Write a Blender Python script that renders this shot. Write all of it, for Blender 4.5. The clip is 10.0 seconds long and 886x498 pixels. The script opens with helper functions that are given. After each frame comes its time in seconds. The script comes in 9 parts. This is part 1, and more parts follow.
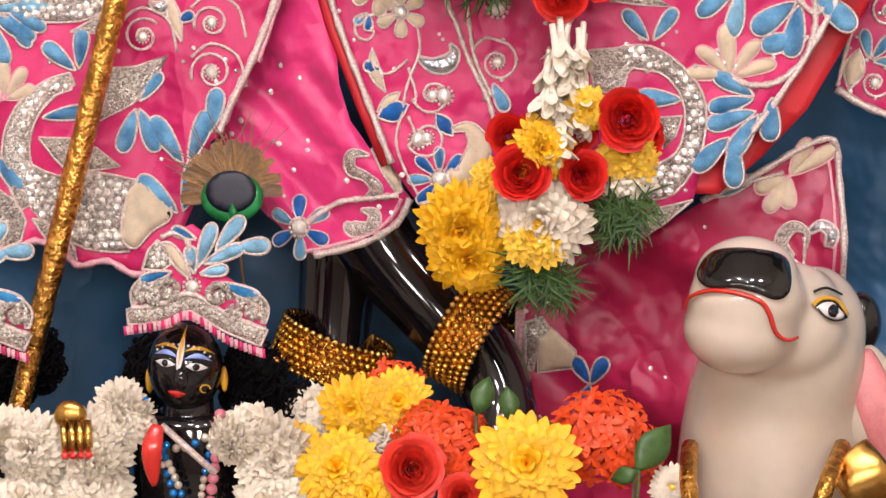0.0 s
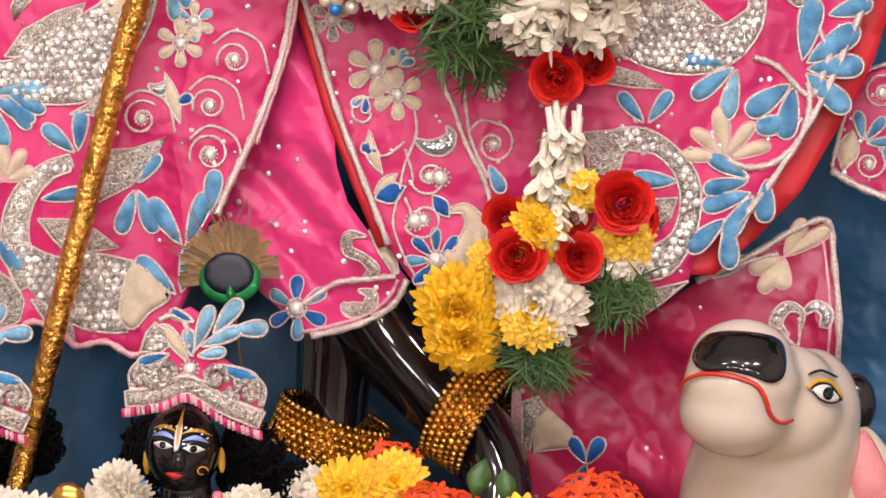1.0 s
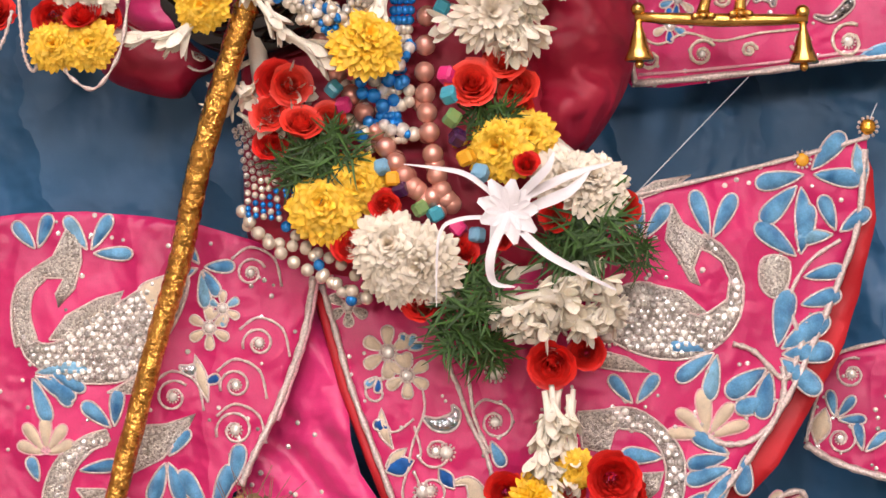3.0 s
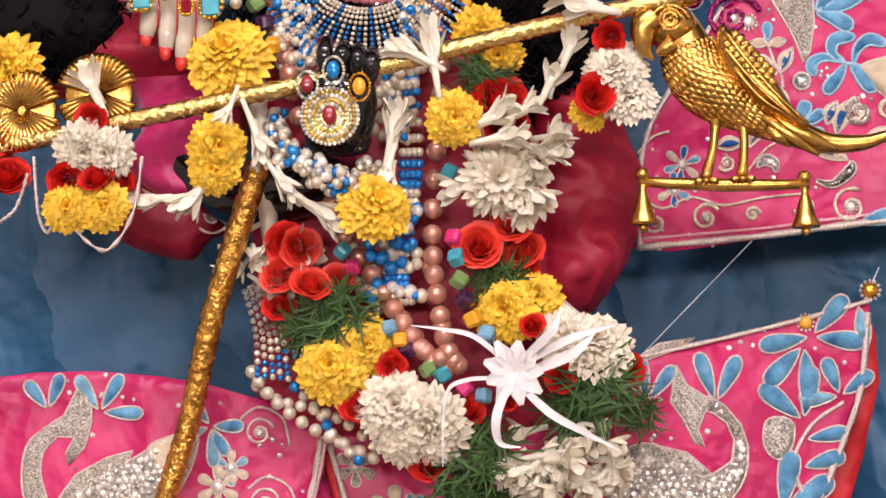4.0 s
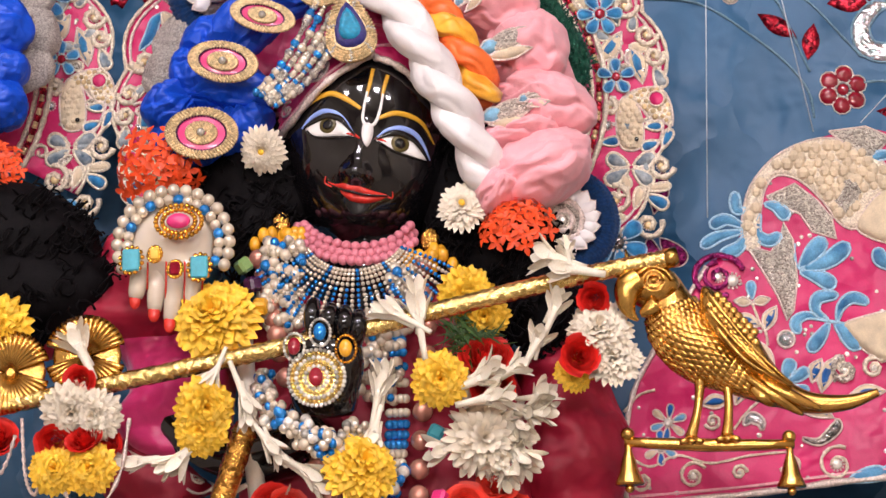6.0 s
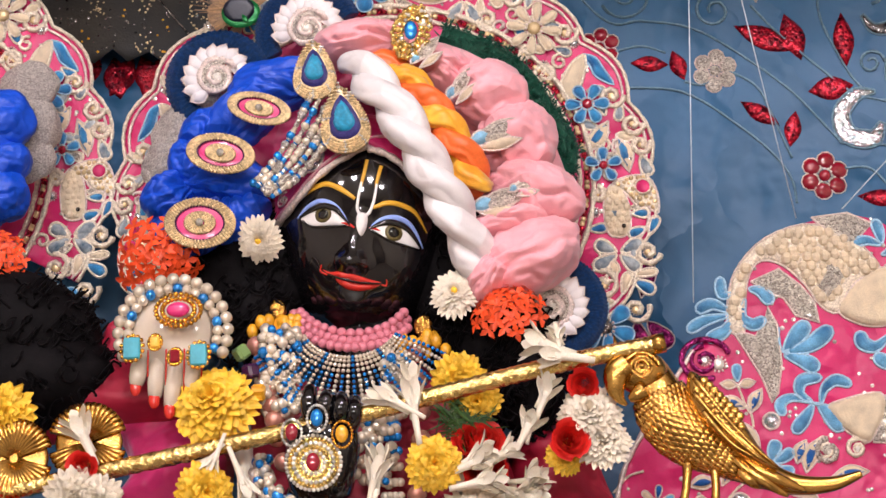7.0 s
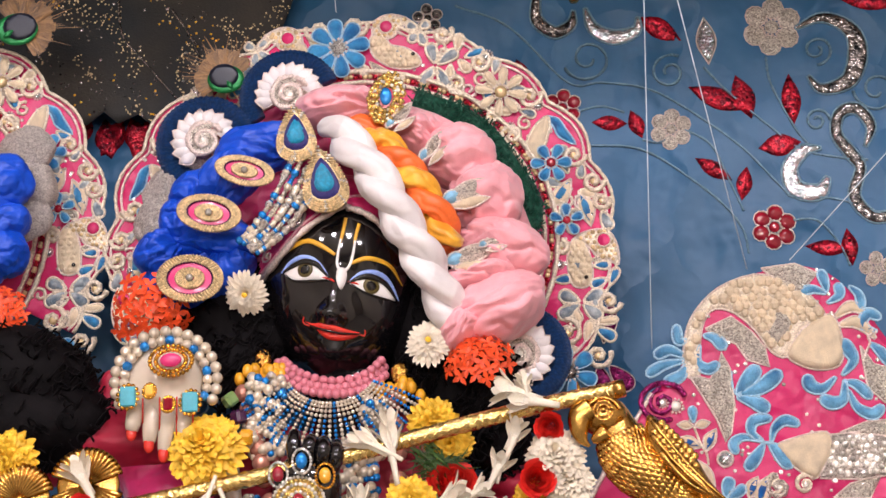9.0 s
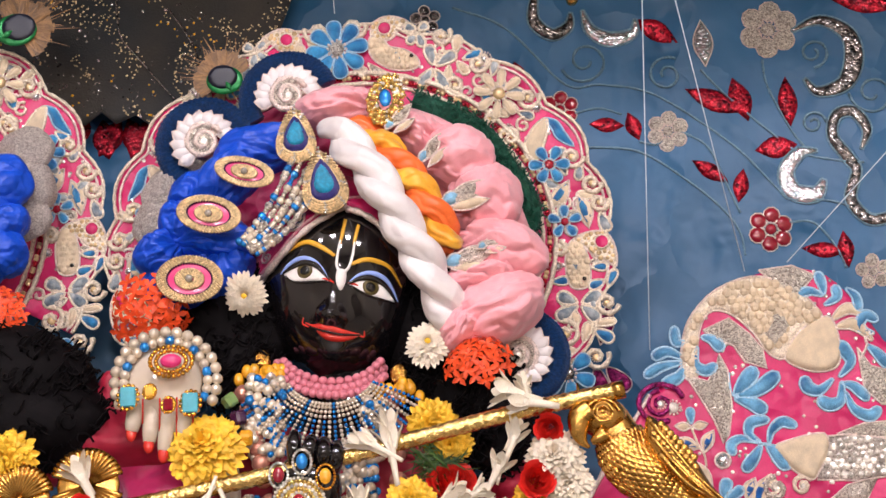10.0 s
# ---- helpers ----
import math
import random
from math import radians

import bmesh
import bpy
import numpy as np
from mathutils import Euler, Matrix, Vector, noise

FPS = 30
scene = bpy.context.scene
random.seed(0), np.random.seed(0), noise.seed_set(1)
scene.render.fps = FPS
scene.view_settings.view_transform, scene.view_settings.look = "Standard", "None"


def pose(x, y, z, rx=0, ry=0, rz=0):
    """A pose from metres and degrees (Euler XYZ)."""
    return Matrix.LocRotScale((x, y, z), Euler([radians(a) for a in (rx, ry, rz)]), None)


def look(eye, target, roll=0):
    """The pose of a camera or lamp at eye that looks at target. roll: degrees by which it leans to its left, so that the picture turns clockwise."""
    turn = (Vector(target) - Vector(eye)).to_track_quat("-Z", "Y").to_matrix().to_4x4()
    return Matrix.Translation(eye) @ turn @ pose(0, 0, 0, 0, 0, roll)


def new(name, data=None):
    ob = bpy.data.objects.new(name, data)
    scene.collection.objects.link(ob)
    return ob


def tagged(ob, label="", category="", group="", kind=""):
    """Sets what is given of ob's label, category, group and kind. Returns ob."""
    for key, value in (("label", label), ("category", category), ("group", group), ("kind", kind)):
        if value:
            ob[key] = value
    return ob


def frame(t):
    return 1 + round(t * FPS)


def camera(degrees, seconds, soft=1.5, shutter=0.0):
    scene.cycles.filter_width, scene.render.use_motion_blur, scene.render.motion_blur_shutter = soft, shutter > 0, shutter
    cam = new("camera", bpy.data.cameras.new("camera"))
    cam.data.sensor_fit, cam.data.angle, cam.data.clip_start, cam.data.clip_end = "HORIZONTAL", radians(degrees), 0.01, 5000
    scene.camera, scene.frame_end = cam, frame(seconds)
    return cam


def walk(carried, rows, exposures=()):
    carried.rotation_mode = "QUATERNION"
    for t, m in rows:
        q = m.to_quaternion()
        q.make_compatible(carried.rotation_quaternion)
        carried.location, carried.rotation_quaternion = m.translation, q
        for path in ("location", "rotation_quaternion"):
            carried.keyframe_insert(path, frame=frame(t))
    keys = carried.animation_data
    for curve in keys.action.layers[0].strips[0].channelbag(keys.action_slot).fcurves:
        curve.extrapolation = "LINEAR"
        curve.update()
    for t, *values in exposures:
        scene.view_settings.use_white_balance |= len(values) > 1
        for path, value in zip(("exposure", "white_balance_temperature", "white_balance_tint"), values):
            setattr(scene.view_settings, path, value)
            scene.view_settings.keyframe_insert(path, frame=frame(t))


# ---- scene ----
cam = camera(22.0, 10.0)
PATH = [
    (0, (0.053, -1.762, 1.445), (-0.06, 0.231, 1.326), -1.5),
    (0.5, (0.055, -1.764, 1.451), (-0.057, 0.23, 1.349), -1.5),
    (1, (0.054, -1.77, 1.463), (-0.055, 0.226, 1.395), -1.5),
    (1.5, (0.054, -1.771, 1.479), (-0.057, 0.226, 1.45), -1.4),
    (2, (0.063, -1.777, 1.496), (-0.053, 0.219, 1.526), -1.3),
    (2.5, (0.066, -1.869, 1.507), (-0.045, 0.126, 1.592), -1.3),
    (2.7, (0.062, -1.918, 1.525), (-0.045, 0.077, 1.614), -1.3),
    (3.8, (0.08, -1.951, 1.525), (-0.047, 0.032, 1.749), -0.9),
    (4, (0.072, -1.959, 1.522), (-0.047, 0.021, 1.773), -1.0),
    (4.5, (0.071, -1.962, 1.53), (-0.046, 0.011, 1.833), -0.9),
    (5, (0.075, -1.969, 1.535), (-0.038, -0.004, 1.892), -0.9),
    (5.5, (0.08, -1.97, 1.541), (-0.032, -0.015, 1.947), -1.1),
    (6, (0.084, -1.973, 1.542), (-0.028, -0.028, 1.995), -1.2),
    (7.3, (0.079, -2.084, 1.549), (-0.011, -0.154, 2.065), -1.8),
    (7.5, (0.076, -2.131, 1.54), (-0.006, -0.201, 2.059), -1.9),
    (8, (0.075, -2.172, 1.533), (0.002, -0.244, 2.058), -2.1),
    (8.5, (0.081, -2.174, 1.532), (0.009, -0.247, 2.062), -2.2),
    (9, (0.083, -2.176, 1.533), (0.015, -0.25, 2.065), -2.2),
    (9.5, (0.075, -2.178, 1.535), (0.015, -0.251, 2.067), -2.2),
    (10, (0.066, -2.182, 1.533), (0.014, -0.255, 2.065), -2.2),
]
walk(cam, [(t, look(eye, target, roll)) for t, eye, target, roll in PATH], [(0, 0.0), (2.5, -0.04), (4.5, -0.11), (6, -0.16), (7.5, -0.19), (10, -0.19)])

# ---- light: a closed temple hall with ceiling lamps before the altar ----
world = bpy.data.worlds.new("hall")
scene.world = world
world.use_nodes = True
world.node_tree.nodes["Background"].inputs[0].default_value = (1.0, 0.93, 0.85, 1)
world.node_tree.nodes["Background"].inputs[1].default_value = 0.05
scene.view_settings.exposure = 0.0
LAMPS = [(-1.5, -2.9, 35), (-0.45, -2.6, 48), (0.65, -2.7, 47), (1.7, -3.1, 33), (0.1, -3.8, 40)]
# added frontal fill: x, z, power
FILL_LAMPS = [(-1.9, 2.2, 38), (-0.6, 2.2, 38), (0.7, 2.2, 38), (2.0, 2.2, 38)]
CEIL = 4.2


# ---- materials ----
def shader(name, colour, rough=0.5, metal=0.0, vary=0.15, grain=60.0, bump=0.1, fine=400.0, sheen=0.0, coat=0.0,
           sub=0.0, weave=0.0, crease=0.0, size=13.0, pleat=0.0, crumpled=0.0, folds=5.5, deep=0.06, stretch=(1, 1, 1), other=None, spot=0.5, island=0.0, spec=0.5, dist=0.002):
    """A surface with colour variation at two scales, relief, and shift from piece to piece."""
    m = bpy.data.materials.new(name)
    m.use_nodes = True
    nt = m.node_tree
    b = nt.nodes["Principled BSDF"]
    L = nt.links.new
    co = nt.nodes.new("ShaderNodeTexCoord")
    n1 = nt.nodes.new("ShaderNodeTexNoise")
    n1.inputs["Scale"].default_value, n1.inputs["Detail"].default_value = grain, 5
    L(co.outputs["Object"], n1.inputs["Vector"])
    n2 = nt.nodes.new("ShaderNodeTexNoise")
    n2.inputs["Scale"].default_value, n2.inputs["Detail"].default_value = fine, 3
    L(co.outputs["Object"], n2.inputs["Vector"])
    ramp = nt.nodes.new("ShaderNodeValToRGB")
    lo = [c * (1 - vary) for c in colour]
    hi = other or [min(1, c * (1 + vary)) for c in colour]
    ramp.color_ramp.elements[0].color, ramp.color_ramp.elements[1].color = (*lo, 1), (*hi, 1)
    ramp.color_ramp.elements[0].position, ramp.color_ramp.elements[1].position = spot - 0.2, spot + 0.2
    L(n1.outputs["Fac"], ramp.inputs["Fac"])
    out = ramp.outputs["Color"]
    hsv = nt.nodes.new("ShaderNodeHueSaturation")
    L(out, hsv.inputs["Color"])
    mr = nt.nodes.new("ShaderNodeMapRange")
    mr.inputs["To Min"].default_value, mr.inputs["To Max"].default_value = 1 - vary, 1 + vary
    L(n2.outputs["Fac"], mr.inputs["Value"])
    val = mr.outputs["Result"]
    if island:
        geo = nt.nodes.new("ShaderNodeNewGeometry")
        mi = nt.nodes.new("ShaderNodeMapRange")
        mi.inputs["To Min"].default_value, mi.inputs["To Max"].default_value = 1 - island, 1 + island
        L(geo.outputs["Random Per Island"], mi.inputs["Value"])
        mul = nt.nodes.new("ShaderNodeMath")
        mul.operation = "MULTIPLY"
        L(val, mul.inputs[0])
        L(mi.outputs["Result"], mul.inputs[1])
        val = mul.outputs[0]
    L(val, hsv.inputs["Value"])
    L(hsv.outputs["Color"], b.inputs["Base Color"])
    rr = nt.nodes.new("ShaderNodeMapRange")
    rr.inputs["To Min"].default_value, rr.inputs["To Max"].default_value = max(0.02, rough * 0.75), min(1, rough * 1.25)
    L(n1.outputs["Fac"], rr.inputs["Value"])
    L(rr.outputs["Result"], b.inputs["Roughness"])
    b.inputs["Metallic"].default_value = metal
    b.inputs["Specular IOR Level"].default_value = spec
    b.inputs["Sheen Weight"].default_value = sheen
    b.inputs["Coat Weight"].default_value = coat
    b.inputs["Coat Roughness"].default_value = 0.06
    if sub:
        b.inputs["Subsurface Weight"].default_value = sub
        b.inputs["Subsurface Radius"].default_value = (0.006, 0.004, 0.003)
        b.inputs["Subsurface Scale"].default_value = 1.0
    height = n2.outputs["Fac"]
    if weave:
        w = nt.nodes.new("ShaderNodeTexWave")
        w.inputs["Scale"].default_value, w.inputs["Distortion"].default_value = weave, 2.5
        w.inputs["Detail"].default_value = 2
        L(co.outputs["Object"], w.inputs["Vector"])
        mx = nt.nodes.new("ShaderNodeMath")
        mx.operation = "ADD"
        L(w.outputs["Fac"], mx.inputs[0])
        L(n2.outputs["Fac"], mx.inputs[1])
        height = mx.outputs[0]
    bp = nt.nodes.new("ShaderNodeBump")
    bp.inputs["Strength"].default_value, bp.inputs["Distance"].default_value = bump, dist
    L(height, bp.inputs["Height"])
    if crease:
        # soft wrinkles of worn cloth
        n3 = nt.nodes.new("ShaderNodeTexNoise")
        n3.inputs["Scale"].default_value, n3.inputs["Detail"].default_value = size, 3
        n3.inputs["Distortion"].default_value = 0.15
        L(co.outputs["Object"], n3.inputs["Vector"])
        b3 = nt.nodes.new("ShaderNodeBump")
        b3.inputs["Strength"].default_value, b3.inputs["Distance"].default_value = crease, 0.03
        L(n3.outputs["Fac"], b3.inputs["Height"])
        L(b3.outputs["Normal"], bp.inputs["Normal"])
        if crumpled:
            # sharp creases of cloth that was folded away
            v5 = nt.nodes.new("ShaderNodeTexVoronoi")
            v5.inputs["Scale"].default_value = folds
            mp = nt.nodes.new("ShaderNodeMapping")
            mp.inputs["Scale"].default_value, mp.inputs["Rotation"].default_value = stretch, (0, radians(24) if stretch[2] != 1 else 0, 0)
            n5 = nt.nodes.new("ShaderNodeVectorMath")
            n5.operation = "MULTIPLY_ADD"
            L(n3.outputs["Color"], n5.inputs[0])
            n5.inputs[1].default_value = (0.66 / folds,) * 3
            L(co.outputs["Object"], n5.inputs[2])
            L(n5.outputs["Vector"], mp.inputs["Vector"])
            L(mp.outputs["Vector"], v5.inputs["Vector"])
            b5 = nt.nodes.new("ShaderNodeBump")
            b5.inputs["Strength"].default_value, b5.inputs["Distance"].default_value = crumpled, deep
            L(v5.outputs["Distance"], b5.inputs["Height"])
            L(b5.outputs["Normal"], b3.inputs["Normal"])
        if pleat:
            # gathers running through the cloth
            w4 = nt.nodes.new("ShaderNodeTexWave")
            w4.bands_direction = "DIAGONAL"
            w4.inputs["Scale"].default_value, w4.inputs["Distortion"].default_value = 13, 9
            w4.inputs["Detail"].default_value, w4.inputs["Detail Scale"].default_value = 2, 1.2
            L(co.outputs["Object"], w4.inputs["Vector"])
            b4 = nt.nodes.new("ShaderNodeBump")
            b4.inputs["Strength"].default_value, b4.inputs["Distance"].default_value = pleat, 0.006
            L(w4.outputs["Fac"], b4.inputs["Height"])
            L(b4.outputs["Normal"], b3.inputs["Normal"])
    L(bp.outputs["Normal"], b.inputs["Normal"])
    return m


def sparkle(name, a, b_col, rough=0.25, scale=260.0, metal=0.8):
    """Sequins or cut stones: each cell tilts and tints its own way."""
    m = bpy.data.materials.new(name)
    m.use_nodes = True
    nt = m.node_tree
    b = nt.nodes["Principled BSDF"]
    L = nt.links.new
    co = nt.nodes.new("ShaderNodeTexCoord")
    v = nt.nodes.new("ShaderNodeTexVoronoi")
    v.inputs["Scale"].default_value = scale
    L(co.outputs["Object"], v.inputs["Vector"])
    sep = nt.nodes.new("ShaderNodeSeparateColor")
    L(v.outputs["Color"], sep.inputs["Color"])
    mix = nt.nodes.new("ShaderNodeValToRGB")
    mix.color_ramp.elements[0].color, mix.color_ramp.elements[1].color = (*a, 1), (*b_col, 1)
    L(sep.outputs["Red"], mix.inputs["Fac"])
    L(mix.outputs["Color"], b.inputs["Base Color"])
    b.inputs["Metallic"].default_value, b.inputs["Roughness"].default_value = metal, rough
    bp = nt.nodes.new("ShaderNodeBump")
    bp.inputs["Strength"].default_value, bp.inputs["Distance"].default_value = 0.7, 0.0015
    sub = nt.nodes.new("ShaderNodeMath")
    sub.operation = "MULTIPLY_ADD"
    L(v.outputs["Distance"], sub.inputs[0])
    sub.inputs[1].default_value = -1.0
    L(sep.outputs["Green"], sub.inputs[2])
    L(sub.outputs[0], bp.inputs["Height"])
    L(bp.outputs["Normal"], b.inputs["Normal"])
    return m


PINK = shader("pink_satin", (0.54, 0.010, 0.112), 0.42, vary=0.18, grain=10, crease=0.85, crumpled=0.4, folds=13.0, deep=0.024, stretch=(1.4, 1, 0.6), fine=900, bump=0.12, sheen=0.08, weave=500)
ROSEPINK = shader("rose_satin", (0.68, 0.026, 0.17), 0.38, vary=0.14, grain=12, crease=0.6, pleat=0.25, fine=900, bump=0.1, sheen=0.3)
CRIMSON = shader("crimson_satin", (0.36, 0.008, 0.034), 0.55, vary=0.15, grain=12, crease=0.6, pleat=0.35, fine=900, bump=0.1)
SASHPINK = shader("deep_pink_satin", (0.38, 0.008, 0.060), 0.42, vary=0.16, grain=10, crease=0.6, crumpled=0.6, folds=9.0, deep=0.03, stretch=(1.3, 1, 0.6), fine=900, bump=0.1, sheen=0.05)
RED = shader("red_lining", (0.52, 0.012, 0.02), 0.55, vary=0.12, grain=20, fine=900, bump=0.1)
BLUECLOTH = shader("blue_curtain_cloth", (0.022, 0.106, 0.222), 0.50, vary=0.12, grain=5, crease=0.3, size=11.0, crumpled=0.5, stretch=(1.5, 1, 0.5), fine=1200, bump=0.08)
THREAD = shader("blue_thread", (0.030, 0.24, 0.56), 0.36, vary=0.4, other=(0.20, 0.52, 0.78), grain=55, fine=700, bump=0.5, weave=420, sheen=0.2)
HALOBLUE = shader("bright_blue_thread", (0.010, 0.15, 0.44), 0.34, vary=0.3, other=(0.05, 0.34, 0.66), grain=70, fine=700, bump=0.5, weave=420, sheen=0.1)
SILVERBLUE = shader("silver_blue_thread", (0.14, 0.24, 0.34), 0.36, 0.2, vary=0.3, other=(0.62, 0.66, 0.66), grain=75, fine=700, bump=0.5, weave=420)
THREADLT = shader("light_blue_thread", (0.24, 0.50, 0.68), 0.42, vary=0.35, grain=90, fine=700, bump=0.5, weave=420)
THREADDK = shader("deep_blue_thread", (0.008, 0.12, 0.42), 0.35, vary=0.3, grain=90, fine=700, bump=0.5, weave=420)
CREAM = shader("cream_thread", (0.78, 0.64, 0.45), 0.45, vary=0.15, grain=80, fine=800, bump=0.5, weave=420)
CORD = shader("silver_cord", (0.72, 0.60, 0.54), 0.35, 0.45, vary=0.3, grain=500, fine=1500, bump=0.7, dist=0.001)
BLUECORD = shader("pale_blue_cord", (0.36, 0.56, 0.70), 0.4, 0.2, vary=0.25, grain=500, fine=1500, bump=0.7, dist=0.001)
GOLDCORD = shader("pale_gold_cord", (0.80, 0.66, 0.52), 0.32, 0.4, vary=0.35, grain=500, fine=1500, bump=0.8, dist=0.001)
PINKCORD = shader("pink_cord", (0.80, 0.42, 0.46), 0.4, 0.2, vary=0.25, grain=500, fine=1500, bump=0.7, dist=0.001)
SILVER = sparkle("silver_sequins", (0.30, 0.26, 0.22), (0.92, 0.86, 0.76), 0.28, 700)
DIMSILVER = sparkle("dim_silver_cloth", (0.22, 0.19, 0.17), (0.66, 0.60, 0.54), 0.35, 700)
STONE = shader("cut_stones", (0.80, 0.76, 0.68), 0.14, 0.5, vary=0.25, grain=300, fine=900, bump=0.2, island=0.5)
HOLO = sparkle("rainbow_sequins", (0.30, 0.42, 0.42), (0.85, 0.72, 0.76), 0.18, 260)
SMOKE = sparkle("smoky_sequins", (0.012, 0.014, 0.016), (0.42, 0.38, 0.36), 0.2, 260)
REDSEQ = sparkle("red_sequins", (0.06, 0.0, 0.006), (0.66, 0.015, 0.04), 0.24, 300, 0.6)
PURPLE = sparkle("magenta_sequins", (0.10, 0.0, 0.05), (0.50, 0.03, 0.22), 0.25, 420, 0.6)
RUBY = shader("red_stones", (0.30, 0.004, 0.02), 0.12, 0.1, vary=0.2, coat=1.0, island=0.3, bump=0.02)
GOLD = shader("chased_gold", (0.66, 0.34, 0.07), 0.26, 1.0, vary=0.35, grain=120, fine=220, bump=0.95, dist=0.003)
ANTIQUE = shader("antique_gold_beads", (0.62, 0.46, 0.25), 0.34, 0.5, vary=0.25, island=0.3)
SHINYGOLD = shader("polished_gold", (0.66, 0.38, 0.095), 0.24, 1.0, vary=0.3, grain=60, fine=500, bump=0.12)
PALEGOLD = shader("pale_gold_beads", (0.84, 0.58, 0.20), 0.22, 0.8, vary=0.25, island=0.4)
FOIL = shader("gold_foil", (0.86, 0.58, 0.21), 0.26, 1.0, vary=0.3, grain=130, fine=240, bump=0.9, dist=0.002)
GOLDBEAD = shader("gold_beads", (0.80, 0.40, 0.05), 0.22, 0.9, vary=0.2, grain=200, fine=600, bump=0.2, island=0.35)
PEARL = shader("pearl", (0.70, 0.61, 0.48), 0.16, 0.45, vary=0.06, grain=60, fine=300, bump=0.02, coat=0.6, island=0.12)
COPPER = shader("rose_copper_pearl", (0.60, 0.27, 0.20), 0.18, 0.55, vary=0.12, grain=80, fine=300, bump=0.02, coat=0.6, island=0.2)
BLUEBEAD = shader("blue_metal_bead", (0.01, 0.22, 0.62), 0.16, 0.5, vary=0.1, grain=60, fine=300, bump=0.02, coat=0.6, island=0.25)
PINKBEAD = shader("pink_wood_bead", (0.62, 0.19, 0.24), 0.4, vary=0.12, grain=200, fine=700, bump=0.15, island=0.15)
AMBER = shader("amber_bead", (0.75, 0.36, 0.02), 0.25, vary=0.15, bump=0.03, coat=0.5, island=0.2)
BLACKSTONE = shader("polished_black_stone", (0.005, 0.0042, 0.005), 0.07, vary=0.3, grain=20, fine=120, bump=0.015, coat=0.6)
HAIRCLOTH = shader("black_wool_curls", (0.006, 0.005, 0.0055), 0.6, vary=0.4, grain=80, fine=500, bump=0.2, spec=0.05)
MARBLE = shader("painted_marble", (0.56, 0.47, 0.36), 0.10, vary=0.08, other=(0.74, 0.64, 0.52), grain=7, fine=60, bump=0.01, coat=0.4, sub=0.15)
WHITEPAINT = shader("white_enamel", (0.82, 0.78, 0.74), 0.3, vary=0.05, bump=0.02)
REDPAINT = shader("red_enamel", (0.62, 0.03, 0.02), 0.25, vary=0.12, bump=0.02, coat=0.4)
YELLOWPAINT = shader("ochre_enamel", (0.72, 0.38, 0.03), 0.35, vary=0.1, bump=0.02)
SKYPAINT = shader("pale_blue_enamel", (0.30, 0.42, 0.85), 0.35, vary=0.1, bump=0.02)
DARKPAINT = shader("black_enamel", (0.006, 0.006, 0.006), 0.1, vary=0.2, bump=0.01, coat=0.8)
IRIS = shader("olive_enamel", (0.10, 0.075, 0.02), 0.3, vary=0.2, bump=0.02)
ROSERED = shader("red_rose_petal", (0.75, 0.022, 0.015), 0.5, vary=0.22, grain=90, fine=500, bump=0.12, island=0.22, sub=0.05)
CORAL = shader("coral_rose_petal", (0.82, 0.050, 0.028), 0.5, vary=0.18, grain=90, fine=500, bump=0.12, island=0.2, sub=0.05)
YELLOW = shader("yellow_petal", (0.90, 0.48, 0.008), 0.55, vary=0.12, grain=120, fine=500, bump=0.12, island=0.2, sub=0.08)
LEMON = shader("pale_yellow_petal", (0.91, 0.54, 0.034), 0.55, vary=0.12, grain=120, fine=500, bump=0.12, island=0.18, sub=0.08)
WHITE = shader("white_petal", (0.79, 0.69, 0.54), 0.55, vary=0.06, grain=120, fine=500, bump=0.12, island=0.1, sub=0.1)
IVORY = shader("ivory_bud", (0.82, 0.72, 0.55), 0.5, vary=0.08, other=(0.84, 0.78, 0.66), grain=40, fine=400, bump=0.1, island=0.1, sub=0.1)
ORANGE = shader("orange_red_petal", (0.80, 0.075, 0.012), 0.5, vary=0.18, grain=120, fine=500, bump=0.1, island=0.25)
FERN = shader("fern_green", (0.035, 0.085, 0.012), 0.6, vary=0.3, grain=90, fine=500, bump=0.1, island=0.5)
LEAF = shader("leaf_green", (0.055, 0.12, 0.03), 0.4, vary=0.25, grain=120, fine=500, bump=0.2)
ROYAL = shader("royal_blue_satin", (0.004, 0.070, 0.56), 0.45, crease=0.4, crumpled=0.45, folds=42.0, deep=0.012, vary=0.12, grain=30, fine=900, bump=0.1)
NAVY = shader("navy_fringe", (0.006, 0.045, 0.16), 0.4, vary=0.4, grain=300, fine=900, bump=0.8, weave=380)
SOFTPINK = shader("pale_pink_satin", (0.88, 0.39, 0.43), 0.5, crease=0.4, crumpled=0.5, folds=30.0, deep=0.014, vary=0.1, grain=24, fine=900, bump=0.08, sheen=0.3)
WHITESATIN = shader("white_satin", (0.76, 0.71, 0.70), 0.45, crease=0.25, crumpled=0.4, folds=40.0, deep=0.009, stretch=(1, 1, 0.5), vary=0.06, grain=24, fine=900, bump=0.06, sheen=0.3)
ORANGESATIN = shader("orange_satin", (0.90, 0.34, 0.015), 0.4, vary=0.2, other=(0.95, 0.56, 0.05), grain=34, crease=0.5, pleat=0.4, fine=900, bump=0.06, sheen=0.2)
GREENTINSEL = shader("green_tinsel", (0.01, 0.085, 0.05), 0.3, 0.5, vary=0.5, grain=300, fine=900, bump=0.9)
SILVERTINSEL = sparkle("silver_tinsel_cloth", (0.34, 0.30, 0.27), (0.72, 0.66, 0.60), 0.4, 900, 0.5)
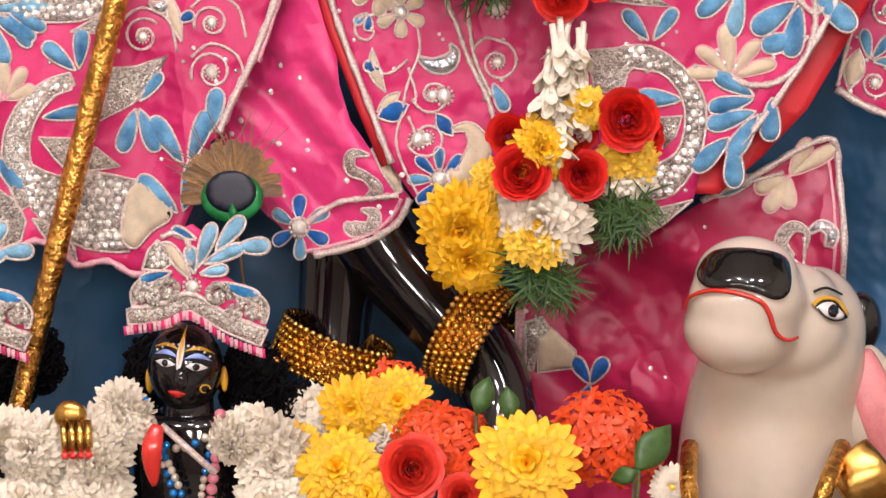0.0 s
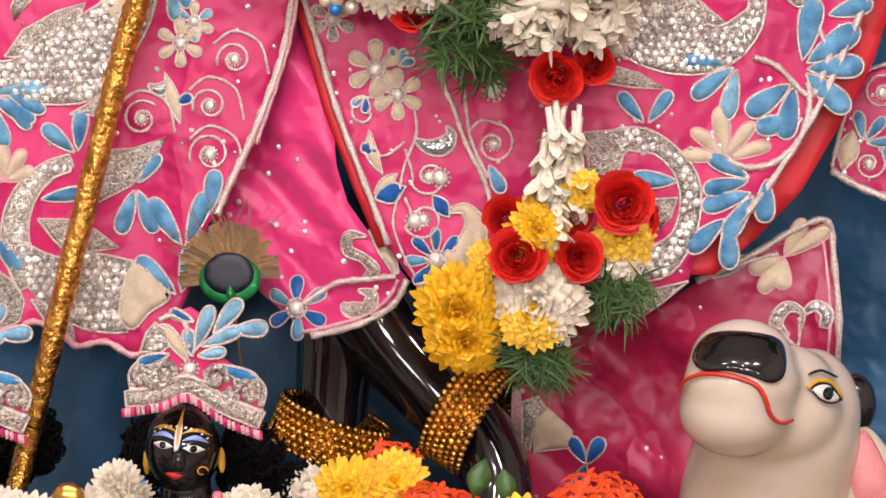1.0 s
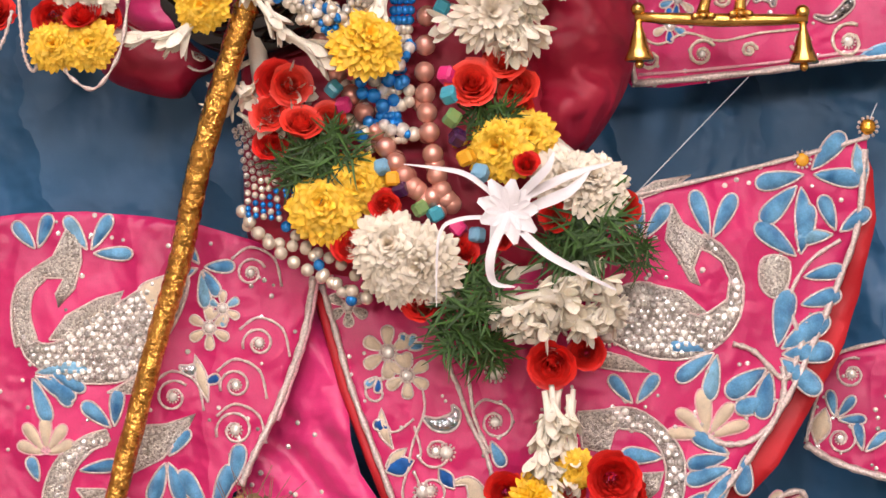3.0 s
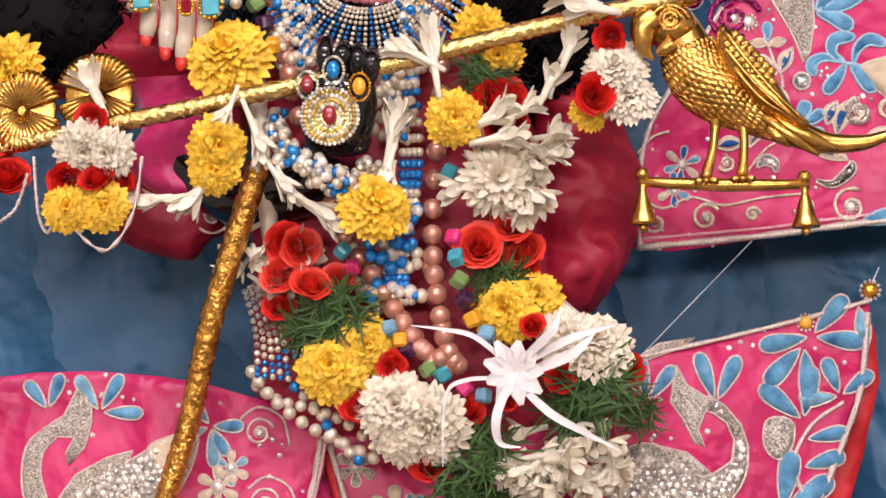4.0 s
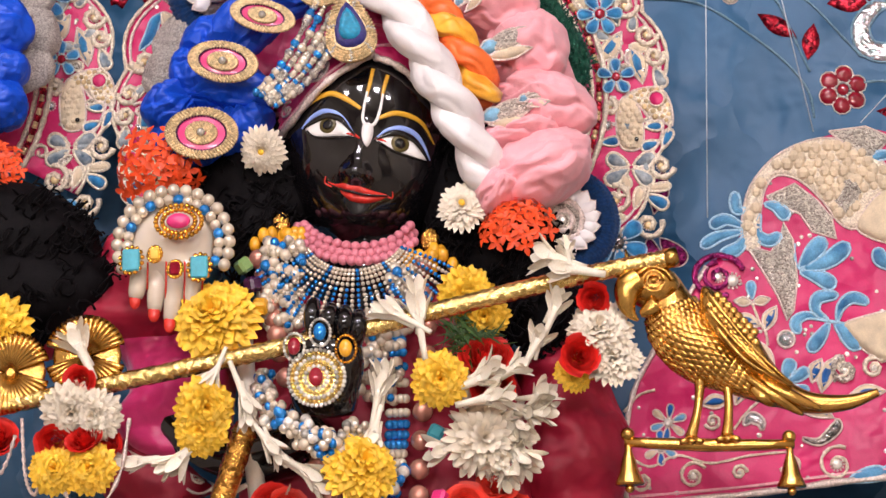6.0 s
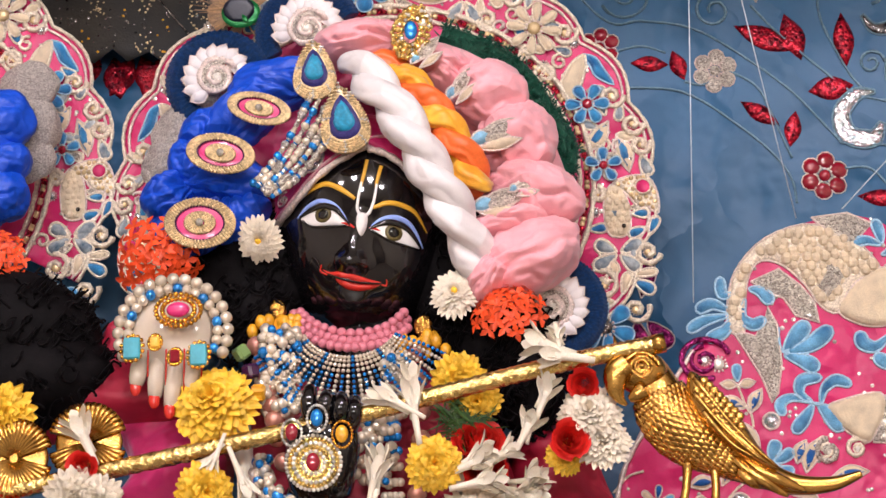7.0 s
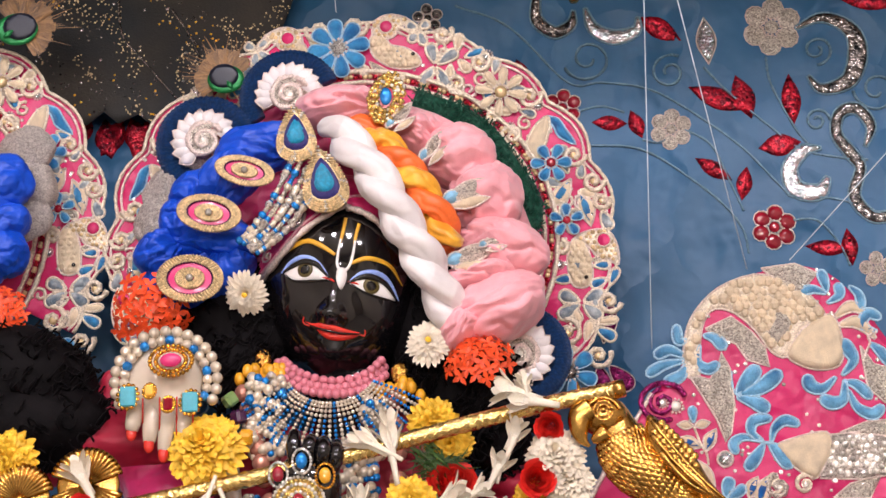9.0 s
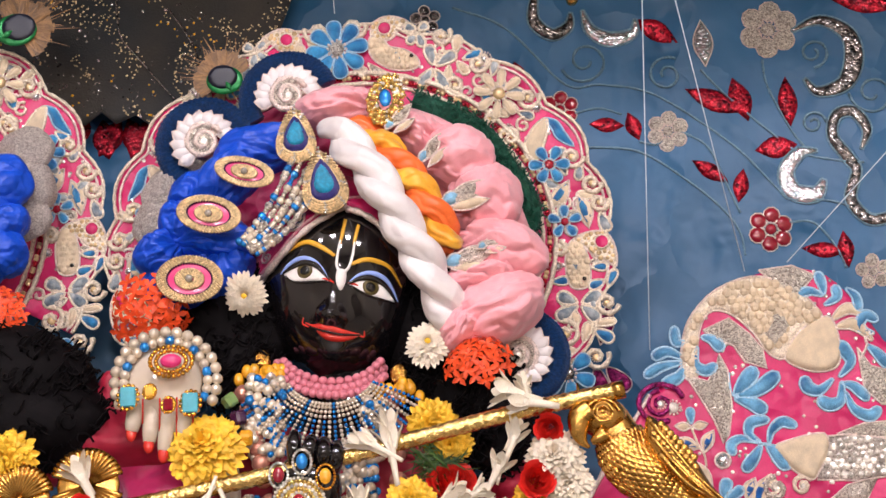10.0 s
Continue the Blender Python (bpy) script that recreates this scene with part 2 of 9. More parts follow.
GAUZE = shader("dark_spangled_gauze", (0.010, 0.014, 0.017), 0.7, vary=0.4, grain=9, fine=500, bump=0.3, other=(0.055, 0.042, 0.028), spot=0.58)
BROWNFIBRE = shader("feather_barbs", (0.20, 0.10, 0.03), 0.5, vary=0.35, grain=60, fine=500, bump=0.2, island=0.35)
GREENEYE = shader("feather_green", (0.01, 0.20, 0.05), 0.3, 0.3, vary=0.2, bump=0.1)
NIGHT = shader("feather_dark", (0.006, 0.008, 0.02), 0.4, vary=0.2, bump=0.1)
INDIGO = shader("indigo_silk", (0.02, 0.016, 0.14), 0.4, vary=0.25, grain=200, bump=0.3, weave=380)
PEACOCK = shader("peacock_blue_silk", (0.008, 0.26, 0.44), 0.35, vary=0.25, grain=200, bump=0.3, weave=380)
TEAL = shader("teal_stone", (0.06, 0.36, 0.45), 0.3, vary=0.15, bump=0.05, coat=0.3)
MAGENTABEAD = shader("magenta_cube", (0.70, 0.03, 0.18), 0.3, vary=0.12, bump=0.02, coat=0.4)
GREENGLASS = shader("green_cube", (0.22, 0.36, 0.12), 0.2, 0.2, vary=0.2, bump=0.02, coat=0.6)
PLUM = shader("plum_cube", (0.05, 0.008, 0.05), 0.25, vary=0.2, bump=0.02, coat=0.6)
PLASTER = shader("hall_plaster", (0.55, 0.48, 0.41), 0.8, vary=0.05, grain=2, fine=60, bump=0.1)
FLOORSTONE = shader("floor_stone", (0.30, 0.26, 0.22), 0.25, vary=0.1, grain=3, fine=80, bump=0.03)
WOOD = shader("altar_wood", (0.10, 0.045, 0.02), 0.4, vary=0.25, grain=12, fine=200, bump=0.1)
NYLON = shader("clear_nylon", (0.55, 0.62, 0.68), 0.3, vary=0.1, bump=0.0)


# ---- building helpers ----
def thing(name, label, category, group="", kind="", at=(0, 0, 0)):
    ob = new(name)
    ob.empty_display_size = 0.02
    ob.location = at
    return tagged(ob, label, category, group, kind)


def mesh(name, verts, faces, mats, smooth=True, index=None):
    me = bpy.data.meshes.new(name)
    me.from_pydata([tuple(v) for v in verts], [], faces)
    for m in mats if isinstance(mats, (list, tuple)) else [mats]:
        me.materials.append(m)
    if index is not None:
        me.polygons.foreach_set("material_index", index)
    me.polygons.foreach_set("use_smooth", [smooth] * len(me.polygons))
    me.update()
    return me


def part(name, me, parent=None, label="", kind="", m=None):
    ob = new(name, me)
    if parent:
        ob.parent = parent
        ob.matrix_parent_inverse = Matrix.Translation(parent.location).inverted() if parent.parent is None else Matrix()
    if m is not None:
        ob.matrix_basis = m
    if label or kind:
        tagged(ob, label, kind=kind)
    return ob


class Pile:
    """Gathers pieces of geometry into one mesh."""

    def __init__(self):
        self.v, self.f, self.i = [], [], []

    def add(self, verts, faces, slot=0, m=None):
        n = len(self.v)
        self.v += [m @ Vector(p) for p in verts] if m is not None else [tuple(p) for p in verts]
        self.f += [tuple(a + n for a in f) for f in faces]
        self.i += [slot] * len(faces)
        return self

    def mesh(self, name, mats, smooth=True):
        return mesh(name, self.v, self.f, mats, smooth, self.i)


def flat(y):
    return lambda x, z: y


def folded(y, amp=0.004, fx=30.0, fz=8.0, seed=0.0, lean=0.0, z0=1.5, side=0.0):
    """A hanging cloth's front: soft folds about the depth y."""
    def surf(x, z):
        n = noise.noise(Vector((x * fx * 0.3 + seed, z * fz * 0.6, seed))) * 0.9 + 0.35 * noise.noise(Vector((x * fx + seed, z * fz + x * 9, seed + 5)))
        return y + amp * n + lean * (z - z0) + side * x
    return surf


def spline(pts, n=8, closed=False):
    """A smooth line through points of any size."""
    p = [Vector(q) for q in pts]
    out, m = [], len(p)
    for k in range(m if closed else m - 1):
        a, b, c, d = (p[(k - 1) % m], p[k], p[(k + 1) % m], p[(k + 2) % m]) if closed else (p[max(k - 1, 0)], p[k], p[k + 1], p[min(k + 2, m - 1)])
        for j in range(n):
            t = j / n
            out.append(0.5 * (2 * b + (c - a) * t + (2 * a - 5 * b + 4 * c - d) * t * t + (3 * b - a - 3 * c + d) * t ** 3))
    return out if closed else out + [p[-1]]


def inside(x, z, poly):
    hit, j = False, len(poly) - 1
    for i in range(len(poly)):
        (xi, zi), (xj, zj) = poly[i], poly[j]
        if (zi > z) != (zj > z) and x < (xj - xi) * (z - zi) / (zj - zi) + xi:
            hit = not hit
        j = i
    return hit


def edge_far(x, z, poly):
    """Distance from a point to the nearest edge of an outline."""
    a = np.array(poly)
    b = np.roll(a, -1, 0)
    d, q = b - a, np.array([x, z]) - a
    t = np.clip((q * d).sum(1) / np.maximum((d * d).sum(1), 1e-12), 0, 1)
    return float(np.sqrt(((q - d * t[:, None]) ** 2).sum(1).min()))


def sheet(outline, surf, step=0.008, thick=0.0015, puff=0.0, rim=0.004, mats=None, name="cloth", lift=0.0, slot=0, pile=None):
    """A piece of cloth of any outline in (x, z) lying on surf, flat or stuffed (puff), with thickness."""
    from mathutils.geometry import delaunay_2d_cdt
    pts = []
    for k, p in enumerate(outline):
        q = outline[(k + 1) % len(outline)]
        n = max(1, int((Vector(q) - Vector(p)).length / (step * 1.2)))
        pts += [Vector(p).lerp(Vector(q), j / n) for j in range(n)]
    ring = len(pts)
    poly = [(p.x, p.y) for p in pts]
    xs, zs = [p[0] for p in poly], [p[1] for p in poly]
    z, odd = min(zs), 0
    while z < max(zs):
        x = min(xs) + (step / 2 if odd else 0)
        while x < max(xs):
            if inside(x, z, poly) and edge_far(x, z, poly) > step * 0.45:
                pts.append(Vector((x, z)))
            x += step
        z, odd = z + step * 0.87, 1 - odd
    v2, _, f2, _, _, _ = delaunay_2d_cdt(pts, [(k, (k + 1) % ring) for k in range(ring)], [], 1, 1e-7)
    verts, faces = [], []
    for p in v2:
        h = lift
        if puff:
            d = min(edge_far(p.x, p.y, poly) / rim, 1)
            h += puff * math.sqrt(max(0, 1 - (1 - d) ** 2))
        verts.append((p.x, surf(p.x, p.y) - h, p.y))
    count = {}
    for f in f2:
        f = list(f)
        a, b, c = (v2[k] for k in f[:3])
        if (b - a).cross(c - a) < 0:
            f.reverse()
        faces.append(tuple(f))
        for i in range(len(f)):
            e = (f[i], f[(i + 1) % len(f)])
            count[e] = 1
    n = len(verts)
    back = {}
    for a, b in list(count):
        if (b, a) not in count:
            for k in (a, b):
                if k not in back:
                    back[k] = len(verts)
                    verts.append((verts[k][0], surf(verts[k][0], verts[k][2]) + thick, verts[k][2]))
            faces.append((b, a, back[a], back[b]))
    if pile is not None:
        pile.add(verts, faces, slot)
        return None
    return mesh(name, verts, faces, mats)


def tube(pts, radius, sides=6, surf=None, lift=0.0, twist=0.0, caps=True, squash=1.0):
    """A round strand along points: 3D, or (x, z) lying on surf. radius: a number, or a function of 0..1 and the angle."""
    p = [Vector((q[0], surf(q[0], q[1]) - lift, q[1])) for q in pts] if surf else [Vector(q) for q in pts]
    n, verts, faces = len(p), [], []
    ref = None
    for k in range(n):
        d = (p[min(k + 1, n - 1)] - p[max(k - 1, 0)]).normalized()
        if ref is None:
            ref = d.cross(Vector((0, 1, 0)))
            if ref.length < 0.1:
                ref = d.cross(Vector((1, 0, 0)))
        u = (ref - d * ref.dot(d)).normalized()
        ref = u
        w = d.cross(u)
        for j in range(sides):
            a = 2 * math.pi * j / sides + twist * k
            r = radius(k / max(1, n - 1), a) if callable(radius) else radius
            verts.append(p[k] + u * (r * math.cos(a)) + w * (r * math.sin(a) * squash))
    for k in range(n - 1):
        for j in range(sides):
            a, b = k * sides + j, k * sides + (j + 1) % sides
            faces.append((a, b, b + sides, a + sides))
    if caps:
        faces.append(tuple(range(sides))[::-1])
        faces.append(tuple(range((n - 1) * sides, n * sides)))
    return verts, faces


def ball(r, seg=8, rings=6, at=(0, 0, 0), sx=1, sy=1, sz=1):
    verts, faces = [(at[0], at[1], at[2] + r * sz)], []
    for k in range(1, rings):
        t = math.pi * k / rings
        for j in range(seg):
            a = 2 * math.pi * j / seg
            verts.append((at[0] + r * sx * math.sin(t) * math.cos(a), at[1] + r * sy * math.sin(t) * math.sin(a), at[2] + r * sz * math.cos(t)))
    verts.append((at[0], at[1], at[2] - r * sz))
    for j in range(seg):
        faces.append((0, 1 + j, 1 + (j + 1) % seg))
        for k in range(rings - 2):
            a, b = 1 + k * seg + j, 1 + k * seg + (j + 1) % seg
            faces.append((a, a + seg, b + seg, b))
        o = 1 + (rings - 2) * seg
        faces.append((len(verts) - 1, o + (j + 1) % seg, o + j))
    return verts, faces


def box(sx, sy, sz, bev=0.1):
    """A cube-like bead with cut edges."""
    bm = bmesh.new()
    bmesh.ops.create_cube(bm, size=1)
    bmesh.ops.scale(bm, vec=(sx, sy, sz), verts=bm.verts)
    bmesh.ops.bevel(bm, geom=bm.edges[:], offset=bev * min(sx, sy, sz), segments=1, affect="EDGES")
    v, f = [q.co.copy() for q in bm.verts], [[w.index for w in g.verts] for g in bm.faces]
    bm.verts.index_update()
    f = [[w.index for w in g.verts] for g in bm.faces]
    bm.free()
    return v, f


# outlines in (x, z); angles in degrees, 0 to the right, 90 up
def drop(x, z, ang, length, width, n=10, curl=0.0):
    """A petal: pointed at its base, round at its tip."""
    a = radians(ang)
    d, s = Vector((math.cos(a), math.sin(a))), Vector((-math.sin(a), math.cos(a)))
    left, right = [], []
    for k in range(n + 1):
        t = math.sin(math.pi / 2 * k / n)
        w = width / 2 * 1.22 * t ** 0.65 * math.sqrt(max(0, 1 - t ** 4)) if 0 < k < n else 0
        c = Vector((x, z)) + d * (length * t) + s * (curl * length * t * t)
        left.append(c + s * w)
        right.append(c - s * w)
    pts = right + left[-2:0:-1]
    return [(p.x, p.y) for p in pts]


def leafshape(x, z, ang, length, width, n=8, curl=0.0):
    a = radians(ang)
    d, s = Vector((math.cos(a), math.sin(a))), Vector((-math.sin(a), math.cos(a)))
    left, right = [], []
    for k in range(n + 1):
        t = k / n
        w = width / 2 * math.sin(math.pi * t) ** 1.1 if 0 < t < 1 else 0
        c = Vector((x, z)) + d * (length * t) + s * (curl * length * math.sin(math.pi * t))
        left.append(c + s * w)
        right.append(c - s * w)
    pts = right + left[-2:0:-1]
    return [(p.x, p.y) for p in pts]


def disc(x, z, r, n=16, rz=None):
    return [(x + r * math.cos(2 * math.pi * k / n), z + (rz or r) * math.sin(2 * math.pi * k / n)) for k in range(n)]


def swirl(x, z, r, turns=1.4, start=0.0, sense=1, n=26, end=0.22):
    """A spiral line from its outer end inward."""
    out = []
    for k in range(n + 1):
        t = k / n
        a = radians(start) + sense * 2 * math.pi * turns * t
        q = r * (1 - (1 - end) * t)
        out.append((x + q * math.cos(a), z + q * math.sin(a)))
    return out


class Cloth:
    """A garment piece and what is sewn on it."""

    def __init__(self, owner, surf, name, outline, mat, step=0.009, thick=0.002):
        self.owner, self.surf = owner, surf
        self.outline = outline
        self.base = part(name, sheet(outline, surf, step, thick, mats=mat), owner) if outline else None

    def pad(self, name, outline, mat, puff=0.003, edge=CORD, r=0.0011, step=0.004, rim=0.005):
        ob = part(name, sheet(outline, self.surf, step, 0.0, puff, rim, mat, lift=0.0004), self.owner)
        if edge:
            v, f = tube(list(outline) + [outline[0]], r, 5, self.surf, 0.0008, caps=False)
            part("cord_edge", mesh("cord", v, f, edge), ob)
        return ob

    def fan(self, x, z, ang, n, spread, length, width, mats=(THREAD,), gap=0.1, curl=0.0, vary=0.0):
        for k in range(n):
            a = ang + (k - (n - 1) / 2) * spread
            g = length * gap
            ln = length * (1 - vary * abs(k - (n - 1) / 2))
            self.pad("petal", drop(x + g * math.cos(radians(a)), z + g * math.sin(radians(a)), a, ln, width * 0.88, curl=curl), mats[k % len(mats)], 0.004)

    def flower(self, x, z, r, n=8, mats=(THREADDK,), width=0.55, start=90, eye=STONE, edge=CORD):
        for k in range(n):
            a = start + 360 * k / n
            self.pad("petal", drop(x + 0.2 * r * math.cos(radians(a)), z + 0.2 * r * math.sin(radians(a)), a, r * 0.85, r * width), mats[k % len(mats)], 0.003, edge, 0.0008)
        self.gem(x, z, r * 0.26, eye)

    def gem(self, x, z, r, mat=STONE, collar=CORD):
        p = Pile()
        y = self.surf(x, z)
        p.add(*ball(r, 10, 6, (x, y - 0.001, z), sy=0.6))
        if collar:
            for k in range(12):
                a = 2 * math.pi * k / 12
                p.add(*ball(r * 0.24, 5, 4, (x + r * 1.2 * math.cos(a), y - 0.001, z + r * 1.2 * math.sin(a))), slot=1)
        part("jewel", p.mesh("jewel", [mat, collar or mat]), self.owner)

    def line(self, pts, r=0.0014, mat=CORD, name="couched_cord", n=6):
        pts = spline(pts, n) if n else pts
        v, f = tube(pts, lambda t, a: r * (1 + 0.2 * math.sin(t * len(pts) * 2.1)), 5, self.surf, r * 0.5)
        part(name, mesh(name, v, f, mat), self.owner)

    def curlwork(self, x, z, r, turns=1.5, start=0.0, sense=1, rad=0.0013, mat=CORD, stem=(), jewel=True):
        pts = spline(list(stem) + [swirl(x, z, r, turns, start, sense)[0]], 6)[:-1] if stem else []
        self.line([tuple(p) for p in pts] + swirl(x, z, r, turns, start, sense), rad, mat, n=0)
        if jewel:
            self.gem(x, z, r * 0.28)

    def stroke(self, name, pts, mat, puff=0.003, edge=CORD, n=7):
        """A band along (x, z, width) points."""
        p = spline(pts, n)
        left, right = [], []
        for k, q in enumerate(p):
            d = (p[min(k + 1, len(p) - 1)] - p[max(k - 1, 0)]).to_2d().normalized()
            s = Vector((-d.y, d.x)) * max(q.z, 0.0008) / 2
            left.append((q.x + s.x, q.y + s.y))
            right.append((q.x - s.x, q.y - s.y))
        return self.pad(name, right + left[::-1], mat, puff, edge)

    def stones(self, outline, gap=0.0068, r=0.0031, mat=STONE, back=None, name="stone_field"):
        """An outlined field thick with cut stones."""
        base = self.pad(name, outline, back or DIMSILVER, 0.0025)
        p = Pile()
        xs, zs = [q[0] for q in outline], [q[1] for q in outline]
        z, row = min(zs), 0
        while z < max(zs):
            x = min(xs) + (gap / 2 if row % 2 else 0)
            while x < max(xs):
                a, b = x + random.uniform(-1, 1) * gap * 0.2, z + random.uniform(-1, 1) * gap * 0.2
                if inside(a, b, outline) and edge_far(a, b, outline) > r * 0.8:
                    q = r * random.uniform(0.75, 1.15)
                    p.add(*ball(q, 6, 4, (a, self.surf(a, b) - 0.0026, b), sy=0.8))
                x += gap
            z, row = z + gap * 0.87, row + 1
        if p.v:
            part("stone", p.mesh("stones", mat, False), base, kind="stuff")
        return base

    def comma(self, pts, width, mat=THREAD, edge=BLUECORD):
        """A curled petal along a line: thin at its root, full and round at its end."""
        line = spline(pts, 6)
        n = len(line) - 1
        full = lambda t: max(0.0008, width * (0.18 + 0.82 * math.sin(min(1, t * 1.25) * math.pi / 2)) * math.sqrt(max(0, 1 - max(0, (t - 0.62) / 0.38) ** 2.4)))
        left, right = [], []
        for k, q in enumerate(line):
            d = (line[min(k + 1, n)] - line[max(k - 1, 0)]).normalized()
            side = Vector((-d.y, d.x)) * full(k / n) / 2
            left.append((q.x + side.x, q.y + side.y))
            right.append((q.x - side.x, q.y - side.y))
        return self.pad("petal", right + left[::-1], mat, 0.004, edge, 0.0013)

    def twin_leaf(self, a, b, width, heart=THREADDK):
        """A cream leaf from a to b with a blue heart."""
        d = Vector(b) - Vector(a)
        ang = math.degrees(math.atan2(d.y, d.x))
        self.pad("leaf", leafshape(*a, ang, d.length, width, curl=0.05), CREAM, 0.003)
        c = Vector(a) + d * 0.14
        part("leaf_heart", sheet(leafshape(c.x, c.y, ang, d.length * 0.72, width * 0.5, curl=0.05), self.surf, 0.004, 0.0, 0.0025, 0.004, heart, lift=0.003), self.owner)

    def spangles(self, outline, n, r=0.0022, mat=STONE, seed=1, patch=None):
        rnd = random.Random(seed)
        xs, zs = [q[0] for q in outline], [q[1] for q in outline]
        p, tries = Pile(), 0
        while n and tries < 9000:
            tries += 1
            x, z = rnd.uniform(min(xs), max(xs)), rnd.uniform(min(zs), max(zs))
            if inside(x, z, outline) and (patch is None or noise.noise(Vector((x * 24, z * 20 + 6 * x, seed))) > patch):
                p.add(*ball(r * rnd.uniform(0.7, 1.2), 6, 4, (x, self.surf(x, z) - 0.0005, z), sy=0.6))
                n -= 1
        part("spangle", p.mesh("spangles", mat, False), self.owner, kind="stuff")


# ---- the hall ----
def slab(name, x0, x1, y0, y1, z0, z1, mat, label, category):
    v, f = box(x1 - x0, y1 - y0, z1 - z0, 0.02)
    ob = new(name, mesh(name, v, f, mat, False))
    ob.location = ((x0 + x1) / 2, (y0 + y1) / 2, (z0 + z1) / 2)
    return tagged(ob, label, category, kind="structure")


slab("floor", -3, 3, -6, 1.2, -0.1, 0, FLOORSTONE, "polished beige stone temple floor", "floor")
slab("ceiling", -3, 3, -6, 1.2, CEIL, CEIL + 0.1, PLASTER, "plain cream plaster ceiling", "ceiling")
slab("wall_north", -3, 3, 1.0, 1.2, 0, CEIL, PLASTER, "plain cream plaster wall behind curtain", "wall")
slab("wall_south", -3, 3, -6.2, -6.0, 0, CEIL, PLASTER, "plain cream plaster wall", "wall")
slab("wall_west", -3.2, -3, -6, 1.2, 0, CEIL, PLASTER, "plain cream plaster wall", "wall")
slab("wall_east", 3, 3.2, -6, 1.2, 0, CEIL, PLASTER, "plain cream plaster wall", "wall")
slab("altar_platform", -1.6, 1.6, -0.42, 0.6, 0.0, 1.02, WOOD, "dark wooden altar platform", "platform")

# Unseen board added above the altar to keep ceiling light off the curtain's top.
slab("shade_board", -1.7, 1.7, -0.36, 1.0, 2.70, 2.76, WOOD, "unseen dark wooden board added to shade the curtain's top", "canopy")

EMIT = bpy.data.materials.new("lamp_glow")
EMIT.use_nodes = True
EMIT.node_tree.nodes["Principled BSDF"].inputs["Emission Color"].default_value = (1, 0.9, 0.78, 1)
EMIT.node_tree.nodes["Principled BSDF"].inputs["Emission Strength"].default_value = 20
for lx, ly, power in LAMPS:
    lamp = thing("ceiling_lamp", "round white recessed ceiling lamp, lit", "lamp", "ceiling lamps", at=(lx, ly, CEIL))
    v, f = tube([(lx, ly, CEIL + 0.0), (lx, ly, CEIL - 0.03)], 0.11, 24)
    part("housing", mesh("housing", v, f, WHITEPAINT), lamp)
    v, f = tube([(lx, ly, CEIL - 0.031), (lx, ly, CEIL - 0.034)], 0.095, 24)
    part("diffuser", mesh("diffuser", v, f, EMIT), lamp)
    d = bpy.data.lights.new("lamp_light", "AREA")
    d.shape, d.size, d.energy, d.color = "DISK", 0.30, power, (1.0, 0.92, 1.0)
    lo = new("lamp_light", d)
    lo.matrix_world = look((lx, ly, CEIL - 0.04), (lx * 0.4, -0.05, 1.5))

# Fill lamps added on the south wall to soften shadows on the curtain.
for lx, lz, power in FILL_LAMPS:
    lamp = thing("fill_lamp", "square frosted fill lamp added at the hall's far end, lit", "lamp", "wall lamps", at=(lx, -6, lz))
    v, f = box(0.62, 0.05, 0.62, 0.1)
    part("housing", mesh("housing", [(lx + a, -5.975 + b, lz + c) for a, b, c in v], f, WHITEPAINT, False), lamp)
    v, f = box(0.54, 0.01, 0.54, 0.1)
    part("diffuser", mesh("diffuser", [(lx + a, -5.944 + b, lz + c) for a, b, c in v], f, EMIT, False), lamp)
    d = bpy.data.lights.new("lamp_light", "AREA")
    d.shape, d.size, d.energy, d.color = "SQUARE", 0.5, power, (0.99, 0.93, 1.0)
    lo = new("lamp_light", d)
    lo.matrix_world = look((lx, -5.92, lz), (0, 0, 1.8))

# ---- the blue curtain ----
curtain = thing("curtain", "blue satin curtain with vines, red leaves and sequinned scrolls", "curtain", at=(0, 0.23, 1.02))
CURT = lambda x, z: (0.225 + (0.008 * math.sin(x * 33 + 1.5 * math.sin(z * 3)) + 0.004 * abs(math.sin(x * 47 + 2 * math.sin(z * 2)))) * min(1, max(0.2, (1.95 - z) * 2.2)) + 0.005 * noise.noise(Vector((x * 7, z * 5, 3)))
                     + 0.010 * abs(noise.noise(Vector((x * 6 + z * 2, z * 4.5 - x * 2, 7)))) + 0.008 * abs(noise.noise(Vector((x * 11 - z * 6, z * 9 + x * 7, 17)))) + 0.003 * noise.noise(Vector((x * 22, z * 20, 5))))
curt = Cloth(curtain, CURT, "curtain_cloth", [(-1.5, 0.9), (1.5, 0.9), (1.5, 3.1), (-1.5, 3.1)], BLUECLOTH, 0.018, 0.002)
# ---- the skirt of the black statue ----
skirt = thing("embroidered_skirt", "hot pink satin skirt embroidered with silver swans and blue petals", "skirt", at=(0, 0.0, 1.3))
S_LEFT = folded(-0.01, 0.012, 26, 6, 2.0)
left = Cloth(skirt, S_LEFT, "side_panel", [(-0.517, 1.660), (-0.403, 1.670), (-0.346, 1.670), (-0.290, 1.664), (-0.248, 1.656), (-0.201, 1.641), (-0.152, 1.612), (-0.159, 1.571), (-0.171, 1.534), (-0.187, 1.493), (-0.204, 1.461), (-0.218, 1.431),
    (-0.224, 1.428), (-0.234, 1.389), (-0.251, 1.354), (-0.284, 1.325), (-0.308, 1.336), (-0.332, 1.333), (-0.344, 1.347), (-0.365, 1.354), (-0.379, 1.348), (-0.419, 1.350), (-0.508, 1.356)], PINK)
LEFTCLOTH = left.outline
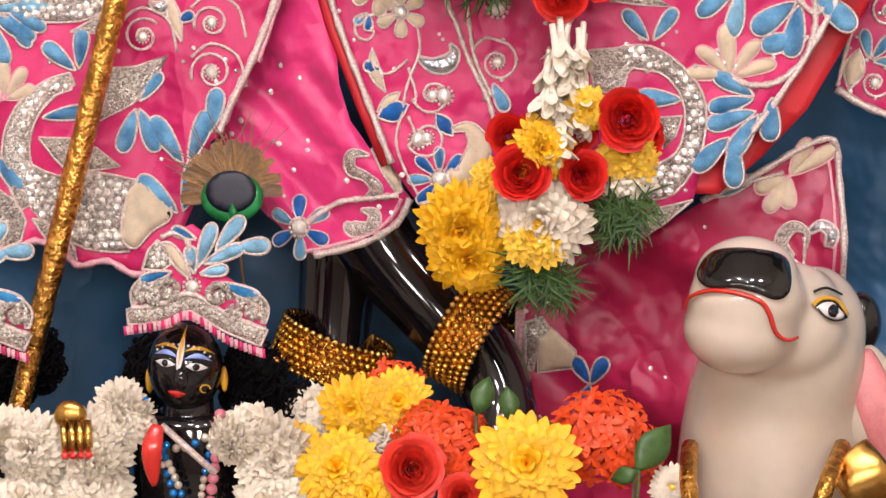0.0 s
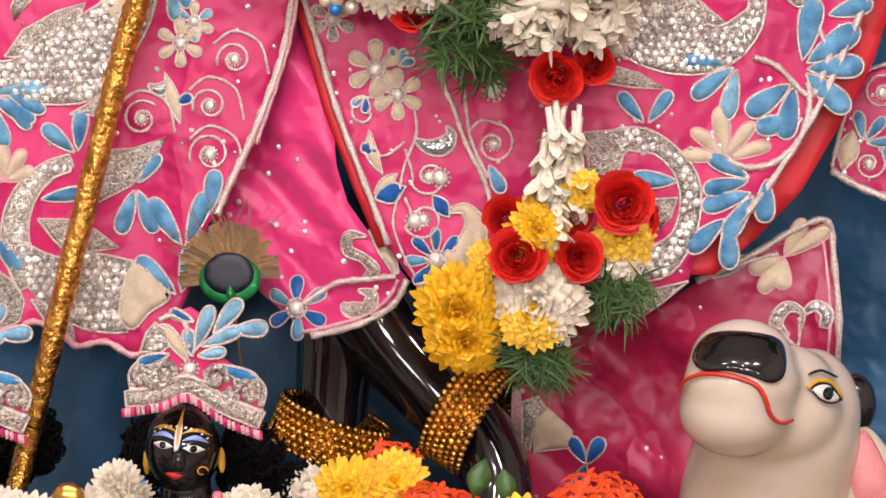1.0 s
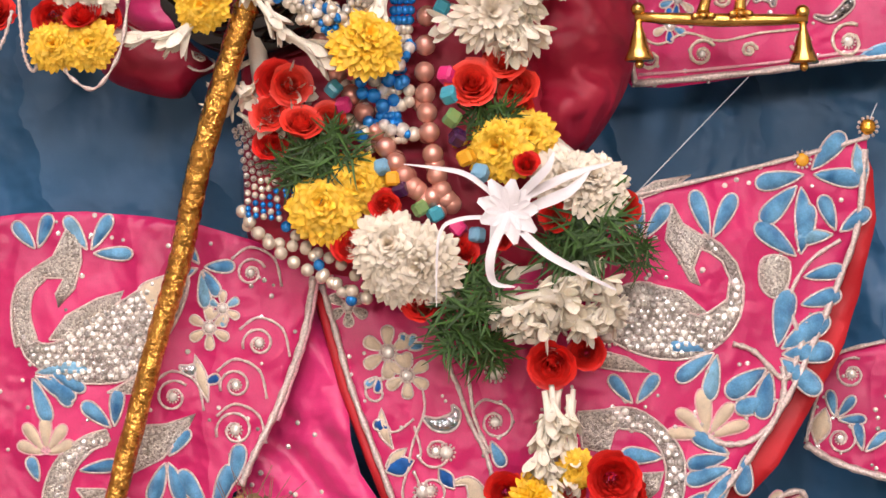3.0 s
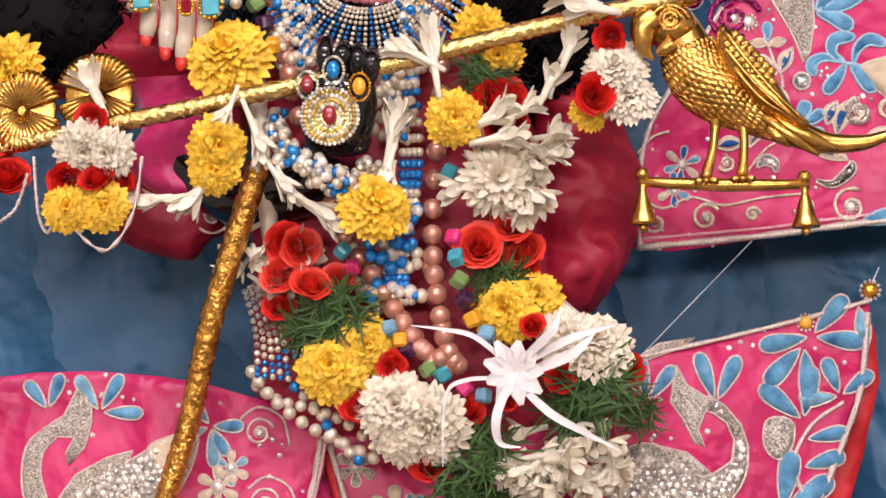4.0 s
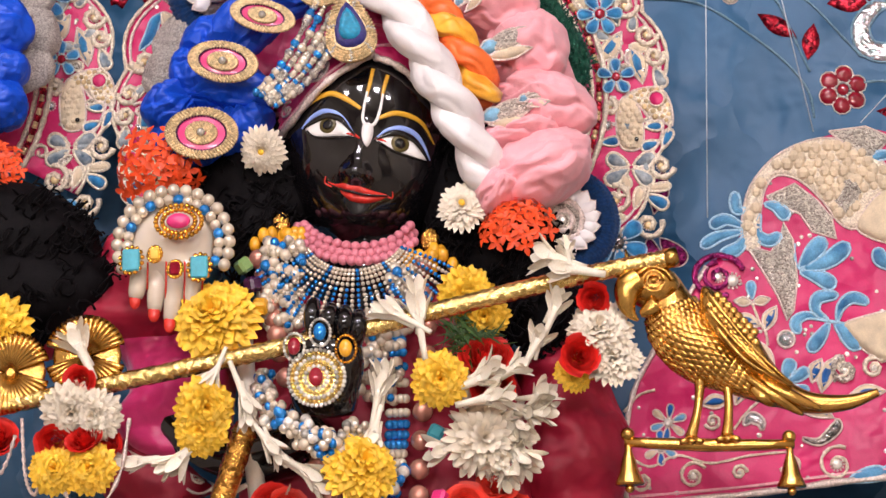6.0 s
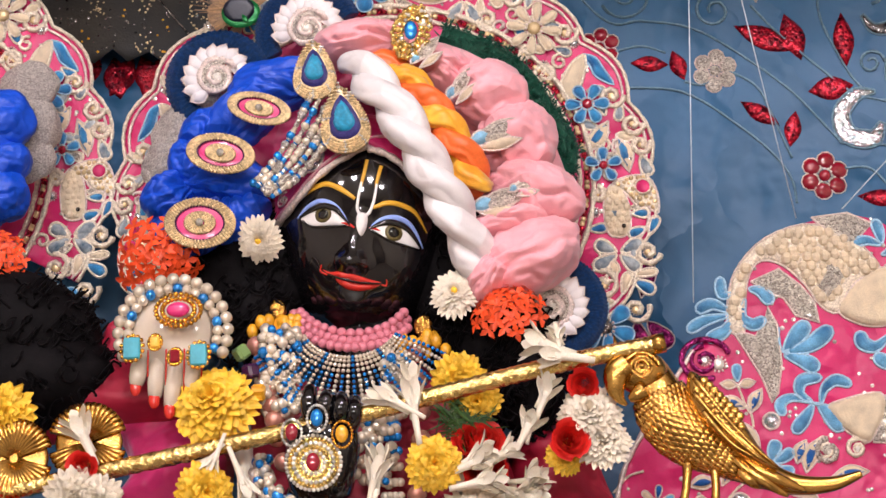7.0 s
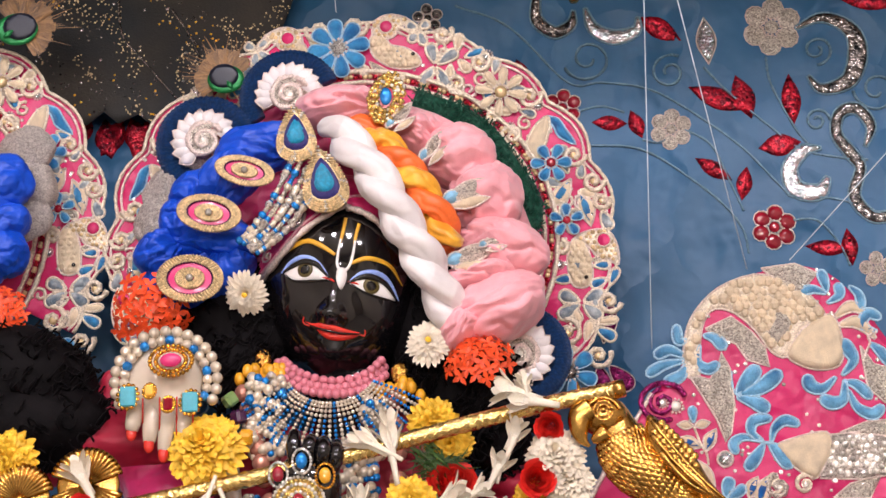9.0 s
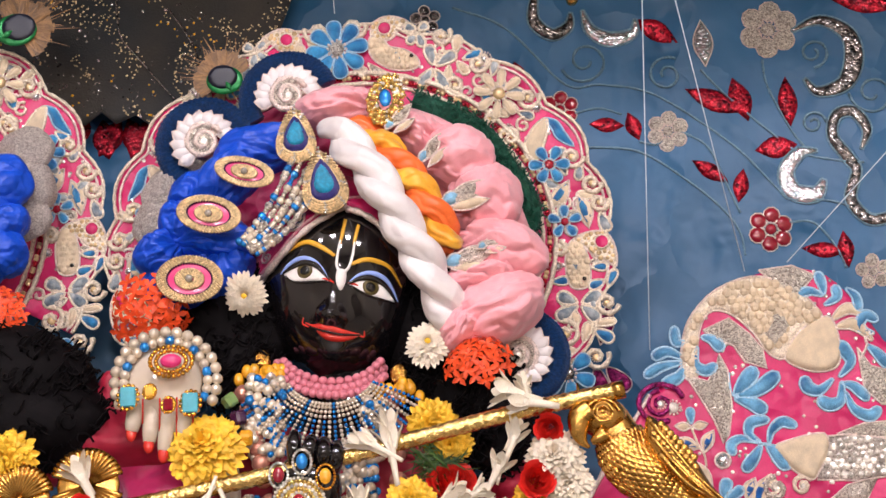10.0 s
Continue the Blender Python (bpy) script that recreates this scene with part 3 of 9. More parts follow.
S_TROUSER = lambda x, z: 0.022 + 0.014 * math.sin(x * 60 + z * 34) * 0.5 + 0.012 * noise.noise(Vector((x * 22, z * 30 + x * 25, 9))) - 0.012 * math.exp(-((x + 0.13) / 0.05) ** 2)
trouser = Cloth(skirt, S_TROUSER, "trouser_leg", [(-0.188, 1.621), (-0.131, 1.619), (-0.127, 1.509), (-0.124, 1.470), (-0.117, 1.441), (-0.099, 1.414), (-0.072, 1.380), (-0.083, 1.359), (-0.112, 1.342), (-0.147, 1.336), (-0.165, 1.351), (-0.187, 1.369), (-0.209, 1.392), (-0.226, 1.423), (-0.210, 1.512)], ROSEPINK, 0.007)
S_MID = folded(0.002, 0.008, 24, 5, 4.0)
mid = Cloth(skirt, S_MID, "front_panel", [(-0.160, 1.642), (-0.148, 1.606), (-0.137, 1.566), (-0.123, 1.515), (-0.103, 1.454), (-0.086, 1.407), (-0.064, 1.373), (-0.039, 1.379), (-0.011, 1.389), (0.075, 1.399), (0.078, 1.529), (0.087, 1.635)], PINK)
S_RIGHT = folded(0.0, 0.012, 22, 7, 6.0, side=0.14)
S_RIGHT0 = S_RIGHT
S_RIGHT = lambda x, z: S_RIGHT0(max(x, 0.1), z) - 0.016
right = Cloth(skirt, S_RIGHT, "side_panel", [(0.058, 1.595), (0.064, 1.637), (0.116, 1.672), (0.205, 1.692), (0.275, 1.708), (0.322, 1.720), (0.322, 1.696), (0.312, 1.645), (0.296, 1.598), (0.271, 1.543), (0.247, 1.497), (0.213, 1.447), (0.184, 1.415),
    (0.153, 1.396), (0.147, 1.372), (0.122, 1.353), (0.097, 1.337), (0.090, 1.346), (0.061, 1.337), (0.031, 1.355), (0.033, 1.465)], PINK)
RIGHTCLOTH = right.outline
S_LINING = lambda x, z: S_RIGHT(x, z) + 0.012 + 0.006 * math.sin(z * 55 + x * 30)
part("red_lining", sheet([(0.206, 1.689), (0.319, 1.716), (0.329, 1.692), (0.330, 1.650), (0.318, 1.608), (0.314, 1.585), (0.299, 1.543), (0.268, 1.487), (0.238, 1.441), (0.203, 1.405), (0.168, 1.377), (0.132, 1.378), (0.136, 1.509)], S_LINING, 0.009, 0.002, mats=RED), skirt, "red satin lining edge")

# hems, borders and lines
left.line([(-0.152, 1.610), (-0.160, 1.567), (-0.172, 1.532), (-0.189, 1.491), (-0.205, 1.460), (-0.217, 1.434)], 0.0034)
left.line([(-0.148, 1.608), (-0.157, 1.566), (-0.169, 1.531), (-0.185, 1.488)], 0.0018, PINKCORD)
left.line([(-0.259, 1.344), (-0.284, 1.326), (-0.308, 1.337), (-0.332, 1.334), (-0.344, 1.347), (-0.365, 1.354), (-0.379, 1.349), (-0.419, 1.351)], 0.0030, PINKCORD)
trouser.line([(-0.148, 1.337), (-0.112, 1.344), (-0.084, 1.359), (-0.072, 1.379)], 0.0032)
trouser.line([(-0.155, 1.340), (-0.112, 1.349), (-0.089, 1.363), (-0.079, 1.379)], 0.0016, PINKCORD)
trouser.line([(-0.154, 1.362), (-0.129, 1.377), (-0.102, 1.380), (-0.081, 1.382)], 0.0026)
trouser.flower(-0.159, 1.359, 0.024, 6, (THREADDK, THREAD), 0.5)
trouser.stroke("crescent", [(-0.103, 1.414, 0.002), (-0.116, 1.415, 0.007), (-0.118, 1.403, 0.009), (-0.106, 1.397, 0.007), (-0.098, 1.387, 0.010), (-0.106, 1.380, 0.004)], SILVER)
trouser.stroke("crescent", [(-0.111, 1.371, 0.002), (-0.101, 1.367, 0.009), (-0.105, 1.356, 0.011), (-0.119, 1.356, 0.012), (-0.124, 1.361, 0.003)], SILVER)
trouser.stroke("leaf", [(-0.100, 1.419, 0.002), (-0.088, 1.402, 0.010), (-0.080, 1.384, 0.004)], CREAM)
trouser.spangles(trouser.outline, 26, 0.0022, STONE, 5)
mid.line([(-0.147, 1.604), (-0.136, 1.565), (-0.123, 1.515), (-0.102, 1.455), (-0.085, 1.407)], 0.0030)
mid.line([(-0.064, 1.375), (-0.039, 1.380), (-0.012, 1.389)], 0.0022)
part("red_piping", mesh("piping", *tube([(x, S_MID(x, z) + 0.004, z) for x, z in [(-0.152, 1.604), (-0.142, 1.566), (-0.129, 1.515), (-0.108, 1.455), (-0.089, 1.406)]], 0.005, 6), RED), skirt)
mid.line([(-0.045, 1.569), (-0.039, 1.531), (-0.032, 1.513), (-0.023, 1.485), (-0.010, 1.457), (-0.005, 1.438)], 0.0022)
mid.line([(-0.025, 1.540), (-0.022, 1.513), (-0.018, 1.485), (-0.006, 1.457)], 0.0018)

# front panel flowers and scrolls
mid.flower(-0.091, 1.544, 0.022, 6, (CREAM,), 0.6)
mid.flower(-0.075, 1.524, 0.019, 6, (CREAM,), 0.6)
mid.flower(-0.124, 1.584, 0.017, 6, (SILVER,), 0.6)
mid.fan(-0.075, 1.546, 60, 3, 45, 0.013, 0.009, (THREAD, THREADLT))
mid.fan(-0.099, 1.524, 240, 2, 50, 0.013, 0.009, (THREAD, THREADDK))
mid.stroke("crescent", [(-0.062, 1.488, 0.003), (-0.051, 1.482, 0.011), (-0.040, 1.483, 0.014), (-0.034, 1.491, 0.008), (-0.037, 1.498, 0.002)], HOLO)
mid.stroke("crescent", [(-0.037, 1.432, 0.004), (-0.024, 1.433, 0.009), (-0.017, 1.418, 0.018), (-0.024, 1.401, 0.021), (-0.035, 1.396, 0.015), (-0.040, 1.401, 0.004)], CREAM)
mid.pad("leaf", leafshape(-0.037, 1.427, 125, 0.022, 0.012), THREADDK)
mid.pad("leaf", leafshape(-0.095, 1.443, 20, 0.026, 0.017), THREADDK)
mid.pad("leaf", leafshape(-0.095, 1.447, 40, 0.024, 0.009), CREAM)
mid.pad("leaf", drop(-0.090, 1.477, 150, 0.016, 0.011), THREADDK)
mid.pad("leaf", leafshape(-0.088, 1.462, 105, 0.036, 0.009, curl=0.1), CREAM)
mid.flower(-0.048, 1.394, 0.024, 8, (THREAD, THREADDK), 0.42)
mid.pad("leaf", drop(-0.005, 1.467, 295, 0.024, 0.013), THREAD)
mid.curlwork(-0.001, 1.483, 0.016, 1.3, 60, -1, stem=[(-0.020, 1.493), (-0.010, 1.502)])
mid.curlwork(-0.057, 1.426, 0.016, 1.3, 200, 1, stem=[(-0.071, 1.442), (-0.066, 1.428)])
mid.curlwork(-0.052, 1.459, 0.015, 1.3, 200, 1, stem=[(-0.070, 1.481), (-0.065, 1.461)])
mid.curlwork(-0.101, 1.510, 0.013, 1.0, 60, 1, jewel=False)
mid.line([(-0.063, 1.516), (-0.061, 1.494), (-0.071, 1.468), (-0.076, 1.446), (-0.081, 1.424), (-0.075, 1.402), (-0.065, 1.382)], 0.0013)
mid.line([(-0.098, 1.477), (-0.084, 1.477), (-0.070, 1.487)], 0.0012)
mid.gem(-0.043, 1.458, 0.006)
mid.gem(-0.064, 1.425, 0.006)
mid.gem(-0.000, 1.525, 0.007)
mid.spangles(mid.outline, 60, 0.0021, STONE, 6)

# side panel swans, sprays and scrolls
left.stones([tuple(p) for p in spline([(-0.370, 1.415), (-0.345, 1.404), (-0.314, 1.406), (-0.287, 1.400), (-0.274, 1.397), (-0.291, 1.386), (-0.297, 1.356), (-0.290, 1.344), (-0.325, 1.347), (-0.349, 1.362), (-0.365, 1.378), (-0.374, 1.397)], 3, True)])
left.stroke("neck", [(-0.330, 1.479, 0.010), (-0.347, 1.472, 0.014), (-0.365, 1.456, 0.018), (-0.375, 1.434, 0.021), (-0.375, 1.410, 0.023), (-0.363, 1.384, 0.028)], SILVER)
left.stones([(-0.356, 1.475), (-0.343, 1.479), (-0.329, 1.479), (-0.331, 1.471), (-0.345, 1.466), (-0.361, 1.452), (-0.368, 1.432), (-0.367, 1.410), (-0.358, 1.389), (-0.366, 1.383), (-0.376, 1.406), (-0.379, 1.432), (-0.372, 1.454)], 0.0075, 0.0034)
left.pad("head", [tuple(p) for p in spline([(-0.289, 1.394), (-0.274, 1.401), (-0.259, 1.384), (-0.257, 1.369), (-0.272, 1.359), (-0.286, 1.346), (-0.297, 1.356), (-0.293, 1.377)], 4, True)], CREAM, 0.004)
left.gem(-0.261, 1.372, 0.0045, DARKPAINT)
left.pad("wing", [(-0.302, 1.486), (-0.280, 1.487), (-0.255, 1.495), (-0.265, 1.477), (-0.284, 1.458), (-0.312, 1.445), (-0.308, 1.470)], SILVER)
left.pad("wing", [(-0.358, 1.434), (-0.335, 1.433), (-0.314, 1.425), (-0.295, 1.410), (-0.314, 1.408), (-0.336, 1.406), (-0.347, 1.418)], SILVER)
left.pad("wing", [(-0.366, 1.371), (-0.351, 1.369), (-0.334, 1.348), (-0.332, 1.334), (-0.343, 1.349), (-0.356, 1.355)], SILVER)
left.stones([tuple(p) for p in spline([(-0.404, 1.569), (-0.386, 1.558), (-0.367, 1.561), (-0.343, 1.581), (-0.314, 1.594), (-0.286, 1.611), (-0.260, 1.615), (-0.265, 1.585), (-0.286, 1.550), (-0.311, 1.526), (-0.348, 1.523), (-0.377, 1.531), (-0.400, 1.547)], 3, True)])
left.pad("wing", [(-0.379, 1.561), (-0.364, 1.581), (-0.338, 1.595), (-0.315, 1.601), (-0.324, 1.582), (-0.343, 1.564), (-0.362, 1.560)], SILVER)
left.pad("tail", [(-0.360, 1.662), (-0.352, 1.651), (-0.351, 1.627), (-0.357, 1.604), (-0.371, 1.589), (-0.373, 1.600), (-0.366, 1.613), (-0.385, 1.614), (-0.394, 1.621), (-0.375, 1.632)], SILVER)
left.stroke("neck", [(-0.385, 1.618, 0.012), (-0.400, 1.605, 0.016), (-0.404, 1.582, 0.017), (-0.399, 1.558, 0.02)], SILVER)
left.pad("wing", [(-0.330, 1.515), (-0.308, 1.526), (-0.282, 1.546), (-0.292, 1.528), (-0.299, 1.513)], SILVER)
left.pad("head", [tuple(p) for p in spline([(-0.302, 1.603), (-0.280, 1.613), (-0.260, 1.615), (-0.265, 1.592), (-0.281, 1.579), (-0.293, 1.584)], 4, True)], CREAM, 0.004)
for ax, az, ang, n, sp, ln, w in (
        (-0.395, 1.532, -30, 3, 40, 0.040, 0.018),
        (-0.389, 1.637, 100, 2, 60, 0.030, 0.016),
        (-0.344, 1.634, 60, 3, 62, 0.034, 0.016),
        (-0.248, 1.620, 200, 3, 75, 0.032, 0.015),
        (-0.248, 1.620, 330, 2, 60, 0.026, 0.015),
        (-0.280, 1.458, 270, 2, 42, 0.036, 0.019),
        (-0.280, 1.458, 50, 1, 0, 0.028, 0.014),
        (-0.325, 1.483, 110, 2, 55, 0.032, 0.017),
        (-0.358, 1.449, 8, 1, 0, 0.034, 0.015),
        (-0.225, 1.430, 78, 1, 0, 0.036, 0.019)):
    left.fan(ax, az, ang, n, sp, ln, w, (THREAD, THREAD, THREADLT))
for ax, az, ang, n, sp, ln, w in (
        (-0.243, 1.407, 95, 2, 55, 0.044, 0.020),
        (-0.248, 1.370, 105, 2, 62, 0.042, 0.020),
        (-0.389, 1.439, 110, 1, 0, 0.022, 0.014),
        (-0.396, 1.424, -50, 1, 0, 0.036, 0.020),
        (-0.383, 1.537, -30, 3, 26, 0.036, 0.016)):
    left.fan(ax, az, ang, n, sp, ln, w, (THREAD, THREAD, THREADLT))
for x, z, r, st, sense in ((-0.221, 1.481, 0.017, 200, -1), (-0.220, 1.519, 0.014, 200, -1), (-0.274, 1.510, 0.015, 40, 1), (-0.200, 1.554, 0.014, 200, -1), (-0.206, 1.614, 0.013, 20, 1)):
    left.curlwork(x, z, r, 1.5, st, sense)
    left.line([(x - 0.016, z + 0.012), (x, z + 0.022), (x + 0.02, z + 0.012), (x + 0.026, z - 0.012)], 0.0013)
left.pad("leaf", leafshape(-0.244, 1.505, 105, 0.042, 0.010), CREAM)
left.pad("leaf", drop(-0.248, 1.521, 20, 0.015, 0.010), THREADDK)
left.stroke("crescent", [(-0.268, 1.536, 0.002), (-0.259, 1.532, 0.010), (-0.251, 1.538, 0.004)], HOLO)
left.flower(-0.242, 1.568, 0.018, 6, (CREAM,), 0.55)
left.flower(-0.230, 1.584, 0.015, 6, (CREAM, THREADLT), 0.55)
for k, (ln, a) in enumerate(((0.026, 0), (0.030, 35), (0.032, 70), (0.032, 105), (0.026, 140))):
    left.pad("lotus_petal", drop(-0.383, 1.464, 20 + a, ln, 0.013), CREAM, 0.003, PINKCORD, 0.0007)
left.stones([(-0.408, 1.391), (-0.390, 1.394), (-0.377, 1.384), (-0.371, 1.370), (-0.375, 1.355), (-0.388, 1.349), (-0.410, 1.354)], 0.0045, 0.002, SILVER)
left.spangles(LEFTCLOTH, 110, 0.0021, STONE, 7)

# the other side panel
right.stones([tuple(p) for p in spline([(0.080, 1.566), (0.104, 1.593), (0.132, 1.598), (0.155, 1.583), (0.173, 1.569), (0.197, 1.582), (0.212, 1.595), (0.209, 1.568), (0.191, 1.545), (0.163, 1.533), (0.131, 1.535), (0.103, 1.547)], 3, True)])
right.stones([(0.180, 1.639), (0.194, 1.630), (0.207, 1.614), (0.213, 1.595), (0.209, 1.568), (0.201, 1.559), (0.198, 1.582), (0.201, 1.600), (0.195, 1.615), (0.185, 1.623), (0.175, 1.627)], 0.0075, 0.0034)
right.pad("tail", [(0.153, 1.665), (0.162, 1.648), (0.185, 1.633), (0.176, 1.624), (0.170, 1.610), (0.175, 1.595), (0.167, 1.599), (0.158, 1.618), (0.147, 1.634)], SILVER)
right.pad("wing", [(0.080, 1.529), (0.085, 1.543), (0.112, 1.535), (0.133, 1.522), (0.107, 1.524)], SILVER)
right.pad("wing", [(0.132, 1.597), (0.160, 1.590), (0.182, 1.571), (0.155, 1.571), (0.139, 1.583)], SILVER)
right.pad("tail", [(0.120, 1.672), (0.139, 1.684), (0.170, 1.689), (0.153, 1.679), (0.125, 1.669)], SILVER)
right.stones([tuple(p) for p in spline([(0.091, 1.491), (0.117, 1.492), (0.140, 1.477), (0.156, 1.455), (0.158, 1.431), (0.152, 1.405), (0.134, 1.379), (0.110, 1.375), (0.115, 1.397), (0.135, 1.410), (0.142, 1.434), (0.138, 1.456), (0.123, 1.472), (0.099, 1.477)], 3, True)], 0.007, 0.0033)
right.pad("wing", [(0.069, 1.490), (0.104, 1.492), (0.112, 1.485), (0.099, 1.472), (0.094, 1.455), (0.072, 1.460)], SILVER)
right.pad("wing", [(0.122, 1.437), (0.140, 1.438), (0.135, 1.423), (0.125, 1.413)], SILVER)
right.pad("tail", [(0.147, 1.373), (0.127, 1.357), (0.098, 1.338), (0.101, 1.354), (0.114, 1.366)], SILVER)
right.pad("lotus_petal", drop(0.178, 1.466, 95, 0.042, 0.017), CREAM, 0.003, PINKCORD, 0.0007)
for a in (25, 60, 130, 165):
    right.pad("lotus_petal", drop(0.179, 1.466, a, 0.036, 0.014, curl=0.12 if a > 90 else -0.12), CREAM, 0.003, PINKCORD, 0.0007)
right.line([(0.178, 1.466), (0.195, 1.460), (0.215, 1.463), (0.235, 1.479), (0.244, 1.503), (0.244, 1.525)], 0.0028)
right.line([(0.267, 1.562), (0.257, 1.534), (0.245, 1.514), (0.220, 1.538), (0.202, 1.545)], 0.0026)
right.line([(0.320, 1.709), (0.312, 1.645), (0.296, 1.600), (0.271, 1.544), (0.247, 1.498), (0.213, 1.448), (0.185, 1.415)], 0.0030)
right.line([(0.116, 1.671), (0.206, 1.691), (0.276, 1.707), (0.322, 1.719)], 0.0022)
right.line([(0.297, 1.632), (0.269, 1.613), (0.252, 1.581), (0.262, 1.544), (0.266, 1.532)], 0.0020)
for ax, az, ang, n, sp, ln, w in (
        (0.186, 1.632, 85, 2, 45, 0.042, 0.019),
        (0.127, 1.633, 75, 2, 45, 0.036, 0.016),
        (0.264, 1.682, 250, 2, 50, 0.044, 0.023),
        (0.271, 1.689, 190, 1, 0, 0.042, 0.021),
        (0.271, 1.689, 20, 2, 55, 0.042, 0.022),
        (0.262, 1.616, 110, 2, 60, 0.044, 0.023),
        (0.261, 1.600, 10, 1, 0, 0.036, 0.018),
        (0.258, 1.576, 15, 1, 0, 0.036, 0.020),
        (0.294, 1.637, 110, 3, 75, 0.032, 0.018),
        (0.189, 1.540, 215, 3, 42, 0.040, 0.019)):
    right.fan(ax, az, ang, n, sp, ln, w, (THREAD, THREAD, THREADLT))
for ax, az, ang, n, sp, ln, w in (
        (0.239, 1.537, 55, 2, 45, 0.050, 0.026),
        (0.239, 1.535, 340, 2, 45, 0.045, 0.025),
        (0.234, 1.526, 235, 2, 45, 0.042, 0.024),
        (0.243, 1.497, 190, 1, 0, 0.038, 0.021),
        (0.117, 1.494, 90, 2, 75, 0.030, 0.015),
        (0.144, 1.450, 175, 1, 0, 0.036, 0.019),
        (0.199, 1.450, 170, 2, 40, 0.036, 0.018),
        (0.201, 1.441, 215, 2, 40, 0.040, 0.020),
        (0.210, 1.454, 265, 1, 0, 0.034, 0.021),
        (0.179, 1.423, 245, 2, 50, 0.038, 0.021)):
    right.fan(ax, az, ang, n, sp, ln, w, (THREAD, THREAD, THREADLT))
right.pad("medallion", [tuple(p) for p in spline([(0.228, 1.615), (0.240, 1.620), (0.253, 1.614), (0.251, 1.594), (0.239, 1.583), (0.227, 1.594)], 3, True)], SILVER)
right.pad("leaf", leafshape(0.319, 1.677, 100, 0.038, 0.014), THREADLT)
right.gem(0.266, 1.701, 0.006, AMBER)
right.gem(0.323, 1.728, 0.007, GOLDBEAD)
right.gem(0.097, 1.555, 0.008)
right.spangles(RIGHTCLOTH, 95, 0.0022, STONE, 8)

# ---- loose cloth below, behind the calf ----
sash = thing("sash_cloth", "deep pink satin cloth end with silver border, hanging", "cloth", at=(0.2, 0.05, 1.12))
S_SASH = lambda x, z: 0.05 + 0.026 * math.sin((x * 0.6 + z) * 46 + 2 * math.sin(x * 14)) * (0.5 + noise.noise(Vector((x * 8, z * 8, 2)))) + 0.010 * noise.noise(Vector((x * 12, z * 18 + x * 12, 4)))
sc = Cloth(sash, S_SASH, "cloth_body", [(0.048, 1.340), (0.097, 1.338), (0.160, 1.371), (0.205, 1.392), (0.236, 1.409), (0.262, 1.416), (0.267, 1.379), (0.266, 1.276), (0.267, 1.123), (0.011, 1.127), (0.001, 1.187), (0.010, 1.291), (0.038, 1.308)], SASHPINK, 0.007)
sc.line([(0.156, 1.370), (0.205, 1.393), (0.236, 1.410), (0.262, 1.415), (0.266, 1.379), (0.266, 1.294), (0.266, 1.240)], 0.0030)
sc.line([(0.256, 1.410), (0.260, 1.375), (0.258, 1.294)], 0.0014, PINKCORD)
sc.stroke("crescent", [(0.226, 1.324, 0.006), (0.218, 1.336, 0.010), (0.227, 1.348, 0.009), (0.238, 1.344, 0.004), (0.237, 1.331, 0.002)], SILVER)
sc.stroke("crescent", [(0.240, 1.344, 0.004), (0.249, 1.349, 0.008), (0.257, 1.343, 0.010), (0.255, 1.332, 0.008)], HOLO)
sc.line([(0.223, 1.327), (0.235, 1.317), (0.236, 1.340)], 0.0016)
for a, ln in ((60, 0.034), (30, 0.045), (200, 0.030), (235, 0.034), (265, 0.026)):
    sc.pad("lotus_petal", drop(0.226, 1.388, a, ln, 0.016), CREAM, 0.003, PINKCORD, 0.0007)
sc.pad("leaf", leafshape(0.158, 1.372, 22, 0.050, 0.012), THREADLT)
sc.line([(0.178, 1.379), (0.201, 1.386), (0.221, 1.391)], 0.0018)
sc.stroke("border", [(0.011, 1.291, 0.006), (0.009, 1.246, 0.006), (0.013, 1.218, 0.006), (0.008, 1.189, 0.006)], PINKCORD, 0.002)
sc.pad("wing", [(0.015, 1.277), (0.028, 1.281), (0.035, 1.270), (0.023, 1.254), (0.020, 1.236), (0.013, 1.236)], SILVER)
sc.pad("leaf", [(0.024, 1.263), (0.035, 1.272), (0.054, 1.254), (0.055, 1.240), (0.023, 1.234)], CREAM)
for a in (120, 60, 250):
    sc.pad("petal", drop(0.065, 1.226, a, 0.026, 0.014), THREADDK)
sc.fan(0.020, 1.204, 150, 2, 60, 0.024, 0.014, (THREADDK,))
sc.spangles(sc.outline, 24, 0.002, STONE, 9)

# ---- embroidered shawl end beside the flute ----
shawl = thing("shawl", "hot pink shawl with cream fish, blue petals and silver curls", "shawl", at=(0.35, 0.08, 1.9))
S_SHAWL = folded(0.085, 0.010, 18, 7, 12.0)
sh = Cloth(shawl, S_SHAWL, "shawl_cloth", [tuple(p) for p in spline([(0.124, 1.776), (0.124, 1.828), (0.135, 1.879), (0.157, 1.920), (0.208, 1.996), (0.235, 2.011), (0.244, 2.053), (0.256, 2.079), (0.282, 2.104), (0.320, 2.116), (0.360, 2.122), (0.395, 2.112), (0.422, 2.082), (0.447, 2.042), (0.486, 1.983), (0.470, 1.860), (0.468, 1.797), (0.358, 1.795), (0.247, 1.785)], 3, True)], PINK)
sh.line([(0.127, 1.778), (0.248, 1.787), (0.358, 1.797), (0.464, 1.799)], 0.0034)
sh.line([(0.130, 1.786), (0.248, 1.794), (0.358, 1.804), (0.464, 1.806)], 0.0014, PINKCORD)
sh.line([(0.127, 1.778), (0.126, 1.827), (0.136, 1.879), (0.157, 1.919), (0.208, 1.996)], 0.0026)
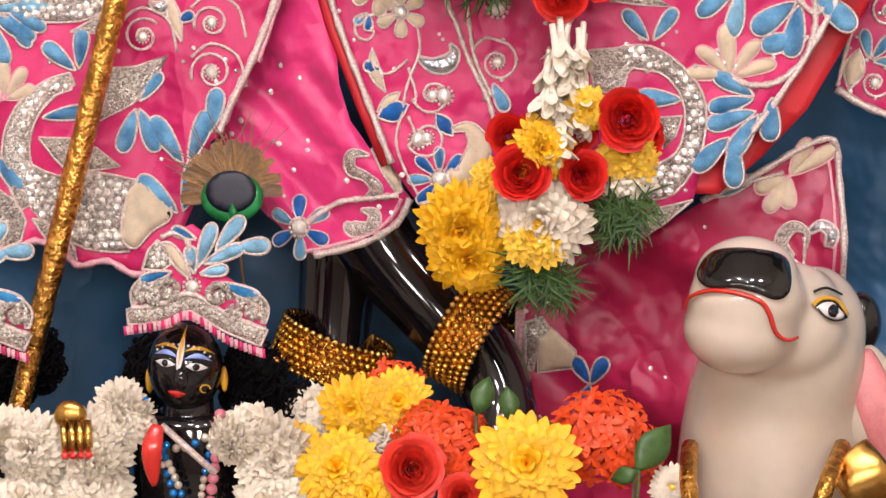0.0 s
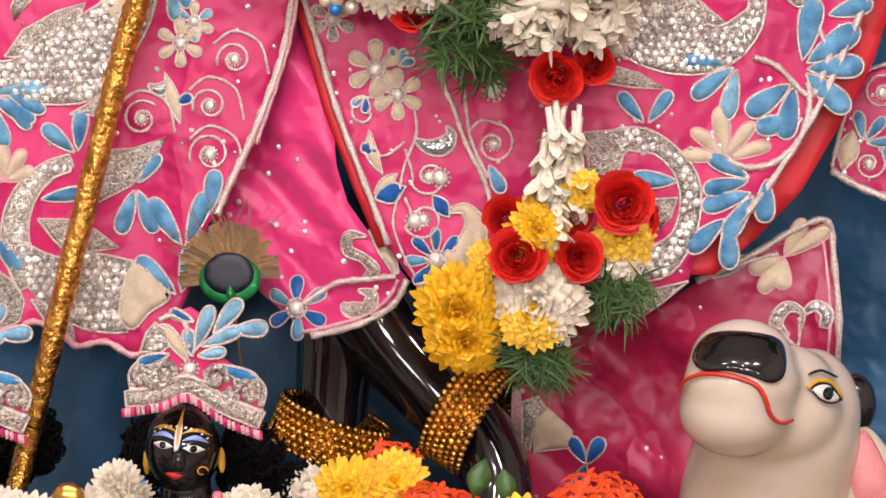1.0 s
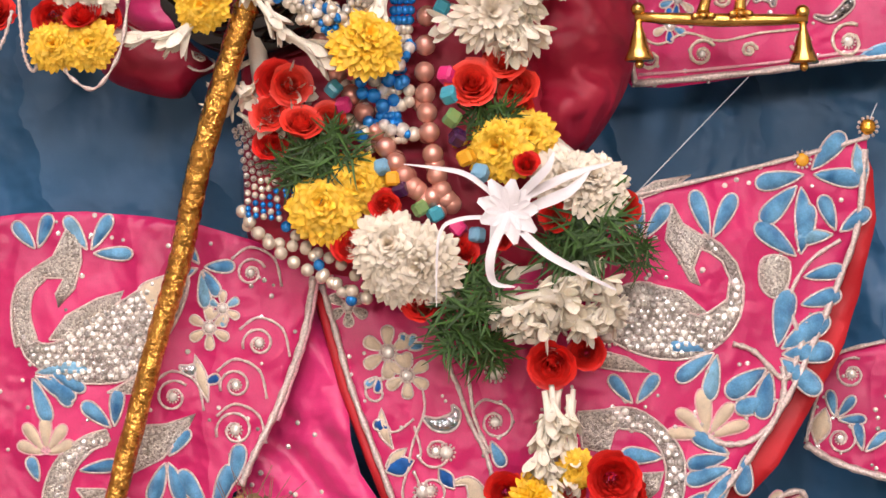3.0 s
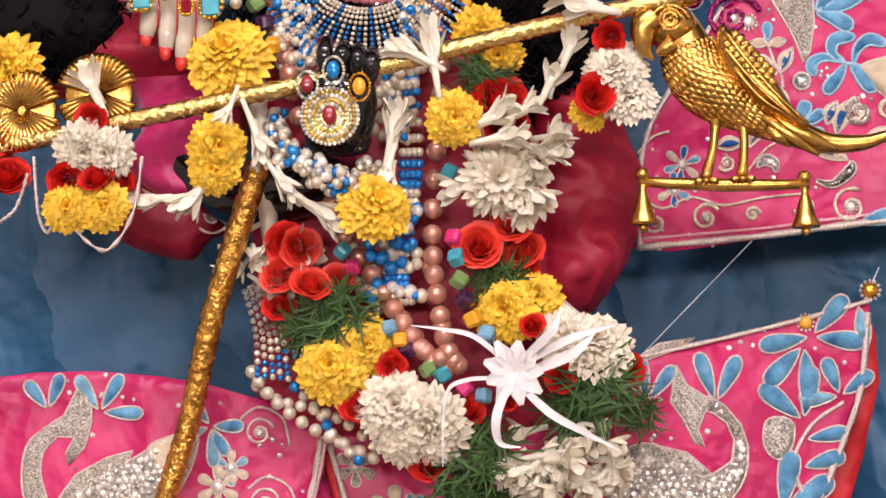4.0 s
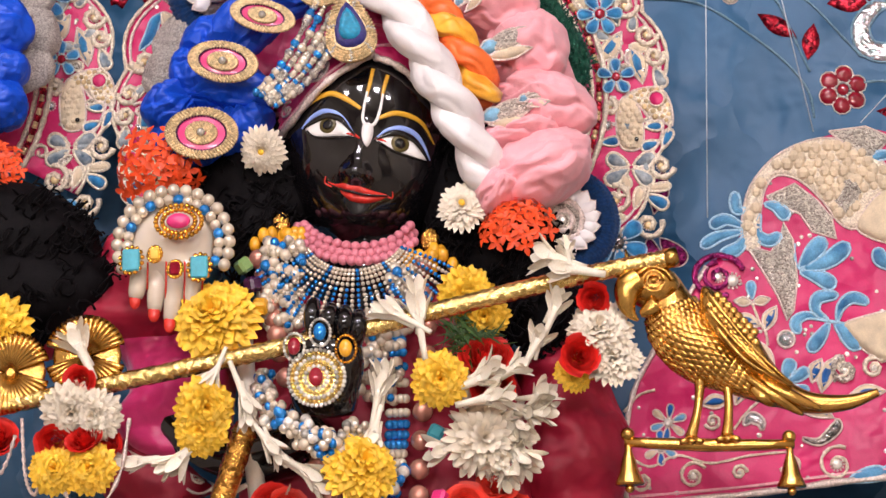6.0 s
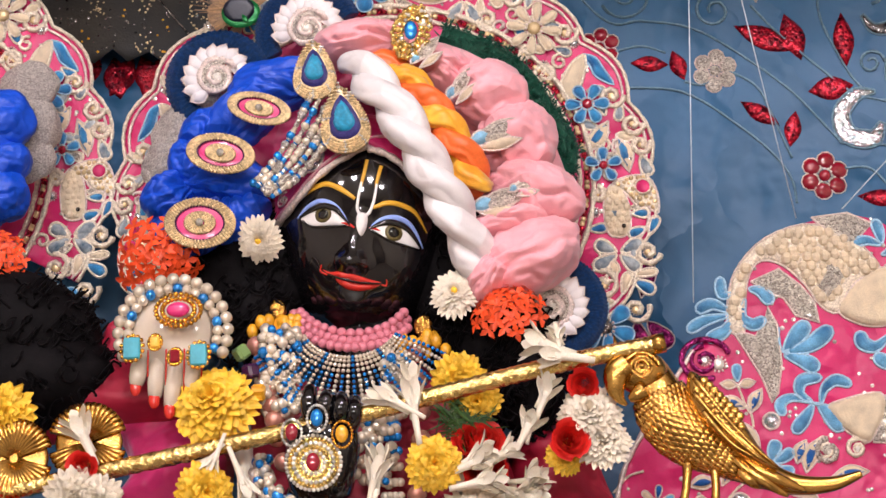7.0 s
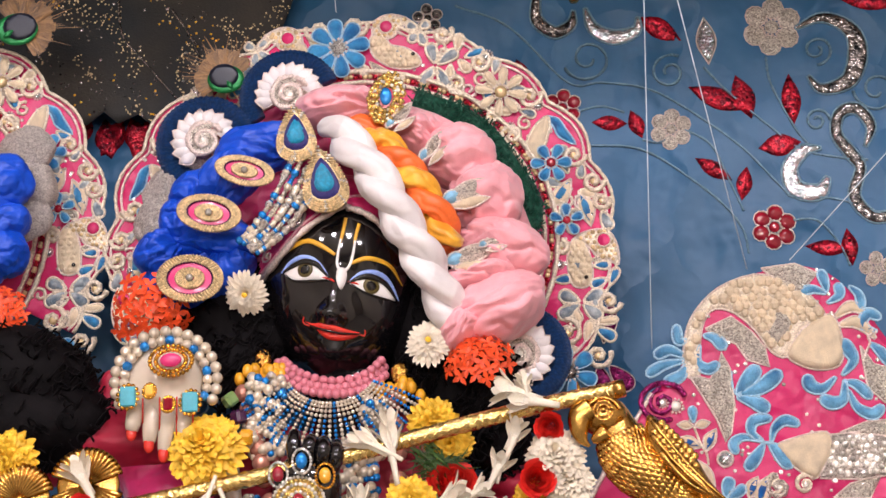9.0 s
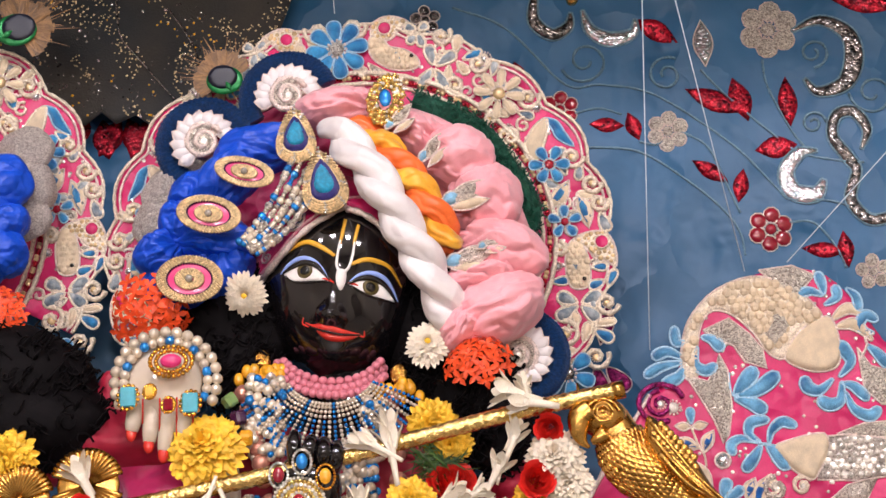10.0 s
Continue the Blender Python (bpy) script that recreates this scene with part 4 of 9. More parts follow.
# the great fish: body, fins and head
sh.stones([tuple(p) for p in spline([(0.242, 2.015), (0.245, 2.053), (0.257, 2.079), (0.283, 2.103), (0.319, 2.115), (0.348, 2.108), (0.372, 2.092), (0.389, 2.066), (0.370, 2.059), (0.356, 2.045), (0.346, 2.027), (0.331, 2.033), (0.317, 2.055), (0.297, 2.075), (0.277, 2.080), (0.265, 2.067), (0.259, 2.040), (0.257, 2.012)], 3, True)], 0.0092, 0.0056, CREAM, GOLDCORD)
sh.pad("fin", [(0.266, 2.060), (0.293, 2.072), (0.313, 2.055), (0.325, 2.038), (0.328, 2.018), (0.306, 2.026), (0.296, 2.043), (0.276, 2.052)], SILVER)
sh.pad("fin", [(0.245, 2.015), (0.267, 2.007), (0.277, 2.022), (0.280, 2.035), (0.288, 2.018), (0.290, 1.980), (0.285, 1.952), (0.279, 1.943), (0.271, 1.967), (0.258, 1.992)], SILVER)
sh.pad("fin", [(0.327, 2.121), (0.361, 2.124), (0.384, 2.113), (0.374, 2.103), (0.360, 2.088), (0.349, 2.100)], SILVER)
sh.pad("fin", [(0.339, 2.079), (0.352, 2.071), (0.355, 2.057), (0.338, 2.038), (0.326, 2.051)], SILVER, 0.007)
sh.pad("head", [tuple(p) for p in spline([(0.347, 2.027), (0.356, 2.046), (0.370, 2.060), (0.393, 2.069), (0.402, 2.050), (0.402, 2.023), (0.391, 2.013), (0.368, 2.014)], 4, True)], CREAM, 0.006)
sh.gem(0.395, 2.019, 0.0035, DARKPAINT, None)
# the second fish
sh.stones([(0.383, 1.946), (0.415, 1.948), (0.464, 1.935), (0.462, 1.906), (0.411, 1.900), (0.369, 1.902), (0.378, 1.923)], 0.0078, 0.0038)
sh.pad("fin", [(0.393, 1.948), (0.421, 1.958), (0.472, 1.960), (0.470, 1.940), (0.426, 1.944)], SILVER)
sh.pad("fin", [(0.381, 1.882), (0.399, 1.896), (0.431, 1.904), (0.418, 1.881)], SILVER)
sh.pad("fin", [(0.420, 2.035), (0.432, 2.016), (0.456, 2.008), (0.462, 1.973), (0.440, 1.976), (0.424, 1.992)], SILVER)
sh.pad("head", [tuple(p) for p in spline([(0.328, 1.935), (0.347, 1.944), (0.380, 1.949), (0.383, 1.930), (0.373, 1.913), (0.364, 1.902), (0.346, 1.913)], 4, True)], CREAM, 0.006)
sh.gem(0.336, 1.935, 0.0030, DARKPAINT, None)
# curled blue petals
for w, *pts in ((0.0157, (0.293, 1.991), (0.303, 2.003), (0.317, 2.019)), (0.0157, (0.294, 1.990), (0.318, 1.997), (0.339, 2.013)), (0.0146, (0.293, 1.988), (0.310, 1.982), (0.324, 1.973)),
                (0.0112, (0.315, 1.943), (0.305, 1.951), (0.308, 1.963), (0.326, 1.965)), (0.0107, (0.324, 1.941), (0.328, 1.954), (0.339, 1.962), (0.353, 1.957)), (0.0096, (0.316, 1.942), (0.297, 1.947), (0.286, 1.941), (0.289, 1.931)),
                (0.0124, (0.316, 1.939), (0.308, 1.927), (0.297, 1.914)), (0.0157, (0.322, 1.939), (0.331, 1.930), (0.342, 1.914))):
    sh.comma(pts, w)
for w, *pts in ((0.0135, (0.400, 2.006), (0.412, 2.020), (0.407, 2.033), (0.401, 2.041)), (0.0135, (0.393, 2.004), (0.379, 1.993), (0.367, 1.997), (0.365, 2.008)), (0.0135, (0.402, 2.001), (0.399, 1.982), (0.387, 1.978), (0.377, 1.985)),
                (0.0107, (0.402, 1.999), (0.414, 1.995), (0.427, 1.981)), (0.0118, (0.405, 1.990), (0.412, 1.973), (0.427, 1.965), (0.438, 1.973)), (0.0124, (0.264, 2.053), (0.276, 2.049), (0.284, 2.038)),
                (0.0112, (0.259, 2.043), (0.256, 2.026), (0.266, 2.018), (0.277, 2.024)), (0.0101, (0.247, 2.049), (0.238, 2.049), (0.237, 2.066)), (0.0118, (0.245, 2.031), (0.228, 2.040), (0.213, 2.034))):
    sh.comma(pts, w)
for w, *pts in ((0.0112, (0.243, 2.028), (0.220, 2.024), (0.204, 2.015)), (0.0124, (0.244, 2.024), (0.238, 2.013), (0.221, 2.006)), (0.0096, (0.390, 2.091), (0.377, 2.096), (0.364, 2.093)), (0.0101, (0.391, 2.092), (0.390, 2.103), (0.386, 2.116)),
                (0.0101, (0.391, 2.081), (0.404, 2.089), (0.402, 2.101)), (0.0096, (0.414, 2.097), (0.423, 2.088), (0.425, 2.073)), (0.0112, (0.438, 2.049), (0.424, 2.056), (0.431, 2.068), (0.443, 2.062)), (0.0112, (0.430, 2.037), (0.440, 2.028), (0.450, 2.014))):
    sh.comma(pts, w)
sh.stroke("lotus_petal", [(0.398, 2.066, 0.004), (0.414, 2.076, 0.012), (0.428, 2.068, 0.003)], CREAM)
sh.stroke("lotus_petal", [(0.401, 2.057, 0.004), (0.420, 2.059, 0.013), (0.436, 2.042, 0.003)], CREAM)
sh.line([(0.438, 2.049), (0.429, 2.044), (0.430, 2.037), (0.421, 2.021)], 0.0016, CORD)
# sprigs
for a in (172, 10):
    sh.pad("leaf", leafshape(0.248, 1.961, a, 0.0169, 0.0084), CREAM, 0.003)
sh.pad("petal", drop(0.248, 1.964, 92, 0.0169, 0.0101), THREAD, 0.004, BLUECORD)
sh.twin_leaf((0.228, 1.948), (0.255, 1.939), 0.0124)
sh.twin_leaf((0.258, 1.934), (0.270, 1.957), 0.0124)
sh.twin_leaf((0.243, 1.929), (0.265, 1.894), 0.0146, CREAM)
sh.twin_leaf((0.298, 1.885), (0.308, 1.907), 0.0135)
sh.line([(0.248, 1.960), (0.254, 1.942), (0.259, 1.932), (0.260, 1.921)], 0.0013, GOLDCORD)
sh.line([(0.289, 2.015), (0.292, 1.991), (0.316, 1.989)], 0.0013, BLUECORD)
sh.line([(0.313, 1.942), (0.328, 1.938)], 0.0020, BLUECORD)
sh.curlwork(0.218, 1.986, 0.0146, 1.4, 90, 1, 0.0026, PURPLE)
p = Pile()
for k in range(34):
    a = radians(20 + k * 8)
    q = (0.219, 1.987)
    q = (q[0] + 0.0225 * math.cos(a), q[1] + 0.0191 * math.sin(a))
    p.add(*ball(0.0032, 7, 5, (q[0], S_SHAWL(*q) - 0.002, q[1])))
part("purple_bead", p.mesh("purple_bead", PURPLE), shawl, kind="stuff")
sh.gem(0.231, 1.982, 0.006)
sh.pad("sequin", disc(0.277, 1.926, 0.0079, 14), HOLO, 0.003)
sh.curlwork(0.328, 1.895, 0.0124, 1.3, 90, 1, 0.003, SILVER)
sh.curlwork(0.354, 1.897, 0.0112, 1.3, 30, 1, 0.0022, GOLDCORD)
# the lower half
for w, *pts in ((0.0122, (0.275, 1.888), (0.277, 1.897), (0.281, 1.907)), (0.0102, (0.277, 1.887), (0.286, 1.891), (0.295, 1.898)), (0.0143, (0.326, 1.795), (0.340, 1.799), (0.359, 1.802)), (0.0133, (0.350, 1.800), (0.366, 1.805), (0.377, 1.820)), (0.0092, (0.277, 1.885), (0.283, 1.879), (0.295, 1.879))):
    sh.comma(pts, w)
sh.twin_leaf((0.306, 1.876), (0.318, 1.907), 0.0153)
sh.twin_leaf((0.275, 1.871), (0.316, 1.852), 0.0173)
sh.twin_leaf((0.197, 1.868), (0.223, 1.871), 0.0133)
sh.twin_leaf((0.228, 1.867), (0.244, 1.894), 0.0133)
sh.twin_leaf((0.329, 1.871), (0.364, 1.875), 0.0133)
sh.flower(0.167, 1.853, 0.0163, 6, (THREADDK, CREAM, THREAD), 0.46, 80, STONE)
sh.flower(0.159, 1.830, 0.0153, 6, (CREAM, THREADDK, THREAD), 0.5, 30, STONE)
for x, z, r, st in ((0.187, 1.804, 0.0133, 30), (0.141, 1.800, 0.0112, 90), (0.229, 1.806, 0.0071, 0), (0.316, 1.810, 0.0173, 60), (0.207, 1.853, 0.0077, 200), (0.325, 1.898, 0.0112, 90), (0.354, 1.896, 0.0102, 30), (0.275, 1.812, 0.0102, 200)):
    sh.curlwork(x, z, r, 1.35, st, 1, 0.0018, GOLDCORD)
sh.stroke("crescent", [(0.235, 1.849, 0.003), (0.242, 1.855, 0.010), (0.250, 1.851, 0.008), (0.251, 1.844, 0.003)], HOLO)
sh.stroke("crescent", [(0.287, 1.834, 0.003), (0.302, 1.831, 0.007), (0.317, 1.843, 0.010), (0.319, 1.851, 0.003)], SMOKE)
sh.line([(0.124, 1.827), (0.148, 1.813), (0.174, 1.823), (0.204, 1.815), (0.240, 1.821), (0.276, 1.823)], 0.0013, GOLDCORD)
sh.line([(0.127, 1.863), (0.141, 1.878), (0.156, 1.883)], 0.0013, GOLDCORD)
sh.line([(0.226, 1.845), (0.243, 1.865), (0.269, 1.880)], 0.0013, GOLDCORD)
sh.spangles(sh.outline, 150, 0.0022, STONE, 10)

# ---- a corner of the next statue's skirt ----
skirt_b = thing("skirt_corner", "corner of a pink embroidered skirt with silver hem", "skirt", at=(0.4, 0.09, 1.45))
S_B = folded(0.09, 0.008, 20, 7, 15)
sb = Cloth(skirt_b, S_B, "side_panel", [(0.267, 1.457), (0.274, 1.482), (0.283, 1.511), (0.295, 1.534), (0.350, 1.547), (0.406, 1.522), (0.402, 1.407), (0.331, 1.425), (0.294, 1.438)], PINK)
sb.line([(0.268, 1.456), (0.294, 1.440), (0.331, 1.427), (0.393, 1.412)], 0.0036)
sb.line([(0.269, 1.458), (0.275, 1.482), (0.284, 1.511), (0.296, 1.534), (0.340, 1.545)], 0.0020)
sb.curlwork(0.310, 1.517, 0.015, 1.4, 60, 1)
sb.curlwork(0.299, 1.460, 0.014, 1.4, 60, -1)
sb.fan(0.295, 1.477, 50, 3, 50, 0.024, 0.012)
sb.fan(0.318, 1.447, 70, 2, 60, 0.026, 0.013)
sb.pad("leaf", leafshape(0.278, 1.455, 75, 0.034, 0.017), CREAM)
sb.pad("leaf", leafshape(0.281, 1.458, 75, 0.026, 0.008), THREADDK)
sb.spangles(sb.outline, 26, 0.002, STONE, 11)
# ---- the black stone statue: one mesh ----
HEAD = Vector((-0.098, 0.04, 2.117))


def face_relief(x, z):
    """How far nose, lips, chin, cheeks and lids stand out from the egg of the head."""
    bx, bz = (-0.093, 2.105)
    tx, tz = (-0.104, 2.064)
    t = min(1, max(0, ((x - bx) * (tx - bx) + (z - bz) * (tz - bz)) / ((tx - bx) ** 2 + (tz - bz) ** 2)))
    d = math.hypot(x - bx - t * (tx - bx), z - bz - t * (tz - bz))
    h = (0.003 + 0.011 * t ** 1.6) * math.exp(-(d / (0.0055 + 0.0045 * t)) ** 2)
    for (cx, cz), r, a in (((-0.112, 2.066), 0.006, 0.005), ((-0.094, 2.064), 0.006, 0.005), ((-0.102, 2.049), 0.017, 0.004), ((-0.104, 2.030), 0.016, 0.006), ((-0.138, 2.073), 0.028, 0.004), ((-0.055, 2.060), 0.028, 0.004),
                           ((-0.127, 2.108), 0.020, -0.002), ((-0.062, 2.093), 0.020, -0.002), ((-0.102, 2.040), 0.008, -0.003)):
        h += a * math.exp(-((x - cx) ** 2 + (z - cz) ** 2) / (r * r))
    return h


def head_front(x, z):
    """Depth of the face's front at (x, z)."""
    u, w = (x - HEAD.x) / 0.082, (z - HEAD.z) / 0.108
    w = w * (1.0 if w > 0 else 0.93)
    u = u * (1 + max(0, -w) * 0.06)
    q = max(0.0, 1 - u * u - w * w)
    return HEAD.y - 0.078 * math.sqrt(q) - face_relief(x, z)


def statue():
    p = Pile()
    # head and jaw
    v, f = ball(1.0, 110, 80)
    skin = []
    for a, b, c in v:
        x, z = HEAD.x + 0.082 * a / (1 + max(0, -c) * 0.06), HEAD.z + 0.108 * c / (1.0 if c > 0 else 0.93)
        skin.append((x, HEAD.y + 0.078 * b - (face_relief(x, z) * min(1, -b * 2.5) if b < 0 else 0), z))
    p.add(skin, f)
    # neck, body and arms under the dress
    nx = HEAD.x + 0.004
    p.add(*tube([(nx, 0.045, HEAD.z - 0.07), (nx, 0.05, HEAD.z - 0.15), (nx, 0.055, HEAD.z - 0.22)], 0.046, 16))
    p.add(*tube([(nx, 0.06, HEAD.z - 0.17), (nx, 0.06, HEAD.z - 0.20), (nx + 0.005, 0.06, HEAD.z - 0.34), (nx + 0.01, 0.07, HEAD.z - 0.5)], lambda t, a: 0.085 + 0.03 * math.sin(3 * t), 20, squash=0.5))
    # raised hand that holds the flute
    palm = [Vector(q) for q in ((-0.128, -0.075, 1.847), (-0.127, -0.09, 1.868), (-0.123, -0.095, 1.891), (-0.119, -0.09, 1.906))]
    p.add(*tube(spline(palm, 5), lambda t, a: 0.026 + 0.006 * math.sin(math.pi * t), 14, squash=0.5))
    for a, b, c in (((-0.131, -0.092, 1.904), (-0.135, -0.105, 1.921), (-0.134, -0.1, 1.937)), ((-0.121, -0.094, 1.905), (-0.120, -0.112, 1.919), (-0.118, -0.105, 1.930)),
                    ((-0.111, -0.094, 1.903), (-0.107, -0.112, 1.915), (-0.107, -0.105, 1.928)), ((-0.103, -0.092, 1.899), (-0.096, -0.108, 1.912), (-0.096, -0.1, 1.925)),
                    ((-0.139, -0.09, 1.888), (-0.147, -0.105, 1.893), (-0.150, -0.11, 1.899))):
        p.add(*tube(spline([a, b, c], 5), lambda t, q: 0.0085 * (1 - 0.35 * t * t), 10))
    p.add(*tube(spline([(-0.135, -0.05, 1.846), (-0.162, -0.03, 1.826), (-0.226, 0, 1.822), (-0.276, 0.03, 1.863)], 5), 0.028, 12))
    # crossed legs
    p.add(*tube(spline([(-0.135, 0.08, 1.374), (-0.138, 0.085, 1.323), (-0.143, 0.08, 1.264), (-0.143, 0.07, 1.219), (-0.137, 0.05, 1.180)], 5), lambda t, a: 0.034 - 0.008 * t, 16))
    p.add(*tube(spline([(-0.110, 0.06, 1.365), (-0.088, 0.055, 1.329), (-0.055, 0.045, 1.290), (-0.021, 0.035, 1.248), (-0.006, 0.02, 1.213), (-0.009, 0, 1.181)], 5), lambda t, a: 0.040 - 0.014 * t, 16))
    # painted marks of the face
    paint = [BLACKSTONE, WHITEPAINT, YELLOWPAINT, SKYPAINT, REDPAINT, IRIS, DARKPAINT]

    def daub(outline, slot, lift, puff=0.0006):
        sheet(outline, head_front, 0.0035, 0.0, puff, 0.003, pile=p, slot=slot, lift=lift)

    def band(pts, slot, lift):
        q = spline(pts, 6)
        lft, rgt = [], []
        for k, c in enumerate(q):
            d = (q[min(k + 1, len(q) - 1)] - q[max(k - 1, 0)]).to_2d().normalized()
            s = Vector((-d.y, d.x)) * max(c.z, 0.0006) / 2
            lft.append((c.x + s.x, c.y + s.y))
            rgt.append((c.x - s.x, c.y - s.y))
        daub(rgt + lft[::-1], slot, lift)
    # eyes
    daub([tuple(q) for q in spline([(-0.150, 2.112), (-0.141, 2.115), (-0.130, 2.118), (-0.118, 2.114), (-0.111, 2.107), (-0.104, 2.098), (-0.120, 2.100), (-0.135, 2.101), (-0.144, 2.104)], 3, True)], 1, 0.0008)
    daub([tuple(q) for q in spline([(-0.085, 2.094), (-0.076, 2.098), (-0.066, 2.100), (-0.054, 2.096), (-0.047, 2.089), (-0.042, 2.080), (-0.056, 2.082), (-0.070, 2.086)], 3, True)], 1, 0.0008)
    for x, z in ((-0.128, 2.111), (-0.064, 2.092)):
        daub(disc(x, z, 0.0079, 16), 5, 0.0014)
        daub(disc(x, z, 0.0048, 14), 6, 0.0020)
    band([(-0.151, 2.112, 0.002), (-0.141, 2.116, 0.004), (-0.129, 2.119, 0.0055), (-0.117, 2.115, 0.005), (-0.110, 2.107, 0.003), (-0.103, 2.098, 0.001)], 6, 0.0024)
    band([(-0.086, 2.094, 0.001), (-0.076, 2.099, 0.004), (-0.065, 2.101, 0.0055), (-0.053, 2.097, 0.005), (-0.046, 2.089, 0.003), (-0.041, 2.080, 0.001)], 6, 0.0024)
    band([(-0.148, 2.109, 0.001), (-0.141, 2.102, 0.0014), (-0.127, 2.099, 0.0016), (-0.106, 2.098, 0.001)], 6, 0.0022)
    band([(-0.083, 2.093, 0.001), (-0.069, 2.085, 0.0014), (-0.055, 2.081, 0.0016), (-0.042, 2.079, 0.001)], 6, 0.0022)
    band([(-0.153, 2.112, 0.0015), (-0.144, 2.120, 0.0036), (-0.132, 2.124, 0.0046), (-0.120, 2.120, 0.0046), (-0.111, 2.111, 0.003), (-0.105, 2.101, 0.001)], 3, 0.0012)
    band([(-0.084, 2.097, 0.001), (-0.074, 2.104, 0.003), (-0.062, 2.106, 0.0046), (-0.051, 2.102, 0.0046), (-0.044, 2.093, 0.003), (-0.039, 2.081, 0.001)], 3, 0.0012)
    band([(-0.111, 2.101, 0.001), (-0.104, 2.099, 0.0024), (-0.099, 2.095, 0.001)], 4, 0.0016)
    band([(-0.086, 2.095, 0.001), (-0.082, 2.095, 0.0024), (-0.076, 2.093, 0.001)], 4, 0.0016)
    band([(-0.147, 2.131, 0.001), (-0.139, 2.137, 0.004), (-0.125, 2.140, 0.0048), (-0.111, 2.133, 0.0046), (-0.098, 2.123, 0.003)], 2, 0.0012)
    band([(-0.082, 2.114, 0.003), (-0.069, 2.119, 0.0044), (-0.056, 2.118, 0.0046), (-0.044, 2.112, 0.0036), (-0.035, 2.096, 0.001)], 2, 0.0012)
    # forehead mark
    band([(-0.087, 2.162, 0.0032), (-0.090, 2.146, 0.0032), (-0.093, 2.134, 0.0022)], 2, 0.0012)
    band([(-0.074, 2.156, 0.0032), (-0.077, 2.144, 0.0032), (-0.079, 2.134, 0.0022)], 2, 0.0012)
    band([(-0.092, 2.139, 0.0020), (-0.095, 2.124, 0.0024), (-0.096, 2.112, 0.0026), (-0.091, 2.106, 0.0026), (-0.085, 2.110, 0.0026), (-0.081, 2.121, 0.0024), (-0.078, 2.137, 0.0020)], 1, 0.0016)
    daub([tuple(q) for q in spline([(-0.096, 2.107), (-0.091, 2.109), (-0.087, 2.106), (-0.088, 2.096), (-0.093, 2.087), (-0.097, 2.096)], 3, True)], 1, 0.0020)
    # lips
    daub([tuple(q) for q in spline([(-0.130, 2.061), (-0.123, 2.058), (-0.115, 2.057), (-0.108, 2.054), (-0.101, 2.053), (-0.092, 2.051), (-0.084, 2.049), (-0.076, 2.047), (-0.086, 2.045), (-0.100, 2.047), (-0.113, 2.050), (-0.122, 2.055)], 3, True)], 4, 0.0008, 0.003)
    daub([tuple(q) for q in spline([(-0.118, 2.052), (-0.105, 2.047), (-0.091, 2.045), (-0.078, 2.046), (-0.085, 2.042), (-0.096, 2.040), (-0.108, 2.042), (-0.115, 2.047)], 3, True)], 4, 0.0016, 0.0035)
    band([(-0.125, 2.056, 0.0008), (-0.112, 2.050, 0.0014), (-0.096, 2.046, 0.0014), (-0.076, 2.046, 0.0008)], 6, 0.0046)
    for pts in (((-0.126, 2.056, 0.0012), (-0.132, 2.060, 0.0014), (-0.131, 2.065, 0.0010)), ((-0.080, 2.047, 0.0012), (-0.073, 2.045, 0.0014), (-0.072, 2.050, 0.0010))):
        band(pts, 4, 0.0012)
    ob = new("black_statue", p.mesh("black_statue", paint))
    return tagged(ob, "polished black stone statue with painted eyes and red lips", "statue")


statue()

# ---- flowers: unit size, facing +z ----
def strip(p, pts, width, cup=0.0, slot=0, normal=None, wave=0.0, rnd=None):
    """A petal along points, with width(t), cupped across."""
    n, verts, faces = len(pts), [], []
    for k, q in enumerate(pts):
        d = (pts[min(k + 1, n - 1)] - pts[max(k - 1, 0)]).normalized()
        up = normal if normal is not None else Vector((0, 0, 1))
        s = d.cross(up)
        s = s.normalized() if s.length > 1e-4 else Vector((1, 0, 0))
        nn = s.cross(d)
        w = width(k / (n - 1)) / 2
        for j in (-1, -0.5, 0.5, 1) if wave else (-1, 0, 1):
            off = nn * (cup * w * abs(j)) + (nn * (wave * rnd.uniform(-1, 1) * k / n) if wave else Vector())
            verts.append(q + s * (w * j) + off)
    m = 4 if wave else 3
    for k in range(n - 1):
        for j in range(m - 1):
            a = k * m + j
            faces.append((a, a + 1, a + 1 + m, a + m))
    p.add(verts, faces, slot)


def rose_mesh(mat, seed, opened=1.0):
    rnd, p = random.Random(seed), Pile()
    n = 30
    for k in range(n):
        t = k / (n - 1)
        r, a = 0.05 + 0.72 * t ** 0.85, k * 2.4 + rnd.uniform(-0.2, 0.2)
        span, hgt = 1.5 - 0.55 * t, 0.62 - 0.32 * t
        verts, faces, nu, nv = [], [], 6, 5
        for j in range(nv + 1):
            v = j / nv
            for i in range(nu + 1):
                u = (i / nu - 0.5) * 2
                w = a + u * span * (0.45 + 0.55 * math.sin(math.pi * min(1, 0.25 + v * 0.6)))
                flare = r * (0.62 + 0.38 * v) + (0.26 * t * t * opened) * max(0, v - 0.6) / 0.4 + 0.03 * rnd.uniform(-1, 1)
                z = -0.25 + (hgt + 0.3) * v * (1 - 0.10 * u * u) - 0.30 * t * opened * (max(0, v - 0.6) / 0.4) ** 1.5
                verts.append((flare * math.cos(w), flare * math.sin(w), z))
        for j in range(nv):
            for i in range(nu):
                q = j * (nu + 1) + i
                faces.append((q, q + 1, q + nu + 2, q + nu + 1))
        p.add(verts, faces)
    return p.mesh("rose", mat)


